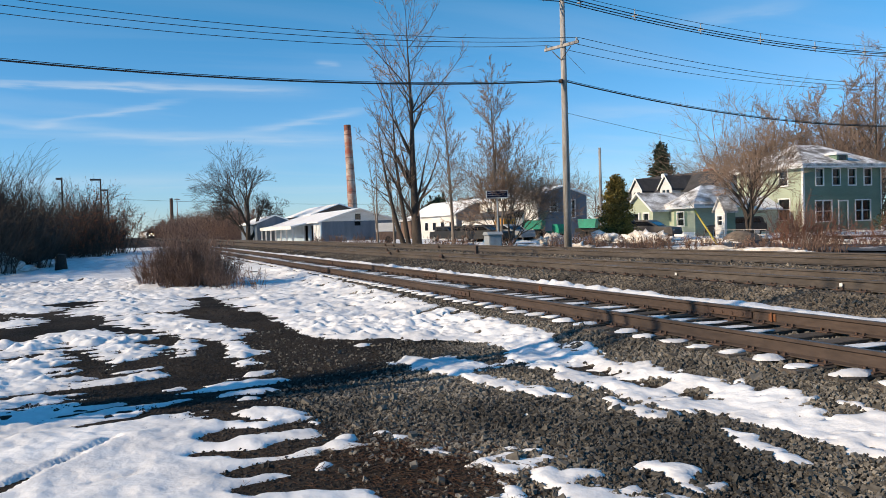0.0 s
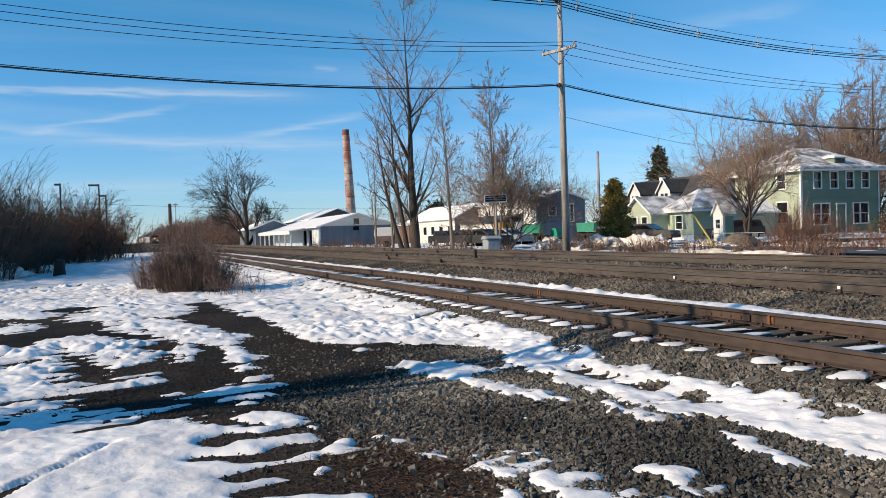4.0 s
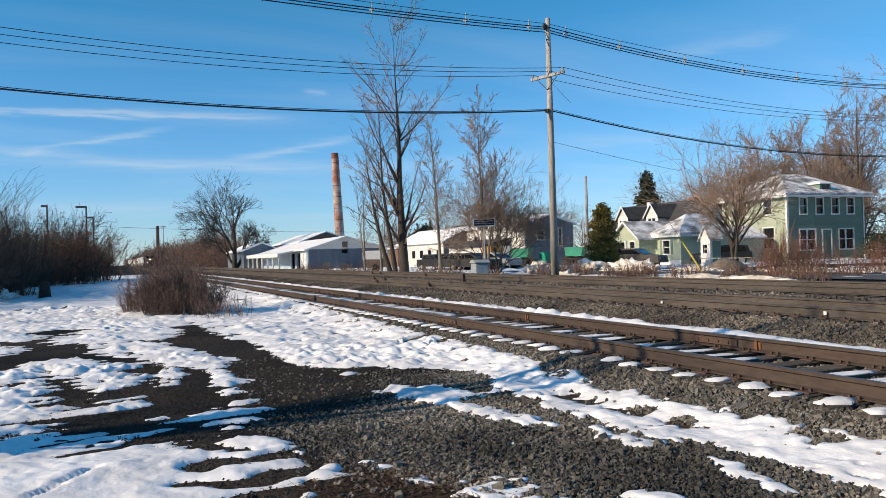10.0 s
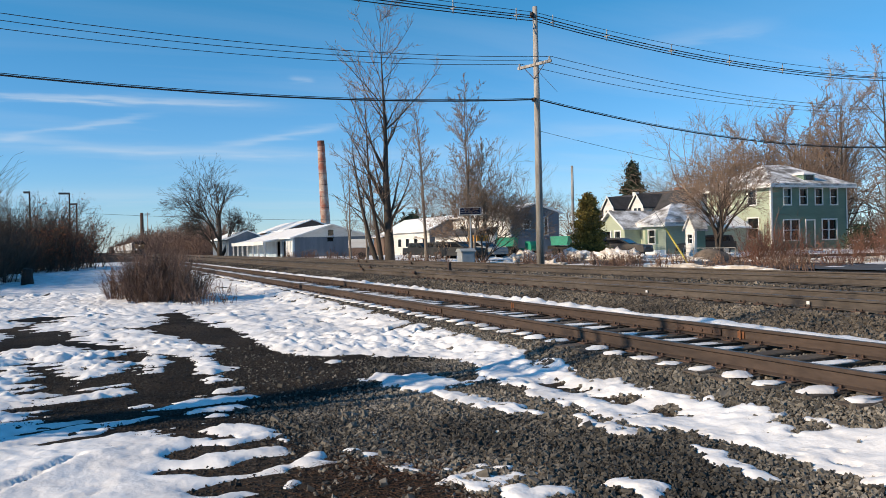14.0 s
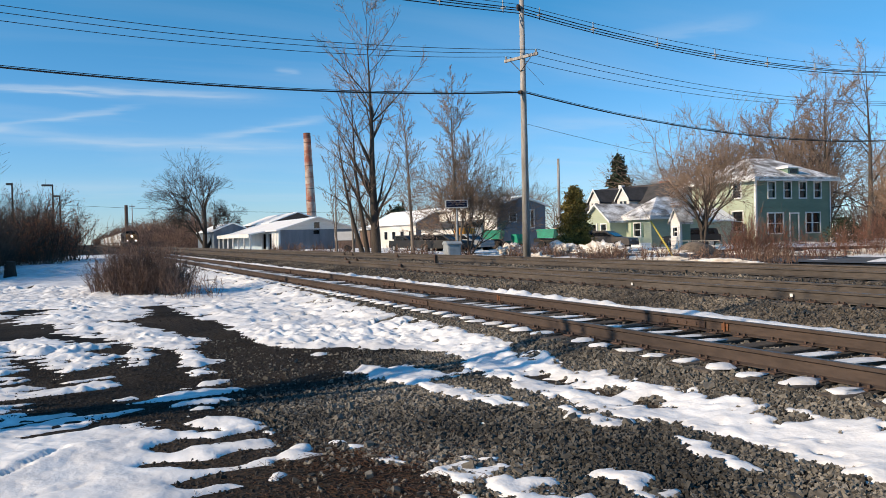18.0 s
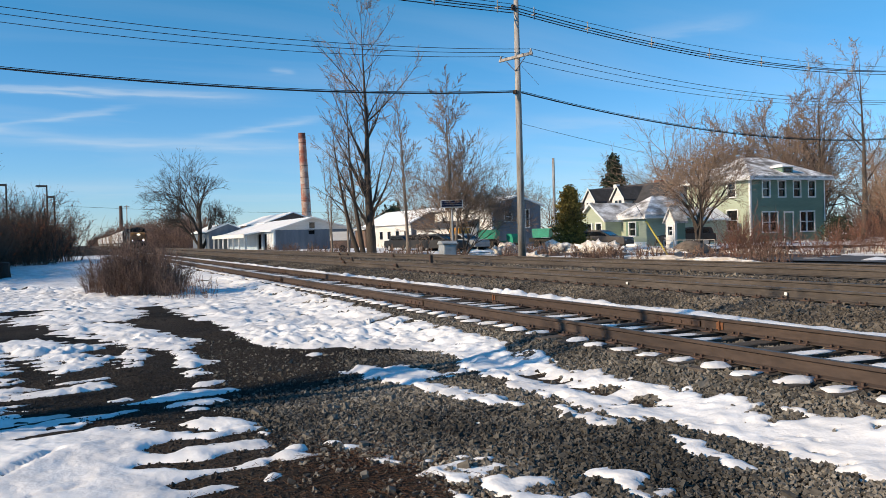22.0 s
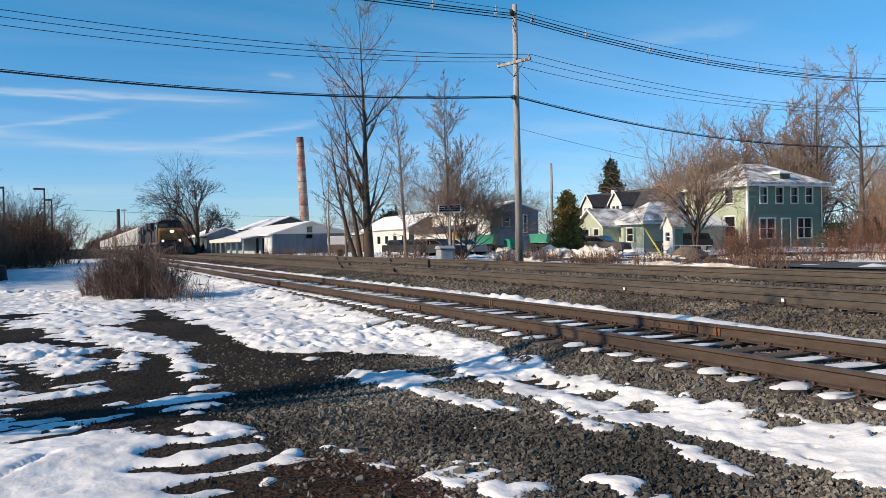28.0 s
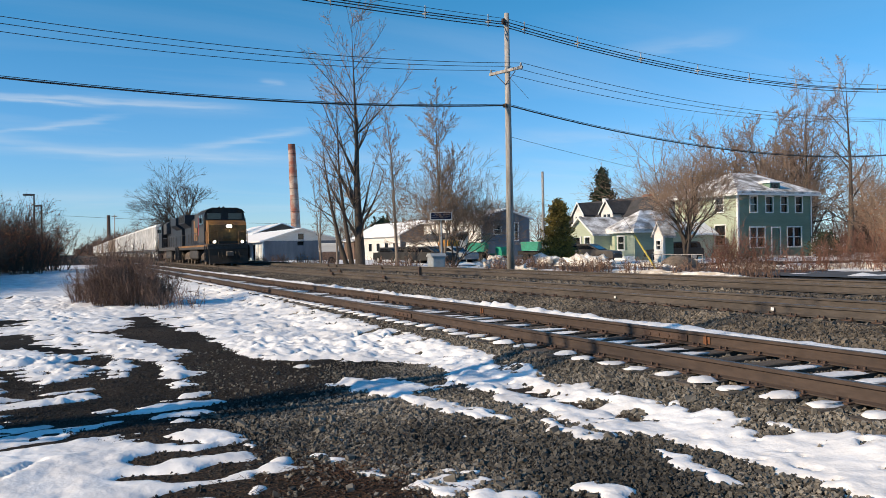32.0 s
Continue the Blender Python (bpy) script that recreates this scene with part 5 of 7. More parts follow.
# ---- poles and wires ----
def rope(name, pts, r, material, sides=6):
    """One unbroken round cord through the given points."""
    d = (pts[-1] - pts[0]).normalized()
    u = d.orthogonal().normalized()
    w = d.cross(u)
    v = np.array([p + (u * math.cos(2 * math.pi * j / sides) + w * math.sin(2 * math.pi * j / sides)) * r for p in pts for j in range(sides)])
    i, j = np.meshgrid(np.arange(len(pts) - 1), np.arange(sides), indexing="ij")
    a, b = (i * sides + j).ravel(), (i * sides + (j + 1) % sides).ravel()
    return quick_mesh(name, v, np.stack([a, b, b + sides, a + sides], 1), material, True)


def wire(name, label, a, b, sag, r, n=24):
    a, b = Vector(a), Vector(b)
    pts = []
    for i in range(n + 1):
        t = i / n
        p = a.lerp(b, t)
        p.z -= sag * 4 * t * (1 - t)
        pts.append(p)
    ob = new(name, rope(name, pts, r, WIRE))
    return tagged(ob, label, "overhead wire", "overhead wires")


P, Q, R = Vector((-33.1, 18.7, 0.30)), Vector((-26.2, -17.0, 0.30)), Vector((-37.3, 52.5, 0.3))
ARM = Vector((0.959, 0.283, 0))


def utility_pole(base, h, name="utility_pole"):
    t = thing(name, "tall weathered grey wooden utility pole with a crossarm", "utility pole", Matrix.Translation(base), "utility poles")
    part("pole", Build().tube((0, 0, 0), (0, 0, h), 0.185, 0.11, 16), POLE_WOOD, t, smooth=True)
    rot = Matrix.Rotation(math.atan2(ARM.y, ARM.x), 4, "Z")
    arm = Build().box(-1.05, -0.17, 9.32, 1.05, -0.06, 9.45, 0.012)
    arm = part("crossarm", arm, POLE_WOOD, t, at=rot)
    for u in (-0.95, 0.10, 0.95):
        ins = Build().tube((u, -0.115, 9.41), (u, -0.115, 9.50), 0.02, n=6).tube((u, -0.115, 9.46), (u, -0.115, 9.60), 0.06, 0.035, 10)
        part("insulator", ins, PORCELAIN, arm, "grey porcelain insulator")
    brace = Build().tube((-0.6, -0.115, 9.28), (0, -0.15, 8.75), 0.018, n=5).tube((0.6, -0.115, 9.28), (0, -0.15, 8.75), 0.018, n=5)
    part("brace", brace, IRON, t, at=rot)
    part("cable_clamp", Build().box(-0.10, -0.26, 7.71, 0.10, -0.14, 7.88, 0.02), IRON, t, at=rot)
    part("cable_bracket", Build().box(-0.06, -0.3, 11.5, 0.06, -0.1, 11.75, 0.02), IRON, t, at=rot)
    return t


pole = utility_pole(P, 12.05)
copy_thing(pole, Matrix.Translation(Q))
copy_thing(pole, Matrix.Translation(R))
for u in (-0.95, 0.10, 0.95):
    o = ARM * u + Vector((0, 0, 9.60))
    wire("power_wire", "thin black overhead power wire", Q + o, P + o, 1.07, 0.013)
    wire("power_wire", "thin black overhead power wire", P + o, R + o, 0.95, 0.013)
for du, dz, r in ((0.0, 7.82, 0.032), (0.03, 7.875, 0.014)):
    o = ARM * du + Vector((0, 0, dz))
    wire("telephone_cable", "thick black telephone cable", Q + o, P + o, 0.97, r)
    wire("telephone_cable", "thick black telephone cable", P + o, R + o - Vector((0, 0, 0.6)), 1.05, r)
spacer_spots = [i / 8 for i in range(1, 8)] + [0.97, 0.03]
for A, B, sag, up in ((Q, P, 0.5, 0.0), (P, R, 0.95, 0.0)):
    for du, dz, r in ((-0.16, 11.58, 0.024), (0.16, 11.58, 0.024), (0.0, 11.40, 0.024), (0.0, 11.80, 0.013)):
        o = ARM * du + Vector((0, 0, dz))
        wire("spacer_cable", "heavy black cable of a spaced bundle", A + o, B + o + Vector((0, 0, up)), sag * (0.86 if r < 0.02 else 1.0), r)
    for k in spacer_spots:
        s = thing("cable_spacer", "grey plastic spacer holding a cable bundle", "cable spacer", None, "spacers on the cable bundle")
        p = A.lerp(B, k)
        s.matrix_basis = Matrix.Translation((p.x, p.y, p.z + 11.58 + up * k - sag * 4 * k * (1 - k))) @ Matrix.Rotation(math.atan2(ARM.y, ARM.x), 4, "Z")
        part("frame", Build().box(-0.20, -0.02, -0.03, 0.20, 0.02, 0.03, 0.01).box(-0.025, -0.02, -0.24, 0.025, 0.02, 0.33, 0.01), PORCELAIN, s)
wire("service_wire", "thin service wire to a house", P + Vector((0, 0, 6.4)), (-52.0, 56, 6.0), 0.4, 0.010)
wire("guy_wire", "slack steel guy wire on a pole", P + Vector((0, 0, 9.2)), P + Vector((1.0, 0.5, 8.0)), 0.0, 0.008, 2)

thin = thing("telephone_pole", "thin weathered wooden pole beside the houses", "utility pole", pose(-52.7, 32.6, 0.3))
part("pole", Build().tube((0, 0, 0), (0, 0, 6.9), 0.13, 0.09, 10), POLE_WOOD, thin, smooth=True)
YELLOW_PLASTIC = mat("yellow_guard_plastic", (0.62, 0.50, 0.10), rough=0.5, bump=0)
guy = thing("guy_anchor", "slanting guy wire with a yellow plastic guard", "guy wire", pose(-32.5, 26.6, 0.32))
part("guard", Build().tube((0, 0, 0), (-0.66, -0.83, 1.80), 0.045, n=8), YELLOW_PLASTIC, guy)
part("wire", Build().tube((-0.66, -0.83, 1.80), (-1.1, -1.4, 3.0), 0.01, n=5), WIRE, guy)

far = thing("distant_smokestack", "dark smokestack far down the line", "smokestack", pose(-899, 42.4, 0))
part("shaft", Build().tube((0, 0, 0), (0, 0, 41), 2.0, 1.6, 14), IRON, far)
far = thing("distant_pole", "slim pole far down the line", "utility pole", pose(-640, 34.2, 0))
part("pole", Build().tube((0, 0, 0), (0, 0, 30), 0.4, 0.3, 8).box(-0.2, -2.0, 28.5, 0.2, 2.0, 29.2), POLE_WOOD, far)
wire("distant_wire", "thin distant overhead wire", (-130, -12, 8.0), (-131, 40, 5.9), 0.4, 0.022)
for x, y, h, k in ((-120, -3.3, 9.5, 1.0), (-126, -2.6, 8.4, 0.7), (-112, -7.5, 9.1, 0.5)):
    l = thing("street_lamp", "dark parking-lot lamp on a tall pole", "street lamp", pose(x, y, 0), "parking-lot lamps")
    part("post", Build().tube((0, 0, 0), (0, 0, h), 0.13, 0.09, 8), LOCO_BLACK, l)
    part("lamp_head", Build().box(-0.25, -1.3 * k, h - 0.12, 0.25, 0.1, h + 0.12, 0.04), LOCO_GREY, l)


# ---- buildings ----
# on the green house these two greens stand for sunlit and shaded siding
SIDING_PALE_AND_SUNLIT = mat("pale_and_sunlit_green_siding", (0.41, 0.46, 0.34), (0.36, 0.41, 0.31), rough=0.7, scale=0.6, fine=6, var=0.08, bump=0.25, depth=0.03, stretch=(0.3, 0.3, 3))
SIDING_SAGE_AND_SHADE = mat("sage_and_shaded_green_siding", (0.172, 0.258, 0.195), (0.145, 0.225, 0.170), rough=0.7, scale=0.6, fine=6, var=0.08, bump=0.25, depth=0.03, stretch=(0.3, 0.3, 3))
SIDING_WHITE = mat("white_siding", (0.70, 0.69, 0.66), (0.60, 0.58, 0.55), rough=0.7, scale=0.5, fine=6, var=0.08, bump=0.2, stretch=(0.3, 0.3, 3))
SIDING_GREY = mat("blue_grey_siding", (0.150, 0.183, 0.225), (0.115, 0.145, 0.182), rough=0.7, scale=0.5, fine=6, var=0.1, bump=0.2, stretch=(3, 3, 0.3))
SIDING_BLUE = mat("pale_blue_metal_siding", (0.38, 0.47, 0.55), (0.30, 0.38, 0.46), rough=0.6, scale=0.5, fine=6, var=0.12, bump=0.2, stretch=(3, 3, 0.3))
SIDING_BROWN = mat("brown_siding", (0.17, 0.11, 0.085), (0.12, 0.085, 0.07), rough=0.8)
TRIM = mat("white_trim_paint", (0.78, 0.78, 0.76), (0.70, 0.70, 0.68), rough=0.6, fine=10, var=0.06, bump=0)
SHINGLE_DARK = mat("dark_roof_shingle", (0.045, 0.043, 0.045), (0.07, 0.068, 0.07), rough=0.9, fine=10)
SHINGLE_SNOW = mat("snow_dusted_shingle", (0.82, 0.82, 0.83), (0.20, 0.185, 0.17), rough=0.8, scale=1.1, fine=6, var=0.25, bump=0.3, stretch=(1, 1, 1.6))
ROOF_SNOW = mat("snow_covered_roof", (0.88, 0.88, 0.88), (0.80, 0.80, 0.80), rough=0.75, scale=0.4, fine=4, var=0.06, bump=0.2)
BRICK_RED = mat("red_brick", (0.36, 0.13, 0.085), (0.26, 0.11, 0.08), rough=0.9, scale=2.0, fine=14, var=0.2)
DARK_ROOM = mat("dark_interior", (0.02, 0.02, 0.022), rough=0.9, bump=0)
CONCRETE = mat("grey_concrete", (0.34, 0.33, 0.31), (0.25, 0.24, 0.23), rough=0.9, fine=10)


def wall_build(facing, at, a0, a1, z0, z1, holes, thick=0.18):
    """A wall with holes. facing: 'x+', 'x-', 'y+', 'y-'; at: its outer plane; a: its run; holes: (a0, z0, a1, z1)."""
    b = Build()
    us = sorted({a0, a1, *[h[0] for h in holes], *[h[2] for h in holes]})
    vs = sorted({z0, z1, *[h[1] for h in holes], *[h[3] for h in holes]})
    for u0, u1 in zip(us, us[1:]):
        for v0, v1 in zip(vs, vs[1:]):
            cu, cv = (u0 + u1) / 2, (v0 + v1) / 2
            if any(h[0] < cu < h[2] and h[1] < cv < h[3] for h in holes):
                continue
            inner = at - thick if facing[1] == "+" else at + thick
            p0, p1 = min(at, inner), max(at, inner)
            if facing[0] == "x":
                b.box(p0, u0, v0, p1, u1, v1)
            else:
                b.box(u0, p0, v0, u1, p1, v1)
    return b.weld()


def window(house, facing, at, u0, z0, u1, z1, name="window", bars=1, sill=True):
    """A framed window in a wall; its pane sits back in the opening."""
    s = 1 if facing[1] == "+" else -1

    def bx(b, ua, va, ub, vb, d0, d1):
        p0, p1 = sorted((at + s * d0, at + s * d1))
        return b.box(p0, ua, va, p1, ub, vb) if facing[0] == "x" else b.box(ua, p0, va, ub, p1, vb)

    w, f = 0.11, Build()
    bx(f, u0 - w, z0 - w, u0, z1 + w, -0.05, 0.035)
    bx(f, u1, z0 - w, u1 + w, z1 + w, -0.05, 0.035)
    bx(f, u0, z1, u1, z1 + w, -0.05, 0.035)
    bx(f, u0, z0 - w, u1, z0, -0.05, 0.05)
    win = part(name, f, TRIM, house, "white-framed window")
    part("pane", bx(Build(), u0, z0, u1, z1, -0.14, -0.12), GLASS_DARK, win, "dark glass")
    g = Build()
    bx(g, u0, (z0 + z1) / 2 - 0.03, u1, (z0 + z1) / 2 + 0.03, -0.12, -0.06)
    for k in range(1, bars):
        u = u0 + (u1 - u0) * k / bars
        bx(g, u - 0.06, z0, u + 0.06, z1, -0.12, -0.04)
    part("sash", g, TRIM, win)


def hip_roof(x0, y0, x1, y1, z, rise, over, along="y", ridge=None, thick=0.16):
    x0, y0, x1, y1 = x0 - over, y0 - over, x1 + over, y1 + over
    cx, cy = (x0 + x1) / 2, (y0 + y1) / 2
    half = (x1 - x0) / 2 if along == "y" else (y1 - y0) / 2
    e = half if ridge is None else ridge
    if along == "y":
        a, c = (cx, y0 + e, z + rise), (cx, y1 - e, z + rise)
    else:
        a, c = (x0 + e, cy, z + rise), (x1 - e, cy, z + rise)
    lo = [(x0, y0, z), (x1, y0, z), (x1, y1, z), (x0, y1, z)]
    b = Build()
    top = [(p[0], p[1], z + thick) for p in lo]
    pts = lo + top + [a, c]
    if along == "y":
        faces = [(4, 5, 8), (5, 6, 9, 8), (6, 7, 9), (7, 4, 8, 9)]
    else:
        faces = [(4, 5, 9, 8), (5, 6, 9), (6, 7, 8, 9), (7, 4, 8)]
    faces += [(0, 1, 5, 4), (1, 2, 6, 5), (2, 3, 7, 6), (3, 0, 4, 7), (0, 3, 2, 1)]
    return b.add(pts, faces)


def gable_roof(x0, y0, x1, y1, z, rise, over, along="x", thick=0.14):
    """A pair of roof slabs whose ridge runs along an axis."""
    b = Build()
    if along == "x":
        c, h = (y0 + y1) / 2, (y1 - y0) / 2
        k = over * rise / h
        poly = [(y0 - over, z - k), (c, z + rise), (y1 + over, z - k), (y1 + over, z - k + thick), (c, z + rise + thick), (y0 - over, z - k + thick)]
        return b.prism(poly, 0, x0 - over, x1 + over)
    c, h = (x0 + x1) / 2, (x1 - x0) / 2
    k = over * rise / h
    poly = [(x0 - over, z - k), (c, z + rise), (x1 + over, z - k), (x1 + over, z - k + thick), (c, z + rise + thick), (x0 - over, z - k + thick)]
    return b.prism(poly, 1, y0 - over, y1 + over)


def gable_wall(facing, at, a0, a1, z0, rise, thick=0.15):
    poly = [(a0, z0), (a1, z0), ((a0 + a1) / 2, z0 + rise)]
    inner = at - thick if facing[1] == "+" else at + thick
    return Build().prism(poly, 0 if facing[0] == "x" else 1, min(at, inner), max(at, inner))


def shell(h, x0, y0, x1, y1, z1, front, side, m, front_m=None, side_m=None, z0=0.0):
    """Four walls: the one towards the tracks (front) and the one towards +x (side) have openings."""
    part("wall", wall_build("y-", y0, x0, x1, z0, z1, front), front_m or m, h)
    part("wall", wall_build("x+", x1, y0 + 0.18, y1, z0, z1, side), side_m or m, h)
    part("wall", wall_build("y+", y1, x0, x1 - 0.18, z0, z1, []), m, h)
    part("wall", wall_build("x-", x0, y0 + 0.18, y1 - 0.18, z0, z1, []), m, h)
    part("interior", Build().box(x0 + 0.5, y0 + 0.5, z0, x1 - 0.5, y1 - 0.5, z1 - 0.1), DARK_ROOM, h)


def green_house():
    h = thing("green_house", "two-storey green house with a snowy hip roof, its sunlit front coloured paler", "house", pose(-52.8, 51.85, 0.28))
    W, D, E = 7.8, 8.65, 5.55
    front = [(-5.7, 1.2, -4.7, 2.9), (-2.7, 1.2, -1.5, 2.9), (-5.6, 4.1, -4.7, 5.3), (-2.6, 4.1, -1.7, 5.3)]
    side = [(1.35, 1.0, 3.0, 2.65), (5.7, 1.0, 7.3, 2.65), (1.4, 4.0, 2.15, 5.3), (3.2, 4.0, 3.95, 5.3), (4.95, 4.0, 5.7, 5.3), (6.7, 4.0, 7.45, 5.3), (3.85, 0.25, 4.75, 2.6)]
    # sun and shade put into the colour: pale front, darker sage other walls
    shell(h, -W, 0, 0, D, E, front, side, SIDING_SAGE_AND_SHADE, SIDING_PALE_AND_SUNLIT)
    for u0, z0, u1, z1 in front:
        window(h, "y-", 0, u0, z0, u1, z1)
    for i, (u0, z0, u1, z1) in enumerate(side[:6]):
        window(h, "x+", 0, u0, z0, u1, z1, bars=2 if i < 2 else 1)
    d = part("door", Build().box(-0.13, 3.85, 0.25, -0.07, 4.75, 2.6), SIDING_SAGE_AND_SHADE, h, "sage green front door")
    part("door_frame", Build().box(-0.05, 3.73, 0.1, 0.04, 3.85, 2.72).box(-0.05, 4.75, 0.1, 0.04, 4.87, 2.72).box(-0.05, 3.85, 2.6, 0.04, 4.75, 2.72), TRIM, d)
    part("roof", hip_roof(-W, 0, 0, D, E + 0.02, 2.15, 0.55, "y", 3.6), SHINGLE_SNOW, h, "hip roof of shingles dusted with snow")
    part("eave_trim", Build().box(-W - 0.57, -0.57, E - 0.16, 0.57, -0.45, E + 0.0).box(0.45, -0.45, E - 0.16, 0.57, D + 0.57, E + 0.0), TRIM, h)
    part("corner_board", Build().box(-0.16, -0.03, 0, 0.03, 0.14, E), TRIM, h)
    dm = part("roof_dormer", Build().box(-1.6, 3.9, E + 0.45, -0.2, 5.1, E + 0.98), SIDING_SAGE_AND_SHADE, h, "small roof dormer with a dark window")
    part("dormer_window", Build().box(-0.2, 4.1, E + 0.55, -0.17, 4.9, E + 0.93), GLASS_DARK, dm)
    part("dormer_roof", hip_roof(-1.9, 3.9, -0.2, 5.1, E + 0.98, 0.35, 0.18, "x", thick=0.08), ROOF_SNOW, dm)
    part("porch", Build().box(0.0, 2.6, 0, 1.4, 6.0, 0.25, 0.02), CONCRETE, h)
    part("downpipe", Build().tube((0.08, D - 0.15, 0), (0.08, D - 0.15, E), 0.05, n=8), TRIM, h)


def cottage():
    h = thing("green_cottage", "small pale green cottage with a snowy hip roof", "house", pose(-53.7, 41.75, 0.32))
    front = [(-2.2, 0.95, -1.4, 2.0)]
    side = [(2.0, 0.9, 2.9, 2.1)]
    shell(h, -3.3, 0, 0, 5.0, 2.42, front, side, SIDING_PALE_AND_SUNLIT)
    window(h, "y-", 0, *front[0])
    window(h, "x+", 0, *side[0])
    for x in (-2.62, -1.26):
        part("shutter", Build().box(x, -0.04, 0.9, x + 0.28, -0.003, 2.05, 0.01), SIDING_SAGE_AND_SHADE, h, "sage green shutter")
    part("roof", hip_roof(-3.3, 0, 0, 5.0, 2.44, 1.75, 0.4, "y", 2.3), SHINGLE_SNOW, h, "grey hip roof half covered in snow")
    part("eave_trim", Build().box(-3.72, -0.42, 2.28, 0.42, -0.33, 2.43).box(0.33, -0.33, 2.28, 0.42, 5.4, 2.43), TRIM, h)
    part("base_wall", Build().box(-3.32, -0.06, 0, 0.03, -0.003, 0.42), TRIM, h, "white base course")
    # the front wing with its own gable and porch
    part("wing_wall", wall_build("y-", -1.6, -7.0, -3.3, 0, 2.3, [(-4.6, 0.9, -3.9, 2.0), (-6.8, 0.0, -5.2, 2.0)]), SIDING_PALE_AND_SUNLIT, h)
    part("wing_side", wall_build("x+", -3.3, -1.42, 0.0, 0, 2.3, []), SIDING_PALE_AND_SUNLIT, h)
    part("wing_gable", gable_wall("y-", -1.6, -7.0, -3.3, 2.3, 1.3), SIDING_PALE_AND_SUNLIT, h)
    part("wing_roof", gable_roof(-7.0, -1.6, -3.3, 3.0, 2.32, 1.3, 0.3, "y"), SHINGLE_SNOW, h)
    part("wing_trim", Build().prism([(-7.3, 2.1), (-5.15, 3.62), (-3.0, 2.1), (-3.0, 2.28), (-5.15, 3.80), (-7.3, 2.28)], 1, -1.95, -1.905), TRIM, h)
    part("wing_interior", Build().box(-6.8, -1.0, 0, -3.6, 2.8, 2.2), DARK_ROOM, h)
    window(h, "y-", -1.6, -4.6, 0.9, -3.9, 2.0)
    for x in (-6.9, -5.1):
        part("porch_post", Build().box(x - 0.08, -1.75, 0, x + 0.08, -1.605, 2.1), TRIM, h)
    part("back_addition", Build().box(-3.6, 5.0, 0, -0.4, 8.6, 2.2, 0.02), SIDING_PALE_AND_SUNLIT, h)
    part("addition_roof", gable_roof(-3.6, 5.0, -0.4, 8.6, 2.2, 0.9, 0.3, "y"), ROOF_SNOW, h)


def entry_shed():
    h = thing("entry_porch", "small white enclosed entry porch with a snowy roof", "porch", pose(-46.2, 38.4, 0.32))
    shell(h, -1.0, 0, 0.0, 0.9, 2.0, [(-0.72, 0.95, -0.28, 1.55)], [], SIDING_WHITE, None, SIDING_SAGE_AND_SHADE, z0=0.0)
    window(h, "y-", 0, -0.72, 0.95, -0.28, 1.55, bars=1)
    part("gable", gable_wall("y-", 0, -1.0, 0.0, 2.0, 0.75), SIDING_WHITE, h)
    part("roof", gable_roof(-1.0, 0, 0, 0.9, 2.0, 0.75, 0.15, "y"), SHINGLE_SNOW, h)
    f = thing("low_fence", "low grey rail fence beside an entry porch", "fence", pose(-46.0, 37.2, 0.3))
    for i in range(6):
        part("post", Build().box(i * 1.0, 0, 0, i * 1.0 + 0.05, 0.05, 0.65), CONCRETE, f)
    for z in (0.4, 0.72):
        part("rail", Build().box(0, 0.01, z - 0.1, 5.05, 0.04, z - 0.06), CONCRETE, f)


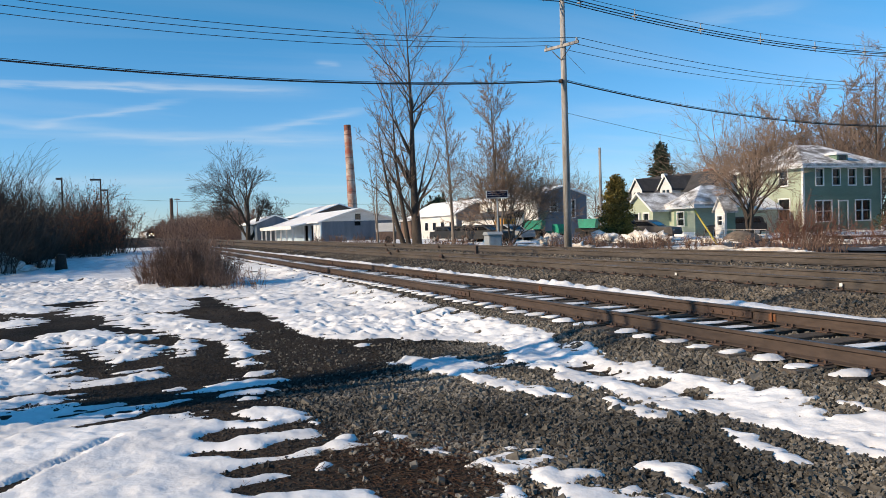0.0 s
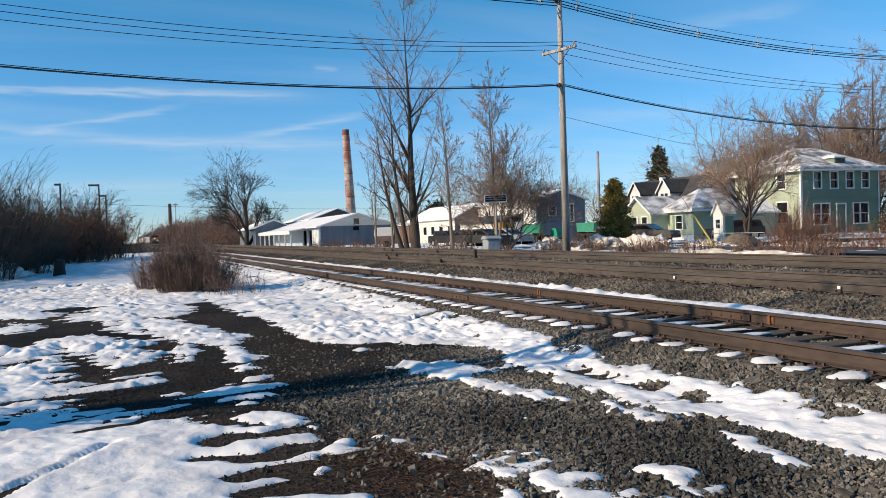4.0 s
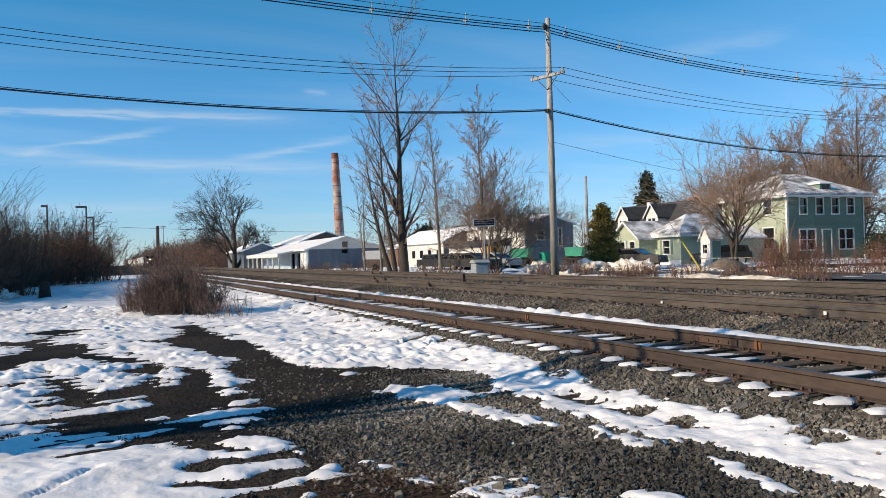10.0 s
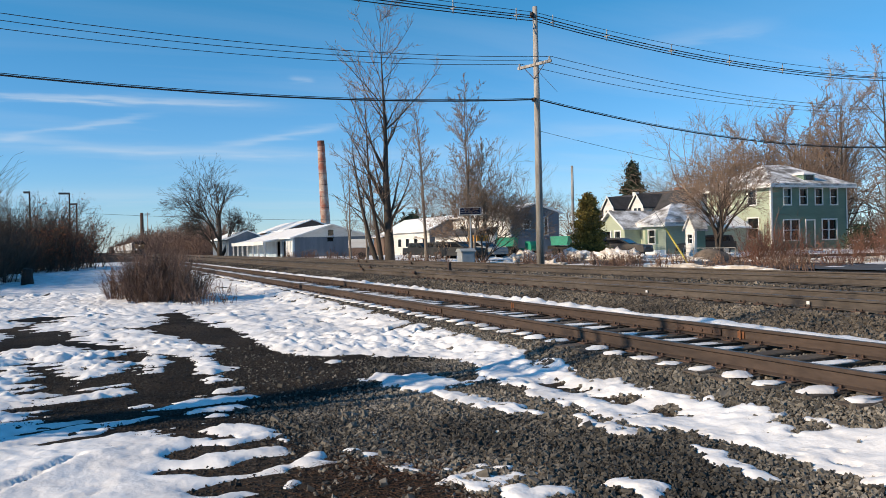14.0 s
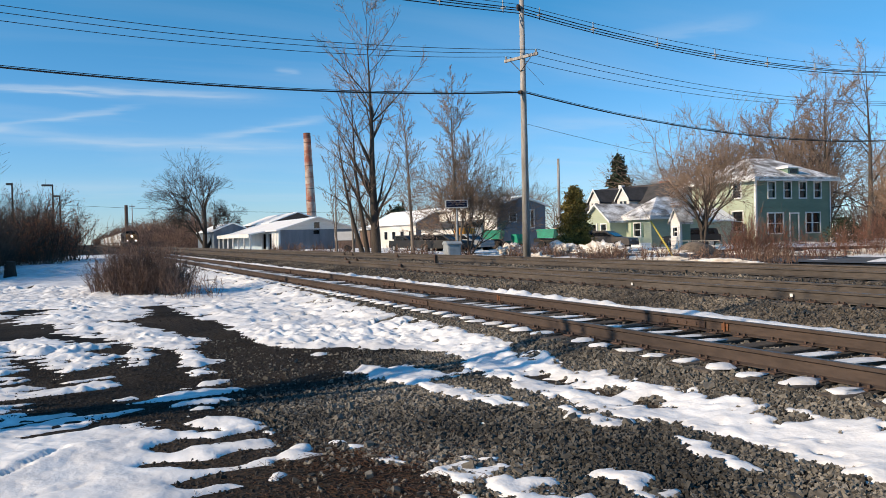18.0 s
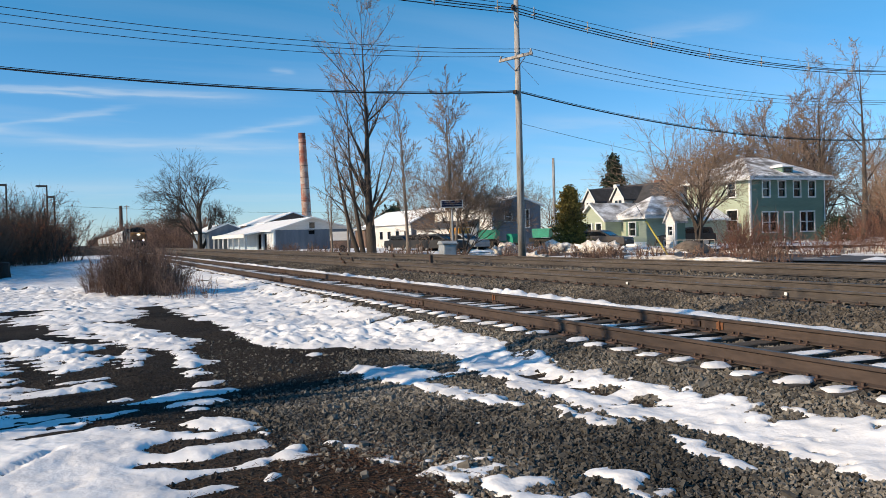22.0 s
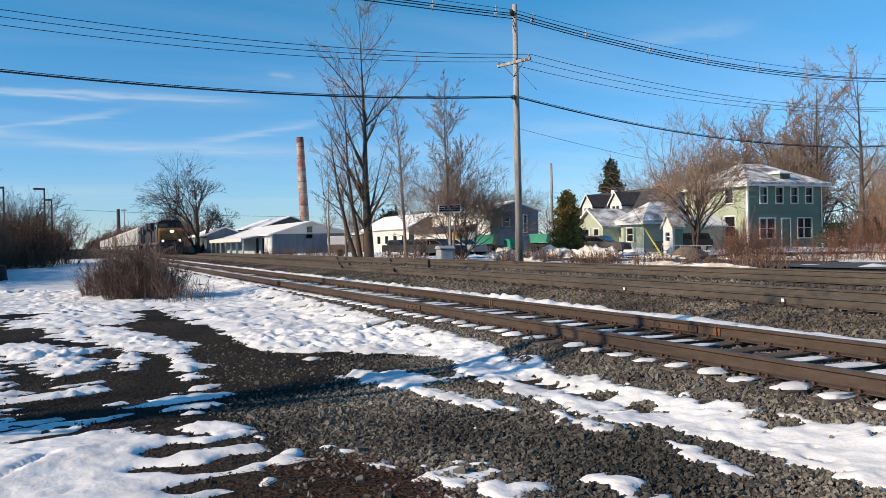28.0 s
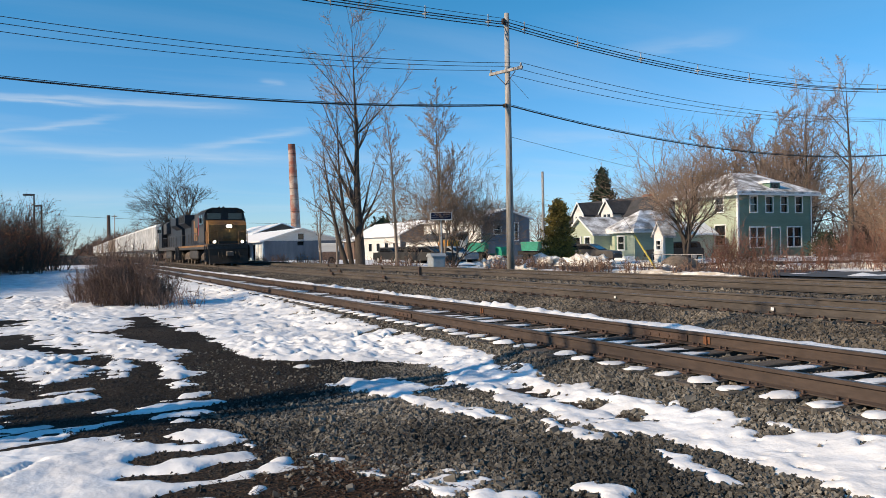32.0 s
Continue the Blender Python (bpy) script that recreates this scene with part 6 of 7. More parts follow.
def white_house():
    h = thing("white_house", "white house with a dark steep roof and two dormers", "house", pose(-75.4, 49.6, -0.25))
    shell(h, -1.8, 0, 11.4, 7.5, 3.6, [(0.2, 1.0, 1.1, 2.6)], [], SIDING_WHITE)
    window(h, "y-", 0, 0.2, 1.0, 1.1, 2.6)
    part("roof", gable_roof(-1.8, 0, 11.4, 7.5, 3.6, 3.0, 0.4, "x"), SHINGLE_DARK, h, "dark shingle roof")
    part("gable_end", gable_wall("x+", 11.4, 0, 7.5, 3.6, 3.0), SIDING_WHITE, h)
    part("gable_trim", Build().prism([(-0.45, 3.2), (3.75, 6.56), (7.95, 3.2), (7.95, 3.42), (3.75, 6.78), (-0.45, 3.42)], 0, -2.26, -2.21), TRIM, h)
    for x in (1.9, 6.9):
        d = part("roof_dormer", Build().box(x - 1.0, 0.25, 3.7, x + 1.0, 3.5, 5.15), SIDING_WHITE, h, "white gabled dormer")
        part("dormer_gable", gable_wall("y-", 0.25, x - 1.0, x + 1.0, 5.15, 1.15), SIDING_WHITE, d)
        part("dormer_roof", gable_roof(x - 1.0, 0.25, x + 1.0, 3.6, 5.15, 1.15, 0.18, "y"), SHINGLE_DARK, d)
        part("dormer_trim", Build().prism([(x - 1.2, 4.98), (x, 6.36), (x + 1.2, 4.98), (x + 1.2, 5.18), (x, 6.56), (x - 1.2, 5.18)], 1, 0.02, 0.06), TRIM, d)
        for u in (x - 0.55, x + 0.1):
            part("dormer_window", Build().box(u, 0.22, 4.1, u + 0.45, 0.246, 5.0), GLASS_DARK, d)
    part("porch_roof", Build().prism([(-2.6, 2.55), (0.0, 3.3), (0.0, 3.42), (-2.6, 2.67)], 0, -2.0, 4.2), SHINGLE_DARK, h)
    part("porch_awning", Build().prism([(-2.75, 2.0), (-2.55, 2.6), (-2.45, 2.6), (-2.65, 2.0)], 0, -1.8, 0.6), mat("tan_canvas", (0.48, 0.37, 0.27), rough=0.8), h, "tan awning")
    for x in (-1.8, 0.6, 4.0):
        part("porch_post", Build().box(x, -2.55, 0, x + 0.14, -2.41, 2.55), TRIM, h)
    part("chimney", Build().box(1.6, 3.5, 6.2, 2.1, 4.0, 6.95, 0.02), TRIM, h, "short white chimney")
    n = thing("brown_house", "brown house with a gable roof and a brick chimney", "house", pose(-74.2, 57.5, -0.2))
    part("wall", Build().box(-3, 0, 0, 4.5, 7, 4.0, 0.02), SIDING_BROWN, n)
    part("roof", gable_roof(-3, 0, 4.5, 7, 4.0, 2.6, 0.35, "y"), SHINGLE_DARK, n)
    part("gable", gable_wall("y-", 0, -3, 4.5, 4.0, 2.6), SIDING_BROWN, n)
    part("gable_trim", Build().prism([(-3.4, 3.75), (0.75, 6.62), (4.9, 3.75), (4.9, 3.95), (0.75, 6.82), (-3.4, 3.95)], 1, -0.42, -0.37), TRIM, n)
    part("chimney", Build().box(0.2, 1.2, 5.4, 1.0, 2.0, 7.4, 0.02), BRICK_RED, n, "red brick chimney")


def barn():
    h = thing("grey_barn", "blue-grey barn with a snow-covered gable roof", "barn", pose(-69.2, 35.9, 0.32))
    side = [(1.4, 2.6, 2.1, 3.4), (3.7, 2.0, 4.0, 3.6)]
    shell(h, -13.5, 0, 0, 5.3, 4.05, [(-11.6, 2.2, -10.8, 3.2), (-6.0, 2.2, -5.2, 3.2)], side, SIDING_GREY, SIDING_WHITE)
    window(h, "x+", 0, *side[0])
    window(h, "x+", 0, *side[1])
    for u in (-11.6, -6.0):
        window(h, "y-", 0, u, 2.2, u + 0.8, 3.2)
    part("gable", gable_wall("x+", 0, 0, 5.3, 4.05, 0.85), SIDING_GREY, h)
    part("roof", gable_roof(-13.5, 0, 0, 5.3, 4.05, 0.85, 0.3, "x"), ROOF_SNOW, h, "low roof under snow")
    part("lean_to", Build().box(-12.5, -2.6, 0, -3.0, -0.02, 2.1, 0.02), SIDING_WHITE, h)
    part("lean_to_roof", Build().prism([(-2.9, 2.1), (0.0, 2.75), (0.0, 2.87), (-2.9, 2.22)], 0, -12.8, -2.7), SHINGLE_DARK, h)
    for x in (-12.0, -10.6):
        part("window", Build().box(x, -2.66, 0.8, x + 0.9, -2.605, 1.7), TRIM, h)
        part("pane", Build().box(x + 0.12, -2.69, 0.9, x + 0.78, -2.665, 1.6), GLASS_DARK, h)
    g = thing("white_workshop", "long white workshop with a snow-covered roof", "workshop", pose(-83.5, 33.4, 0.3))
    part("wall", Build().box(-15, 0, 0, 0, 5.6, 2.9, 0.02), SIDING_WHITE, g)
    part("end_wall", Build().box(0.0, 0.0, 0, 0.06, 5.6, 2.9), SIDING_GREY, g)
    part("gable", gable_wall("x+", 0.06, 0, 5.6, 2.9, 1.45), SIDING_GREY, g)
    part("roof", gable_roof(-15, 0, 0.06, 5.6, 2.9, 1.45, 0.35, "x"), ROOF_SNOW, g, "snow-covered roof")
    part("annex", Build().box(0.06, 2.6, 0, 3.4, 6.2, 2.1, 0.02), SIDING_GREY, g)
    for i in range(5):
        w = part("window", Build().box(-12.8 + i * 2.7, -0.05, 1.0, -11.6 + i * 2.7, -0.003, 2.1), TRIM, g)
        part("pane", Build().box(-12.7 + i * 2.7, -0.075, 1.1, -11.7 + i * 2.7, -0.055, 2.0), GLASS_DARK, w)


def warehouse():
    h = thing("warehouse", "long pale blue warehouse with snow-covered roofs", "warehouse", pose(-102.5, 22.6, 0.3))
    shell(h, -34, 0, 0, 9.9, 2.6, [(-6.5, 0.0, -4.5, 2.2), (-10.5, 0.0, -8.0, 2.2)], [(4.4, 2.0, 5.2, 2.55)], SIDING_BLUE, None, SIDING_GREY)
    part("gable", gable_wall("x+", 0, 0, 9.9, 2.6, 1.5), SIDING_WHITE, h)
    part("gable_vent", Build().box(0.0, 4.5, 2.75, 0.04, 5.2, 3.5), GLASS_DARK, h)
    part("roof", gable_roof(-34, 0, 0, 9.9, 2.6, 1.5, 0.5, "x"), ROOF_SNOW, h, "low roof under snow")
    part("roof_edge", Build().prism([(-0.5, 2.4), (4.95, 4.08), (10.4, 2.4), (10.4, 2.5), (4.95, 4.22), (-0.5, 2.5)], 0, 0.5, 0.55), TRIM, h)
    part("canopy", Build().prism([(-2.6, 2.05), (-0.4, 2.45), (-0.4, 2.6), (-2.6, 2.2)], 0, -34, -6), ROOF_SNOW, h, "snow-covered loading canopy")
    part("canopy_fascia", Build().box(-34, -2.66, 1.75, -6, -2.605, 2.25), TRIM, h)
    for i in range(7):
        part("canopy_post", Build().box(-6.3 - i * 4.5, -2.5, 0, -6.1 - i * 4.5, -2.3, 2.05), TRIM, h)
    for i in range(4):
        part("white_panel", Build().box(-3.9 + i * 0.9, -0.04, 0.1, -3.3 + i * 0.9, -0.003, 2.2), SIDING_WHITE, h)
    for x, y, w, d, e, k in ((-128, 27.0, 22, 8.5, 4.1, 1.5), (-136, 19.5, 20, 6, 3.0, 1.2)):
        g = thing("storage_shed", "low storage shed with a snowy gable roof", "shed", pose(x, y, 0.3), "sheds along the tracks")
        paint = SIDING_BROWN if x == -128 else SIDING_GREY
        part("wall", Build().box(-w, 0, 0, 0, d, e, 0.02), paint, g)
        part("gable", gable_wall("x+", 0.0, 0, d, e, k), paint, g)
        part("roof", gable_roof(-w, 0, 0, d, e, k, 0.4, "x"), ROOF_SNOW, g)
    s = thing("low_shed", "low brown shed with a flat snowy roof", "shed", pose(-98.0, 33.0, 0.3))
    part("wall", Build().box(-6, 0, 0, 0, 7, 2.4, 0.02), SIDING_BROWN, s)
    part("roof", gable_roof(-6, 0, 0, 7, 2.4, 0.8, 0.3, "x"), SHINGLE_SNOW, s)
    c = thing("brick_chimney", "tall tapering weathered brick factory chimney", "chimney", Matrix.Translation((-154.8, 40.7, 0.3)) @ Matrix.Rotation(radians(2.0), 4, "X"))
    zs = (0, 4, 8.5, 12, 15.5, 18.5, 20.6, 21.7)
    mats = (CONCRETE_OLD, CONCRETE_OLD, BRICK_PATCH, CONCRETE_OLD, BRICK_PATCH, BRICK_PATCH, BRICK_DARK)
    for k in range(7):
        r0, r1 = 1.0 - 0.015 * zs[k], 1.0 - 0.015 * zs[k + 1]
        part("shaft_section", Build().tube((0, 0, zs[k]), (0, 0, zs[k + 1]), r0, r1, 20), mats[k], c, smooth=False)
    for k in range(9):
        z = 2.2 + k * 2.2
        part("iron_band", Build().tube((0, 0, z), (0, 0, z + 0.08), 1.02 - 0.015 * z, 1.02 - 0.015 * z, 20), IRON, c)


CONCRETE_OLD = mat("weathered_brick_and_render", (0.50, 0.42, 0.36), (0.30, 0.15, 0.11), rough=0.9, scale=0.8, fine=5, var=0.2)
BRICK_PATCH = mat("weathered_red_brick", (0.32, 0.11, 0.075), (0.46, 0.37, 0.31), rough=0.9, scale=0.8, fine=5, var=0.2)
BRICK_DARK = mat("sooty_red_brick", (0.24, 0.085, 0.06), (0.15, 0.07, 0.055), rough=0.9, scale=0.5, fine=5)
green_house()
cottage()
entry_shed()
white_house()
barn()
warehouse()


# ---- vehicles and yard things ----
TYRE = mat("black_tyre_rubber", (0.02, 0.02, 0.02), rough=0.85, bump=0)
CAR_DARK = mat("dark_car_paint", (0.022, 0.022, 0.023), rough=0.5, bump=0)
CAR_BROWN = mat("brown_grey_car_paint", (0.085, 0.075, 0.070), rough=0.35, bump=0)
GREEN_PAINT = mat("bright_green_paint", (0.02, 0.27, 0.17), (0.02, 0.20, 0.13), rough=0.5, fine=8, bump=0.1)
TEAL_PAINT = mat("dark_teal_paint", (0.02, 0.10, 0.09), rough=0.5, bump=0)
ORANGE_PAINT = mat("orange_machine_paint", (0.55, 0.25, 0.03), (0.42, 0.18, 0.03), rough=0.5, fine=8, bump=0.1)
TAIL_RED = mat("red_tail_light", (0.35, 0.02, 0.02), rough=0.3, bump=0)


def car(name, label, at, paint, L=4.6, H=1.5, van=False):
    c = thing(name, label, "car", at, "parked cars")
    h = H
    low = [(-L / 2, 0.35), (L / 2, 0.35), (L / 2, 0.75), (L / 2 - 0.1, 0.88), (L * 0.24, 0.98), (-L / 2 + 0.05, 1.0), (-L / 2, 0.7)]
    part("body", Build().prism(low, 1, -0.88, 0.88), paint, c)
    back = -L / 2 + (0.12 if van else 0.7)
    top = [(back, 0.99), (L * 0.26, 0.97), (L * 0.10, h - 0.04), (L * 0.02, h), (back + 0.45, h), (back + 0.2, h - 0.05)]
    cabin = part("cabin", Build().prism(top, 1, -0.76, 0.76), paint, c)
    for s in (-1, 1):
        part("side_window", Build().prism([(back + 0.35, 1.04), (L * 0.20, 1.02), (L * 0.08, h - 0.12), (back + 0.5, h - 0.12)], 1, s * 0.765 - 0.006, s * 0.765 + 0.006), GLASS_DARK, cabin)
    part("windshield", Build().prism([(L * 0.245, 1.02), (L * 0.255, 1.02), (L * 0.115, h - 0.09), (L * 0.105, h - 0.09)], 1, -0.68, 0.68), GLASS_DARK, cabin)
    part("rear_window", Build().box(back + 0.0, -0.62, 1.08, back + 0.13, 0.62, h - 0.2), GLASS_DARK, cabin)
    for x in (-L * 0.30, L * 0.30):
        for s in (-1, 1):
            w = part("wheel", Build().tube((x, s * 0.90, 0.33), (x, s * 0.68, 0.33), 0.33, n=16), TYRE, c)
            part("rim", Build().tube((x, s * 0.905, 0.33), (x, s * 0.89, 0.33), 0.19, n=12), PORCELAIN, w)
    for s in (-1, 1):
        part("headlight", Build().box(L / 2 - 0.02, s * 0.62 - 0.16, 0.62, L / 2 + 0.015, s * 0.62 + 0.16, 0.76), PORCELAIN, c)
        part("tail_light", Build().box(-L / 2 - 0.015, s * 0.72 - 0.1, 0.68, -L / 2 + 0.02, s * 0.72 + 0.1, 0.92), TAIL_RED, c)
    part("bumper", Build().box(L / 2 - 0.05, -0.84, 0.36, L / 2 + 0.06, 0.84, 0.56, 0.03), paint, c)
    part("number_plate", Build().box(-L / 2 - 0.02, -0.26, 0.55, -L / 2 + 0.01, 0.26, 0.67), TRIM, c)


car("parked_car", "dark brown sedan parked before a cottage", pose(-52.5, 36.4, 0.32, 0, 0, 30), CAR_BROWN, 4.8, 1.45)
car("parked_car", "dark hatchback parked beside the cottage", pose(-51.2, 43.6, 0.32, 0, 0, -100), CAR_DARK, 4.2, 1.5, True)
for k, (x, y, r) in enumerate(((-60.0, 26.5, 25), (-64.5, 27.0, 15), (-62.0, 29.4, 20), (-69.0, 27.0, 10))):
    car("parked_car", ("dark car parked among the brush beyond the tracks", "silver-grey car parked in the yard beyond the tracks")[k == 2], pose(x, y, 0.33, 0, 0, r), (CAR_DARK, CAR_DARK, PORCELAIN, CAR_DARK)[k], 4.5, 1.45, k % 2 == 0)


def dump_trailer(at, L, label):
    d = thing("dump_truck", label, "truck", at, "green dump trucks")
    b = Build().prism([(-L / 2, 0.95), (L / 2, 0.95), (L / 2 + 0.1, 1.75), (-L / 2 - 0.15, 1.75)], 1, -0.62, 0.62)
    part("dump_body", b, GREEN_PAINT, d, "bright green dump body")
    for i in range(5):
        x = -L / 2 + 0.2 + i * (L - 0.4) / 4
        part("body_rib", Build().box(x - 0.05, -0.69, 0.95, x + 0.05, -0.625, 1.72), GREEN_PAINT, d)
    part("chassis", Build().box(-L / 2, -0.35, 0.6, L / 2 + 0.5, 0.35, 0.93, 0.02), LOCO_BLACK, d)
    for x in (-L / 4, L / 4):
        for s in (-1, 1):
            part("wheel", Build().tube((x, s * 0.62, 0.34), (x, s * 0.4, 0.34), 0.34, n=16), TYRE, d)
    return d


dump_trailer(pose(-65.8, 33.8, 0.32, 0, 0, 225), 1.5, "bright green dump body on a truck")
dump_trailer(pose(-63.4, 38.0, 0.32, 0, 0, 215), 1.5, "bright green dump body beside a barn")
g = thing("green_truck", "small bright green flatbed truck", "truck", pose(-64.9, 35.75, 0.32, 0, 0, 10), "green dump trucks")
part("cab", Build().prism([(-0.4, 0.5), (0.5, 0.5), (0.5, 0.95), (0.3, 1.35), (-0.4, 1.35)], 1, -0.42, 0.42), GREEN_PAINT, g)
part("bed", Build().box(-1.6, -0.45, 0.6, -0.45, 0.45, 0.75, 0.02), GREEN_PAINT, g)
for x in (-1.2, 0.1):
    for s in (-1, 1):
        part("wheel", Build().tube((x, s * 0.46, 0.3), (x, s * 0.3, 0.3), 0.3, n=14), TYRE, g)
ld = thing("loader", "dark teal loader with a raised bucket", "loader", pose(-66.9, 34.9, 0.32, 0, 0, 60))
part("cab", Build().box(-0.55, -0.5, 0.6, 0.45, 0.5, 1.7, 0.08), TEAL_PAINT, ld)
part("arm", Build().tube((0.3, -0.4, 1.2), (0.3, -0.4, 2.3), 0.07, n=6).tube((0.3, 0.4, 1.2), (0.3, 0.4, 2.3), 0.07, n=6), TEAL_PAINT, ld)
part("bucket", Build().prism([(-0.1, 2.1), (0.5, 1.9), (0.75, 2.55), (0.5, 2.5), (0.15, 2.3)], 1, -0.5, 0.5), TEAL_PAINT, ld)
for x in (-0.5, 0.5):
    for s in (-1, 1):
        part("wheel", Build().tube((x, s * 0.66, 0.36), (x, s * 0.42, 0.36), 0.36, n=14), TYRE, ld)
mc = thing("orange_machine", "orange compact digger parked before a barn", "digger", pose(-66.5, 31.5, 0.32, 0, 0, 20))
part("body", Build().prism([(-1.0, 0.5), (1.0, 0.5), (1.0, 1.2), (0.3, 1.3), (0.3, 2.0), (-0.8, 2.0), (-1.0, 1.3)], 1, -0.75, 0.75), ORANGE_PAINT, mc)
part("track", Build().box(-1.1, -0.85, 0, 1.1, -0.5, 0.5, 0.12).box(-1.1, 0.5, 0, 1.1, 0.85, 0.5, 0.12), TYRE, mc)
tr = thing("white_trailer", "low white trailer with brown sides", "trailer", pose(-71.6, 22.0, 0.35, 0, 0, 70))
part("body", Build().box(-1.1, -0.9, 1.1, 1.1, 0.9, 1.9, 0.05), SIDING_WHITE, tr)
part("lower_body", Build().box(-1.1, -0.88, 0.4, 1.1, 0.88, 1.09, 0.02), SIDING_BROWN, tr)
part("wheel", Build().tube((0, -0.95, 0.35), (0, -0.7, 0.35), 0.35, n=14), TYRE, tr)
part("wheel", Build().tube((0, 0.95, 0.35), (0, 0.7, 0.35), 0.35, n=14), TYRE, tr)

GALV = mat("grey_galvanised_steel", (0.42, 0.45, 0.47), (0.33, 0.36, 0.38), rough=0.55, metal=0.3, fine=8, var=0.1, bump=0.05)
SOLAR = mat("solar_cells", (0.012, 0.016, 0.035), rough=0.25, bump=0)
bx = thing("signal_box", "grey steel railway equipment box on the ballast", "equipment box", pose(-39.2, 17.7, gz(-39.2, 17.7) - 0.05, 0, 0, -6))
part("body", Build().box(-0.4, -0.36, 0, 0.4, 0.36, 0.85, 0.03), GALV, bx)
part("lid", Build().prism([(-0.46, 0.85), (0.46, 0.85), (0.46, 0.9), (0.22, 1.02), (-0.22, 1.02), (-0.46, 0.9)], 1, -0.41, 0.41), GALV, bx, "sloping steel lid")
part("door", Build().box(0.405, -0.3, 0.08, 0.425, 0.3, 0.78, 0.01), GALV, bx)
sp = thing("solar_panel", "solar panel on a steel post beside the tracks", "solar panel", pose(-44.4, 20.40, 0.3))
part("post", Build().tube((0, 0, 0), (0, 0, 3.1), 0.05, n=8), GALV, sp)
panel = part("panel_frame", Build().box(-0.66, -0.03, -0.28, 0.66, 0.03, 0.28, 0.01), GALV, sp, at=pose(0, 0, 3.2, -35, 0, 66))
for k in range(3):
    part("cell_strip", Build().box(-0.61, -0.042, -0.235 + 0.16 * k, 0.61, -0.034, -0.095 + 0.16 * k), SOLAR, panel)
sw = thing("switch_stand", "short dark marker post between the tracks", "marker post", pose(-30.4, 13.0, gz(-30.4, 13.0)))
part("post", Build().box(-0.06, -0.06, -0.05, 0.06, 0.06, 0.42, 0.01), IRON, sw)
st = thing("tree_stump", "dark broken tree stump in the snow", "stump", pose(-46.5, -3.3, 0))
part("trunk", Build().tube((0, 0, -0.1), (0.02, 0, 0.45), 0.34, 0.27, 12).tube((0.02, 0, 0.45), (0.05, 0.04, 0.85), 0.27, 0.22, 12), LOCO_BLACK, st)
rk = thing("boulder", "large weathered boulder beside the road", "boulder", pose(-36.6, 31.6, 0.3))
rng = np.random.default_rng(5)
BOULDER = mat("brown_weathered_rock", (0.20, 0.16, 0.125), (0.10, 0.08, 0.065), rough=0.9, scale=1.5, fine=9, bump=0.6, depth=0.04)
bb = bmesh.new()
bmesh.ops.create_icosphere(bb, subdivisions=3, radius=0.9)
for v in bb.verts:
    k = 1 + 0.25 * noise.noise(v.co * 1.3)
    v.co = Vector((v.co.x * k * 1.1, v.co.y * k * 1.2, max(-0.2, v.co.z * k * 0.75)))
me = bpy.data.meshes.new("stone")
bb.to_mesh(me)
bb.free()
me.materials.append(BOULDER)
part("stone", me, None, rk)

ASPHALT = mat("worn_asphalt", (0.085, 0.088, 0.095), (0.065, 0.067, 0.072), rough=0.85, scale=0.5, fine=12)


def build_road():
    v, f = grid(-46, 25, 23.6, 29.4, 0.7, lambda x, y: np.maximum(ground_z(x, y) + 0.01, 0.34) + 0.03)
    ob = new("road", quick_mesh("road", v, f, ASPHALT, True))
    tagged(ob, "worn grey asphalt road with snowy edges", "road", kind="structure")


build_road()


SNOW_DIRTY = mat("dirty_ploughed_snow", (0.86, 0.85, 0.84), (0.42, 0.38, 0.34), rough=0.8, scale=2.2, fine=9, var=0.15, bump=0.6, depth=0.06)


def snow_bank(x, y, w, d, h, seed):
    b = bmesh.new()
    bmesh.ops.create_icosphere(b, subdivisions=4, radius=1.0)
    for v in b.verts:
        k = 1 + 0.45 * noise.noise(v.co * 2.1 + Vector((seed, 0, 0))) + 0.5 * noise.noise(v.co * 5.5 + Vector((0, seed, 0))) + 0.4 * noise.noise(v.co * 12)
        v.co = Vector((v.co.x * w * 0.5 * k, v.co.y * d * 0.5 * k, max(-0.1, v.co.z * h * k)))
    me = bpy.data.meshes.new("snow_bank")
    b.to_mesh(me)
    b.free()
    me.polygons.foreach_set("use_smooth", [True] * len(me.polygons))
    me.materials.append(SNOW_DIRTY)
    ob = new("snow_bank", me)
    ob.location = (x, y, gz(x, y))
    tagged(ob, "ploughed bank of dirty lumpy snow", "snow bank", "ploughed snow banks")


for k, (x, y, w, d, h) in enumerate(((-44.5, 27.6, 3.8, 1.9, 0.62), (-41.2, 28.6, 4.2, 1.8, 0.6), (-38.0, 30.6, 3.5, 1.2, 0.25), (-35.5, 20.6, 2.4, 1.0, 0.3), (-46, 24.6, 1.8, 1.4, 0.45), (-50, 27.2, 2.0, 1.8, 0.65), (-28, 22.2, 5, 0.8, 0.18), (-24, 21.8, 4, 0.8, 0.18), (-30, 30.6, 6, 1.0, 0.22), (-24, 32, 7, 1.0, 0.25), (-46, -6.2, 5.0, 2.6, 0.8), (-41.0, -7.4, 4.0, 2.6, 0.7), (-52, -4.4, 3, 1.6, 0.4))):
    snow_bank(x, y, w, d, h, k * 3.7)


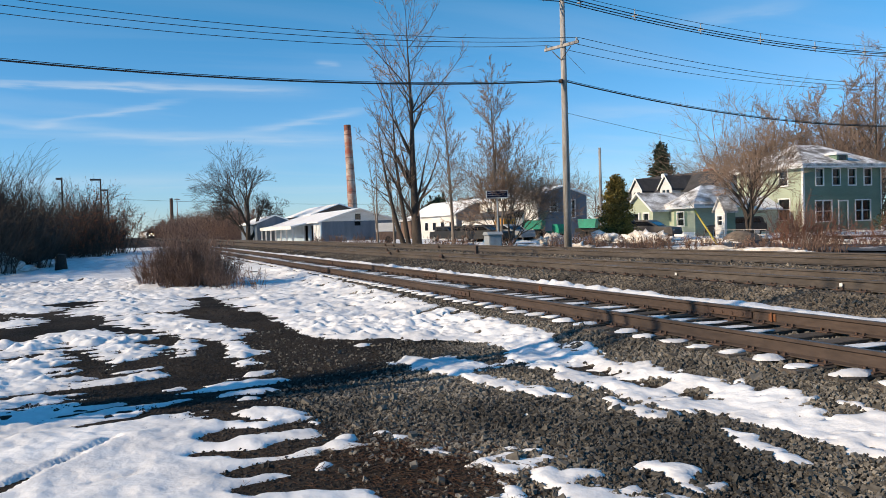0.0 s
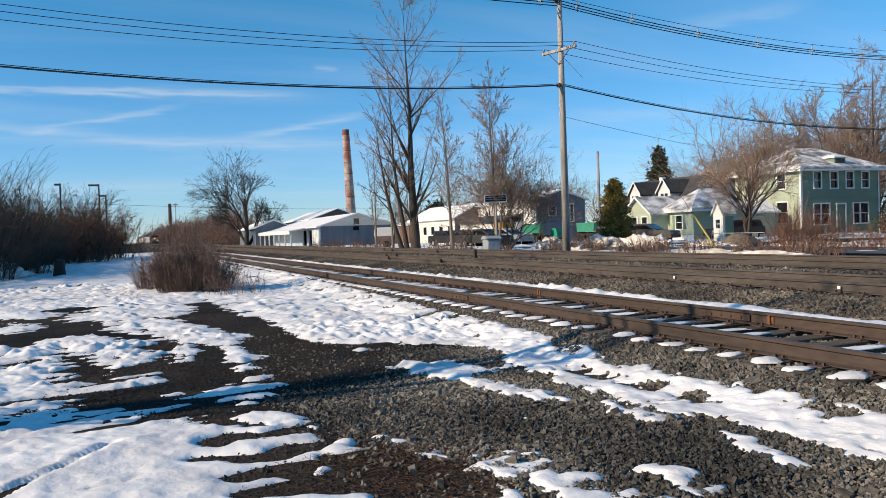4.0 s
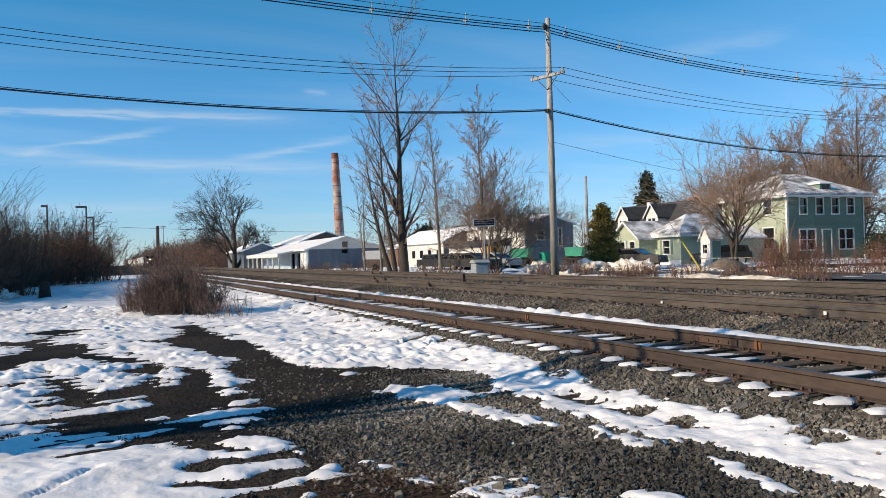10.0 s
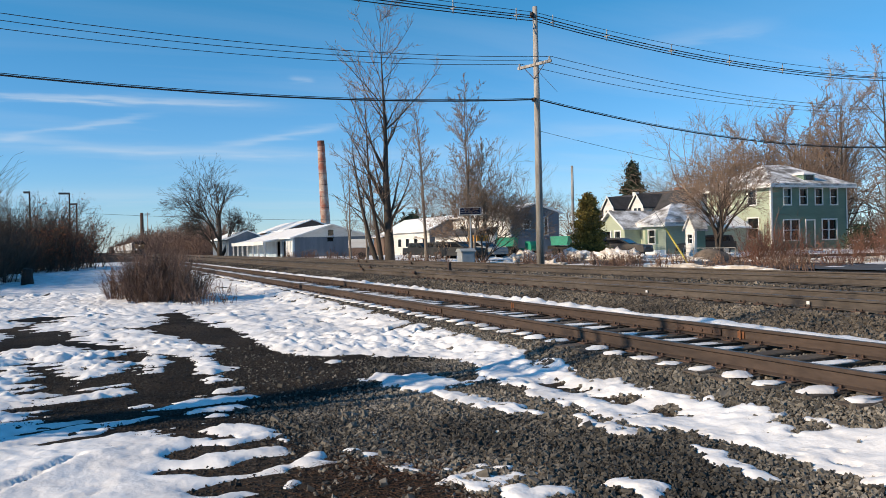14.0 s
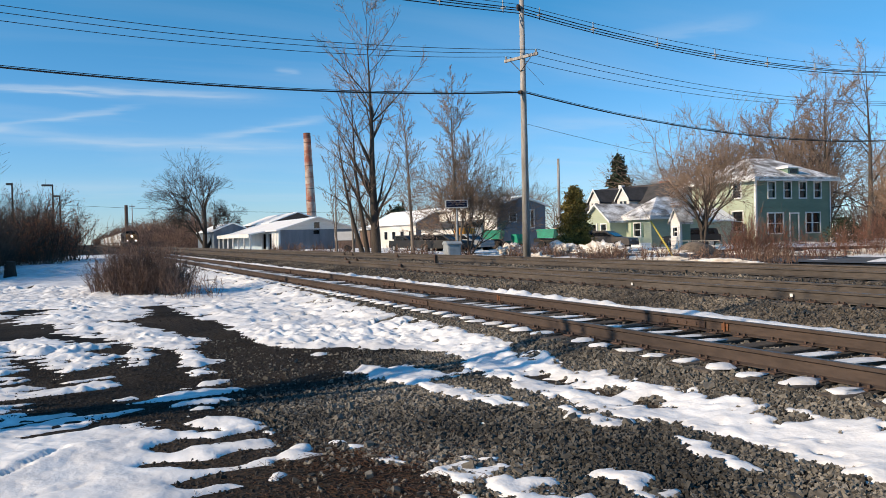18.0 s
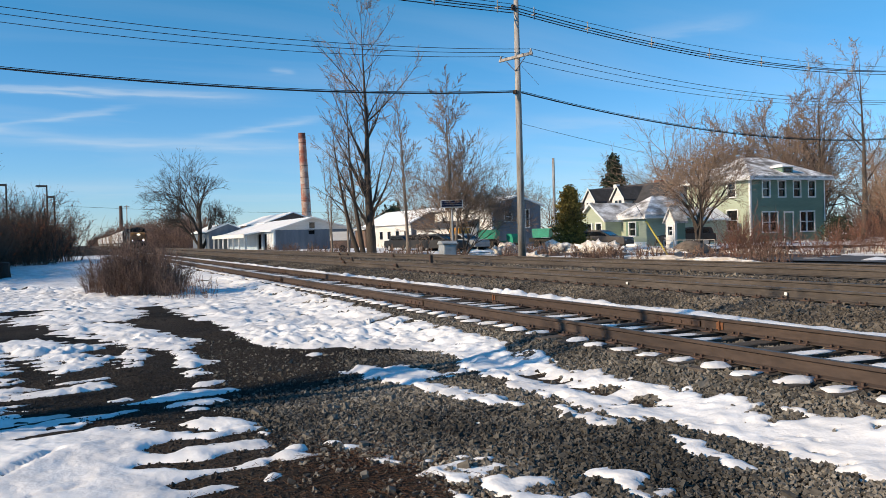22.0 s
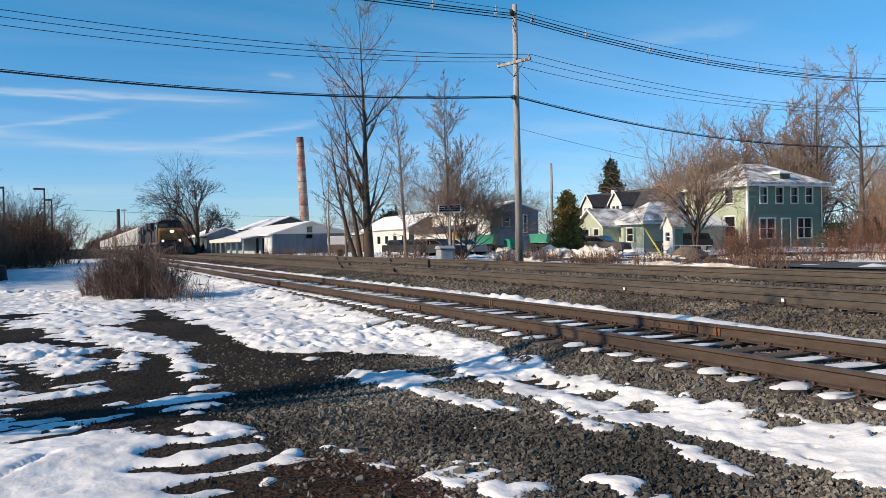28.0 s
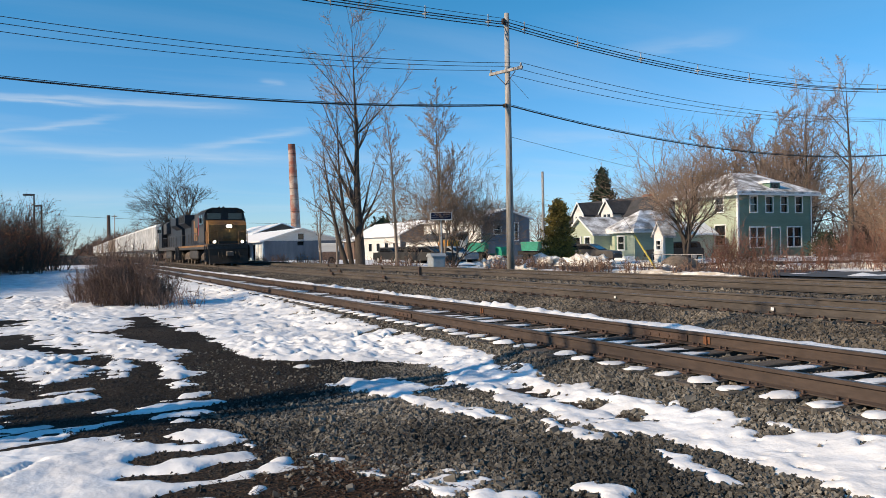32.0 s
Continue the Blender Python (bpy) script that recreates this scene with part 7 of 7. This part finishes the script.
# ---- stones, snow on the ties, small pieces ----
def stones(name, label, boxes, size, material, seed, keep=None, sink=0.35):
    """Crushed stone strewn over (x0, x1, y0, y1, stones to the square metre)."""
    rng = np.random.default_rng(seed)
    corner = np.array([(x, y, z) for z in (-1, 1) for y in (-1, 1) for x in (-1, 1)], float)
    quad = np.array([(0, 2, 3, 1), (4, 5, 7, 6), (0, 1, 5, 4), (2, 6, 7, 3), (0, 4, 6, 2), (1, 3, 7, 5)])
    xs, ys = [], []
    for x0, x1, y0, y1, dens in boxes:
        n = int((x1 - x0) * (y1 - y0) * dens)
        xs.append(rng.uniform(x0, x1, n))
        ys.append(rng.uniform(y0, y1, n))
    x, y = np.concatenate(xs), np.concatenate(ys)
    ok = snow_depth(x, y + bend(x) * (y > 4.7)) < 0.013
    if keep is not None:
        ok &= keep(x, y, rng)
    x, y = x[ok], y[ok]
    n = len(x)
    s = size * np.exp(rng.normal(0, 0.32, n))
    v = corner[None] * rng.uniform(0.42, 1.0, (n, 8, 3)) * s[:, None, None] * np.stack([np.ones(n) * 1.15, rng.uniform(0.55, 1.0, n), rng.uniform(0.4, 0.8, n)], 1)[:, None]
    q = rng.normal(0, 1, (n, 4))
    q /= np.linalg.norm(q, axis=1, keepdims=True)
    w, a, b, c = q.T
    rot = np.stack([1 - 2 * (b * b + c * c), 2 * (a * b - c * w), 2 * (a * c + b * w), 2 * (a * b + c * w), 1 - 2 * (a * a + c * c), 2 * (b * c - a * w), 2 * (a * c - b * w), 2 * (b * c + a * w), 1 - 2 * (a * a + b * b)], 1).reshape(n, 3, 3)
    v = np.einsum("nij,nkj->nki", rot, v)
    v += np.stack([x, y + bend(x) * (y > 4.7), ground_z(x, y + bend(x) * (y > 4.7)) + s * (0.6 - sink)], 1)[:, None]
    f = (np.arange(n)[:, None, None] * 8 + quad[None]).reshape(-1, 4)
    ob = new(name, quick_mesh(name, v.reshape(-1, 3), f, material))
    return tagged(ob, label, "gravel", kind="stuff")


def lot_keep(x, y, rng):
    k = fbm(x * 0.9, y * 0.9, 71)
    bed = np.clip(0.4 + 1.8 * outlines(x, y, GRAVEL_BED), 0.05, 1)
    return rng.random(len(x)) < np.clip(0.85 + 1.2 * k, 0.2, 1) * bed


def not_on_rails(x, y, rng):
    return np.abs(((x - 1.5) / TIE_STEP + 0.5) % 1 - 0.5) * TIE_STEP > 0.10


stones("lot_gravel", "loose dark crushed stone on the lot", ((-7.5, -2.6, 1.2, 4.9, 2700), (-10.5, -7.5, 1.2, 4.9, 2300), (-13.5, -10.5, 1.2, 4.9, 1100)), 0.0145, STONE, 1, lot_keep)
stones("pebbles", "small dark pebbles on bare dirt", ((-14.5, -8.5, -1.0, 3.2, 700), (-8.5, -4.0, 0.0, 2.2, 700), (-20, -14.5, 0.5, 3.0, 250)), 0.008, DARK_STONE, 6)
stones("shoulder_ballast", "crushed stone on the shoulder of the side track", ((-14, 1.5, 4.75, 5.75, 1900), (-34, -14, 4.95, 5.75, 600), (-70, -34, 5.0, 5.75, 120)), 0.0175, STONE, 2)
stones("side_track_ballast", "dark crushed stone between the ties", ((-22, 1.5, 5.7, 8.3, 400), (-50, -22, 5.7, 8.3, 130)), 0.021, STONE, 3, not_on_rails)
stones("main_ballast", "grey-brown crushed stone beside the main track", ((-20, 1.5, 8.6, 10.2, 850), (-45, -20, 8.6, 10.2, 330), (-90, -45, 8.6, 10.2, 80)), 0.0215, BROWN_STONE, 4)
stones("far_ballast", "brown crushed stone between the main tracks", ((-40, 0, 12.3, 14.2, 230), (-40, 0, 10.4, 12.3, 120), (-90, -40, 12.4, 14.2, 50), (-60, 0, 16.2, 17.8, 70)), 0.029, BROWN_STONE, 5)


def tie_snow():
    """Caps of snow left on the tie ends and between the rails of the side track."""
    rng = np.random.default_rng(12)
    ring, vs, fs, k = 10, [], [], 0
    zt = (A_Z1 + A_Z2) / 2 - 0.178
    for i in range(170):
        x = 1.5 - i * TIE_STEP
        spots = [(5.79 + rng.normal(0, 0.03), rng.uniform(0.13, 0.21), rng.uniform(0.02, 0.045))] if rng.random() < 0.9 else []
        if rng.random() < 0.85:
            spots.append((6.95 + rng.normal(0, 0.1), rng.uniform(0.3, 0.55), rng.uniform(0.012, 0.03)))
        for y, half, h in spots:
            z = zt + (y - 6.85) * 0.02
            wid = rng.uniform(0.09, 0.13)
            for lev, (sc, hh) in enumerate(((1.0, -0.01), (0.92, 0.55), (0.55, 0.95))):
                for j in range(ring):
                    a = 2 * math.pi * j / ring
                    m = sc * (1 + 0.18 * rng.normal())
                    vs.append((x + wid * m * math.cos(a), y + half * m * math.sin(a), z + h * hh))
            vs.append((x, y, z + h))
            for lev in range(2):
                for j in range(ring):
                    j2 = (j + 1) % ring
                    fs.append((k + lev * ring + j, k + lev * ring + j2, k + (lev + 1) * ring + j2, k + (lev + 1) * ring + j))
            for j in range(ring):
                fs.append((k + 2 * ring + j, k + 2 * ring + (j + 1) % ring, k + 3 * ring))
            k += 3 * ring + 1
    me = bpy.data.meshes.new("tie_snow")
    me.from_pydata(vs, [], fs)
    me.polygons.foreach_set("use_smooth", [True] * len(me.polygons))
    me.materials.append(SNOW)
    tagged(new("tie_snow", me), "small caps of snow lying on the ties", "snow", kind="stuff")


tie_snow()
JOINT = Build()
for x in (-0.30, -0.10, 0.10, 0.30):
    JOINT.tube((x, -0.045, -0.095), (x, -0.028, -0.095), 0.02, n=6)
JOINT.box(-0.46, -0.030, -0.140, 0.46, -0.012, -0.052, 0.004)
joint_mesh = JOINT.mesh("joint_bar", IRON)
for t, y, z, xs in ((track_a, A_Y1, A_Z1, (-3.2, -15.1, -27.0, -38.9, -50.8)), (track_a, A_Y2, A_Z2, (-9.1, -21.0, -32.9, -44.8))):
    for x in xs:
        part("joint_bar", joint_mesh, None, t, "bolted rail joint bar", at=pose(x, y, z))
RUST_BRIGHT = mat("fresh_rust", (0.20, 0.085, 0.04), (0.13, 0.06, 0.03), rough=0.9)
for x in (-8.28, -14.6):
    part("rail_bond", Build().tube((x, A_Y2 - 0.03, A_Z2 - 0.03), (x + 0.02, A_Y2 - 0.045, A_Z2 - 0.15), 0.012, n=6).box(x - 0.06, A_Y2 - 0.018, A_Z2 - 0.14, x + 0.06, A_Y2 - 0.0125, A_Z2 - 0.05), RUST_BRIGHT, track_a, "rusty welded rail bond")
DRY = mat("dead_grass", (0.10, 0.048, 0.026), (0.055, 0.03, 0.018), rough=0.9, island=0.4, bump=0)


def dead_grass():
    rng = np.random.default_rng(77)
    n = 2600
    x, y = rng.normal(-5.3, 0.55, n), rng.normal(1.75, 0.42, n)
    ok = snow_depth(x, y) < 0.013
    x, y = x[ok], y[ok]
    n = len(x)
    a, l = rng.uniform(0, 2 * math.pi, n), rng.uniform(0.03, 0.09, n)
    z = ground_z(x, y) + 0.012
    e = np.stack([x + l * np.cos(a), y + l * np.sin(a), z + rng.uniform(-0.005, 0.025, n)], 1)
    segs = np.concatenate([np.stack([x, y, z], 1), e, np.full((n, 1), 0.0016), np.full((n, 1), 0.0009)], 1)
    tagged(new("dead_grass", tubes("dead_grass", segs, DRY, 3)), "flattened reddish-brown dead grass", "grass", kind="stuff")


dead_grass()


def rail_fittings():
    """Dark boxes bolted to the far rails, and pale insulated joints."""
    for t, y, z, xs in ((track_b, B_Y1, B_Z, (-27.6, -33.9)), (track_b, B_Y2, B_Z, (-37.5, -39.2)), (track_c, C_Y1, C_Z, (-38.5, -46.0, -47.6))):
        for x in xs:
            part("rail_box", Build().box(x - 0.13, y - 0.12, z - 0.06, x + 0.13, y - 0.045, z + 0.05, 0.015), IRON, t, "dark box bolted to the rail")
    for x in (-9.9, -14.1):
        part("pale_clip", Build().box(x - 0.03, B_Y1 - 0.05, z_clip - 0.05, x + 0.03, B_Y1 - 0.04, z_clip), TRIM, track_b, "pale clip on the rail")


z_clip = B_Z - 0.07
rail_fittings()


# ---- motion of the train ----
def motions():
    times = [0, 2, 4, 6, 8, 10, 12, 14, 16, 18, 20, 22, 24, 26, 28, 30, 32]
    for ob, back, turn in TRAIN:
        rows = []
        for t in times:
            x = TRAIN_END - SPEED * (32 - t) - 0.16 * max(0.0, 22.5 - t) ** 2 - back
            slope = (float(bend(x + 5)) - float(bend(x - 5))) / 10
            rows.append((t, pose(x, TRAIN_Y + float(bend(x)), B_Z, 0, 0, turn + math.degrees(math.atan(slope)))))
        walk(ob, rows)


motions()
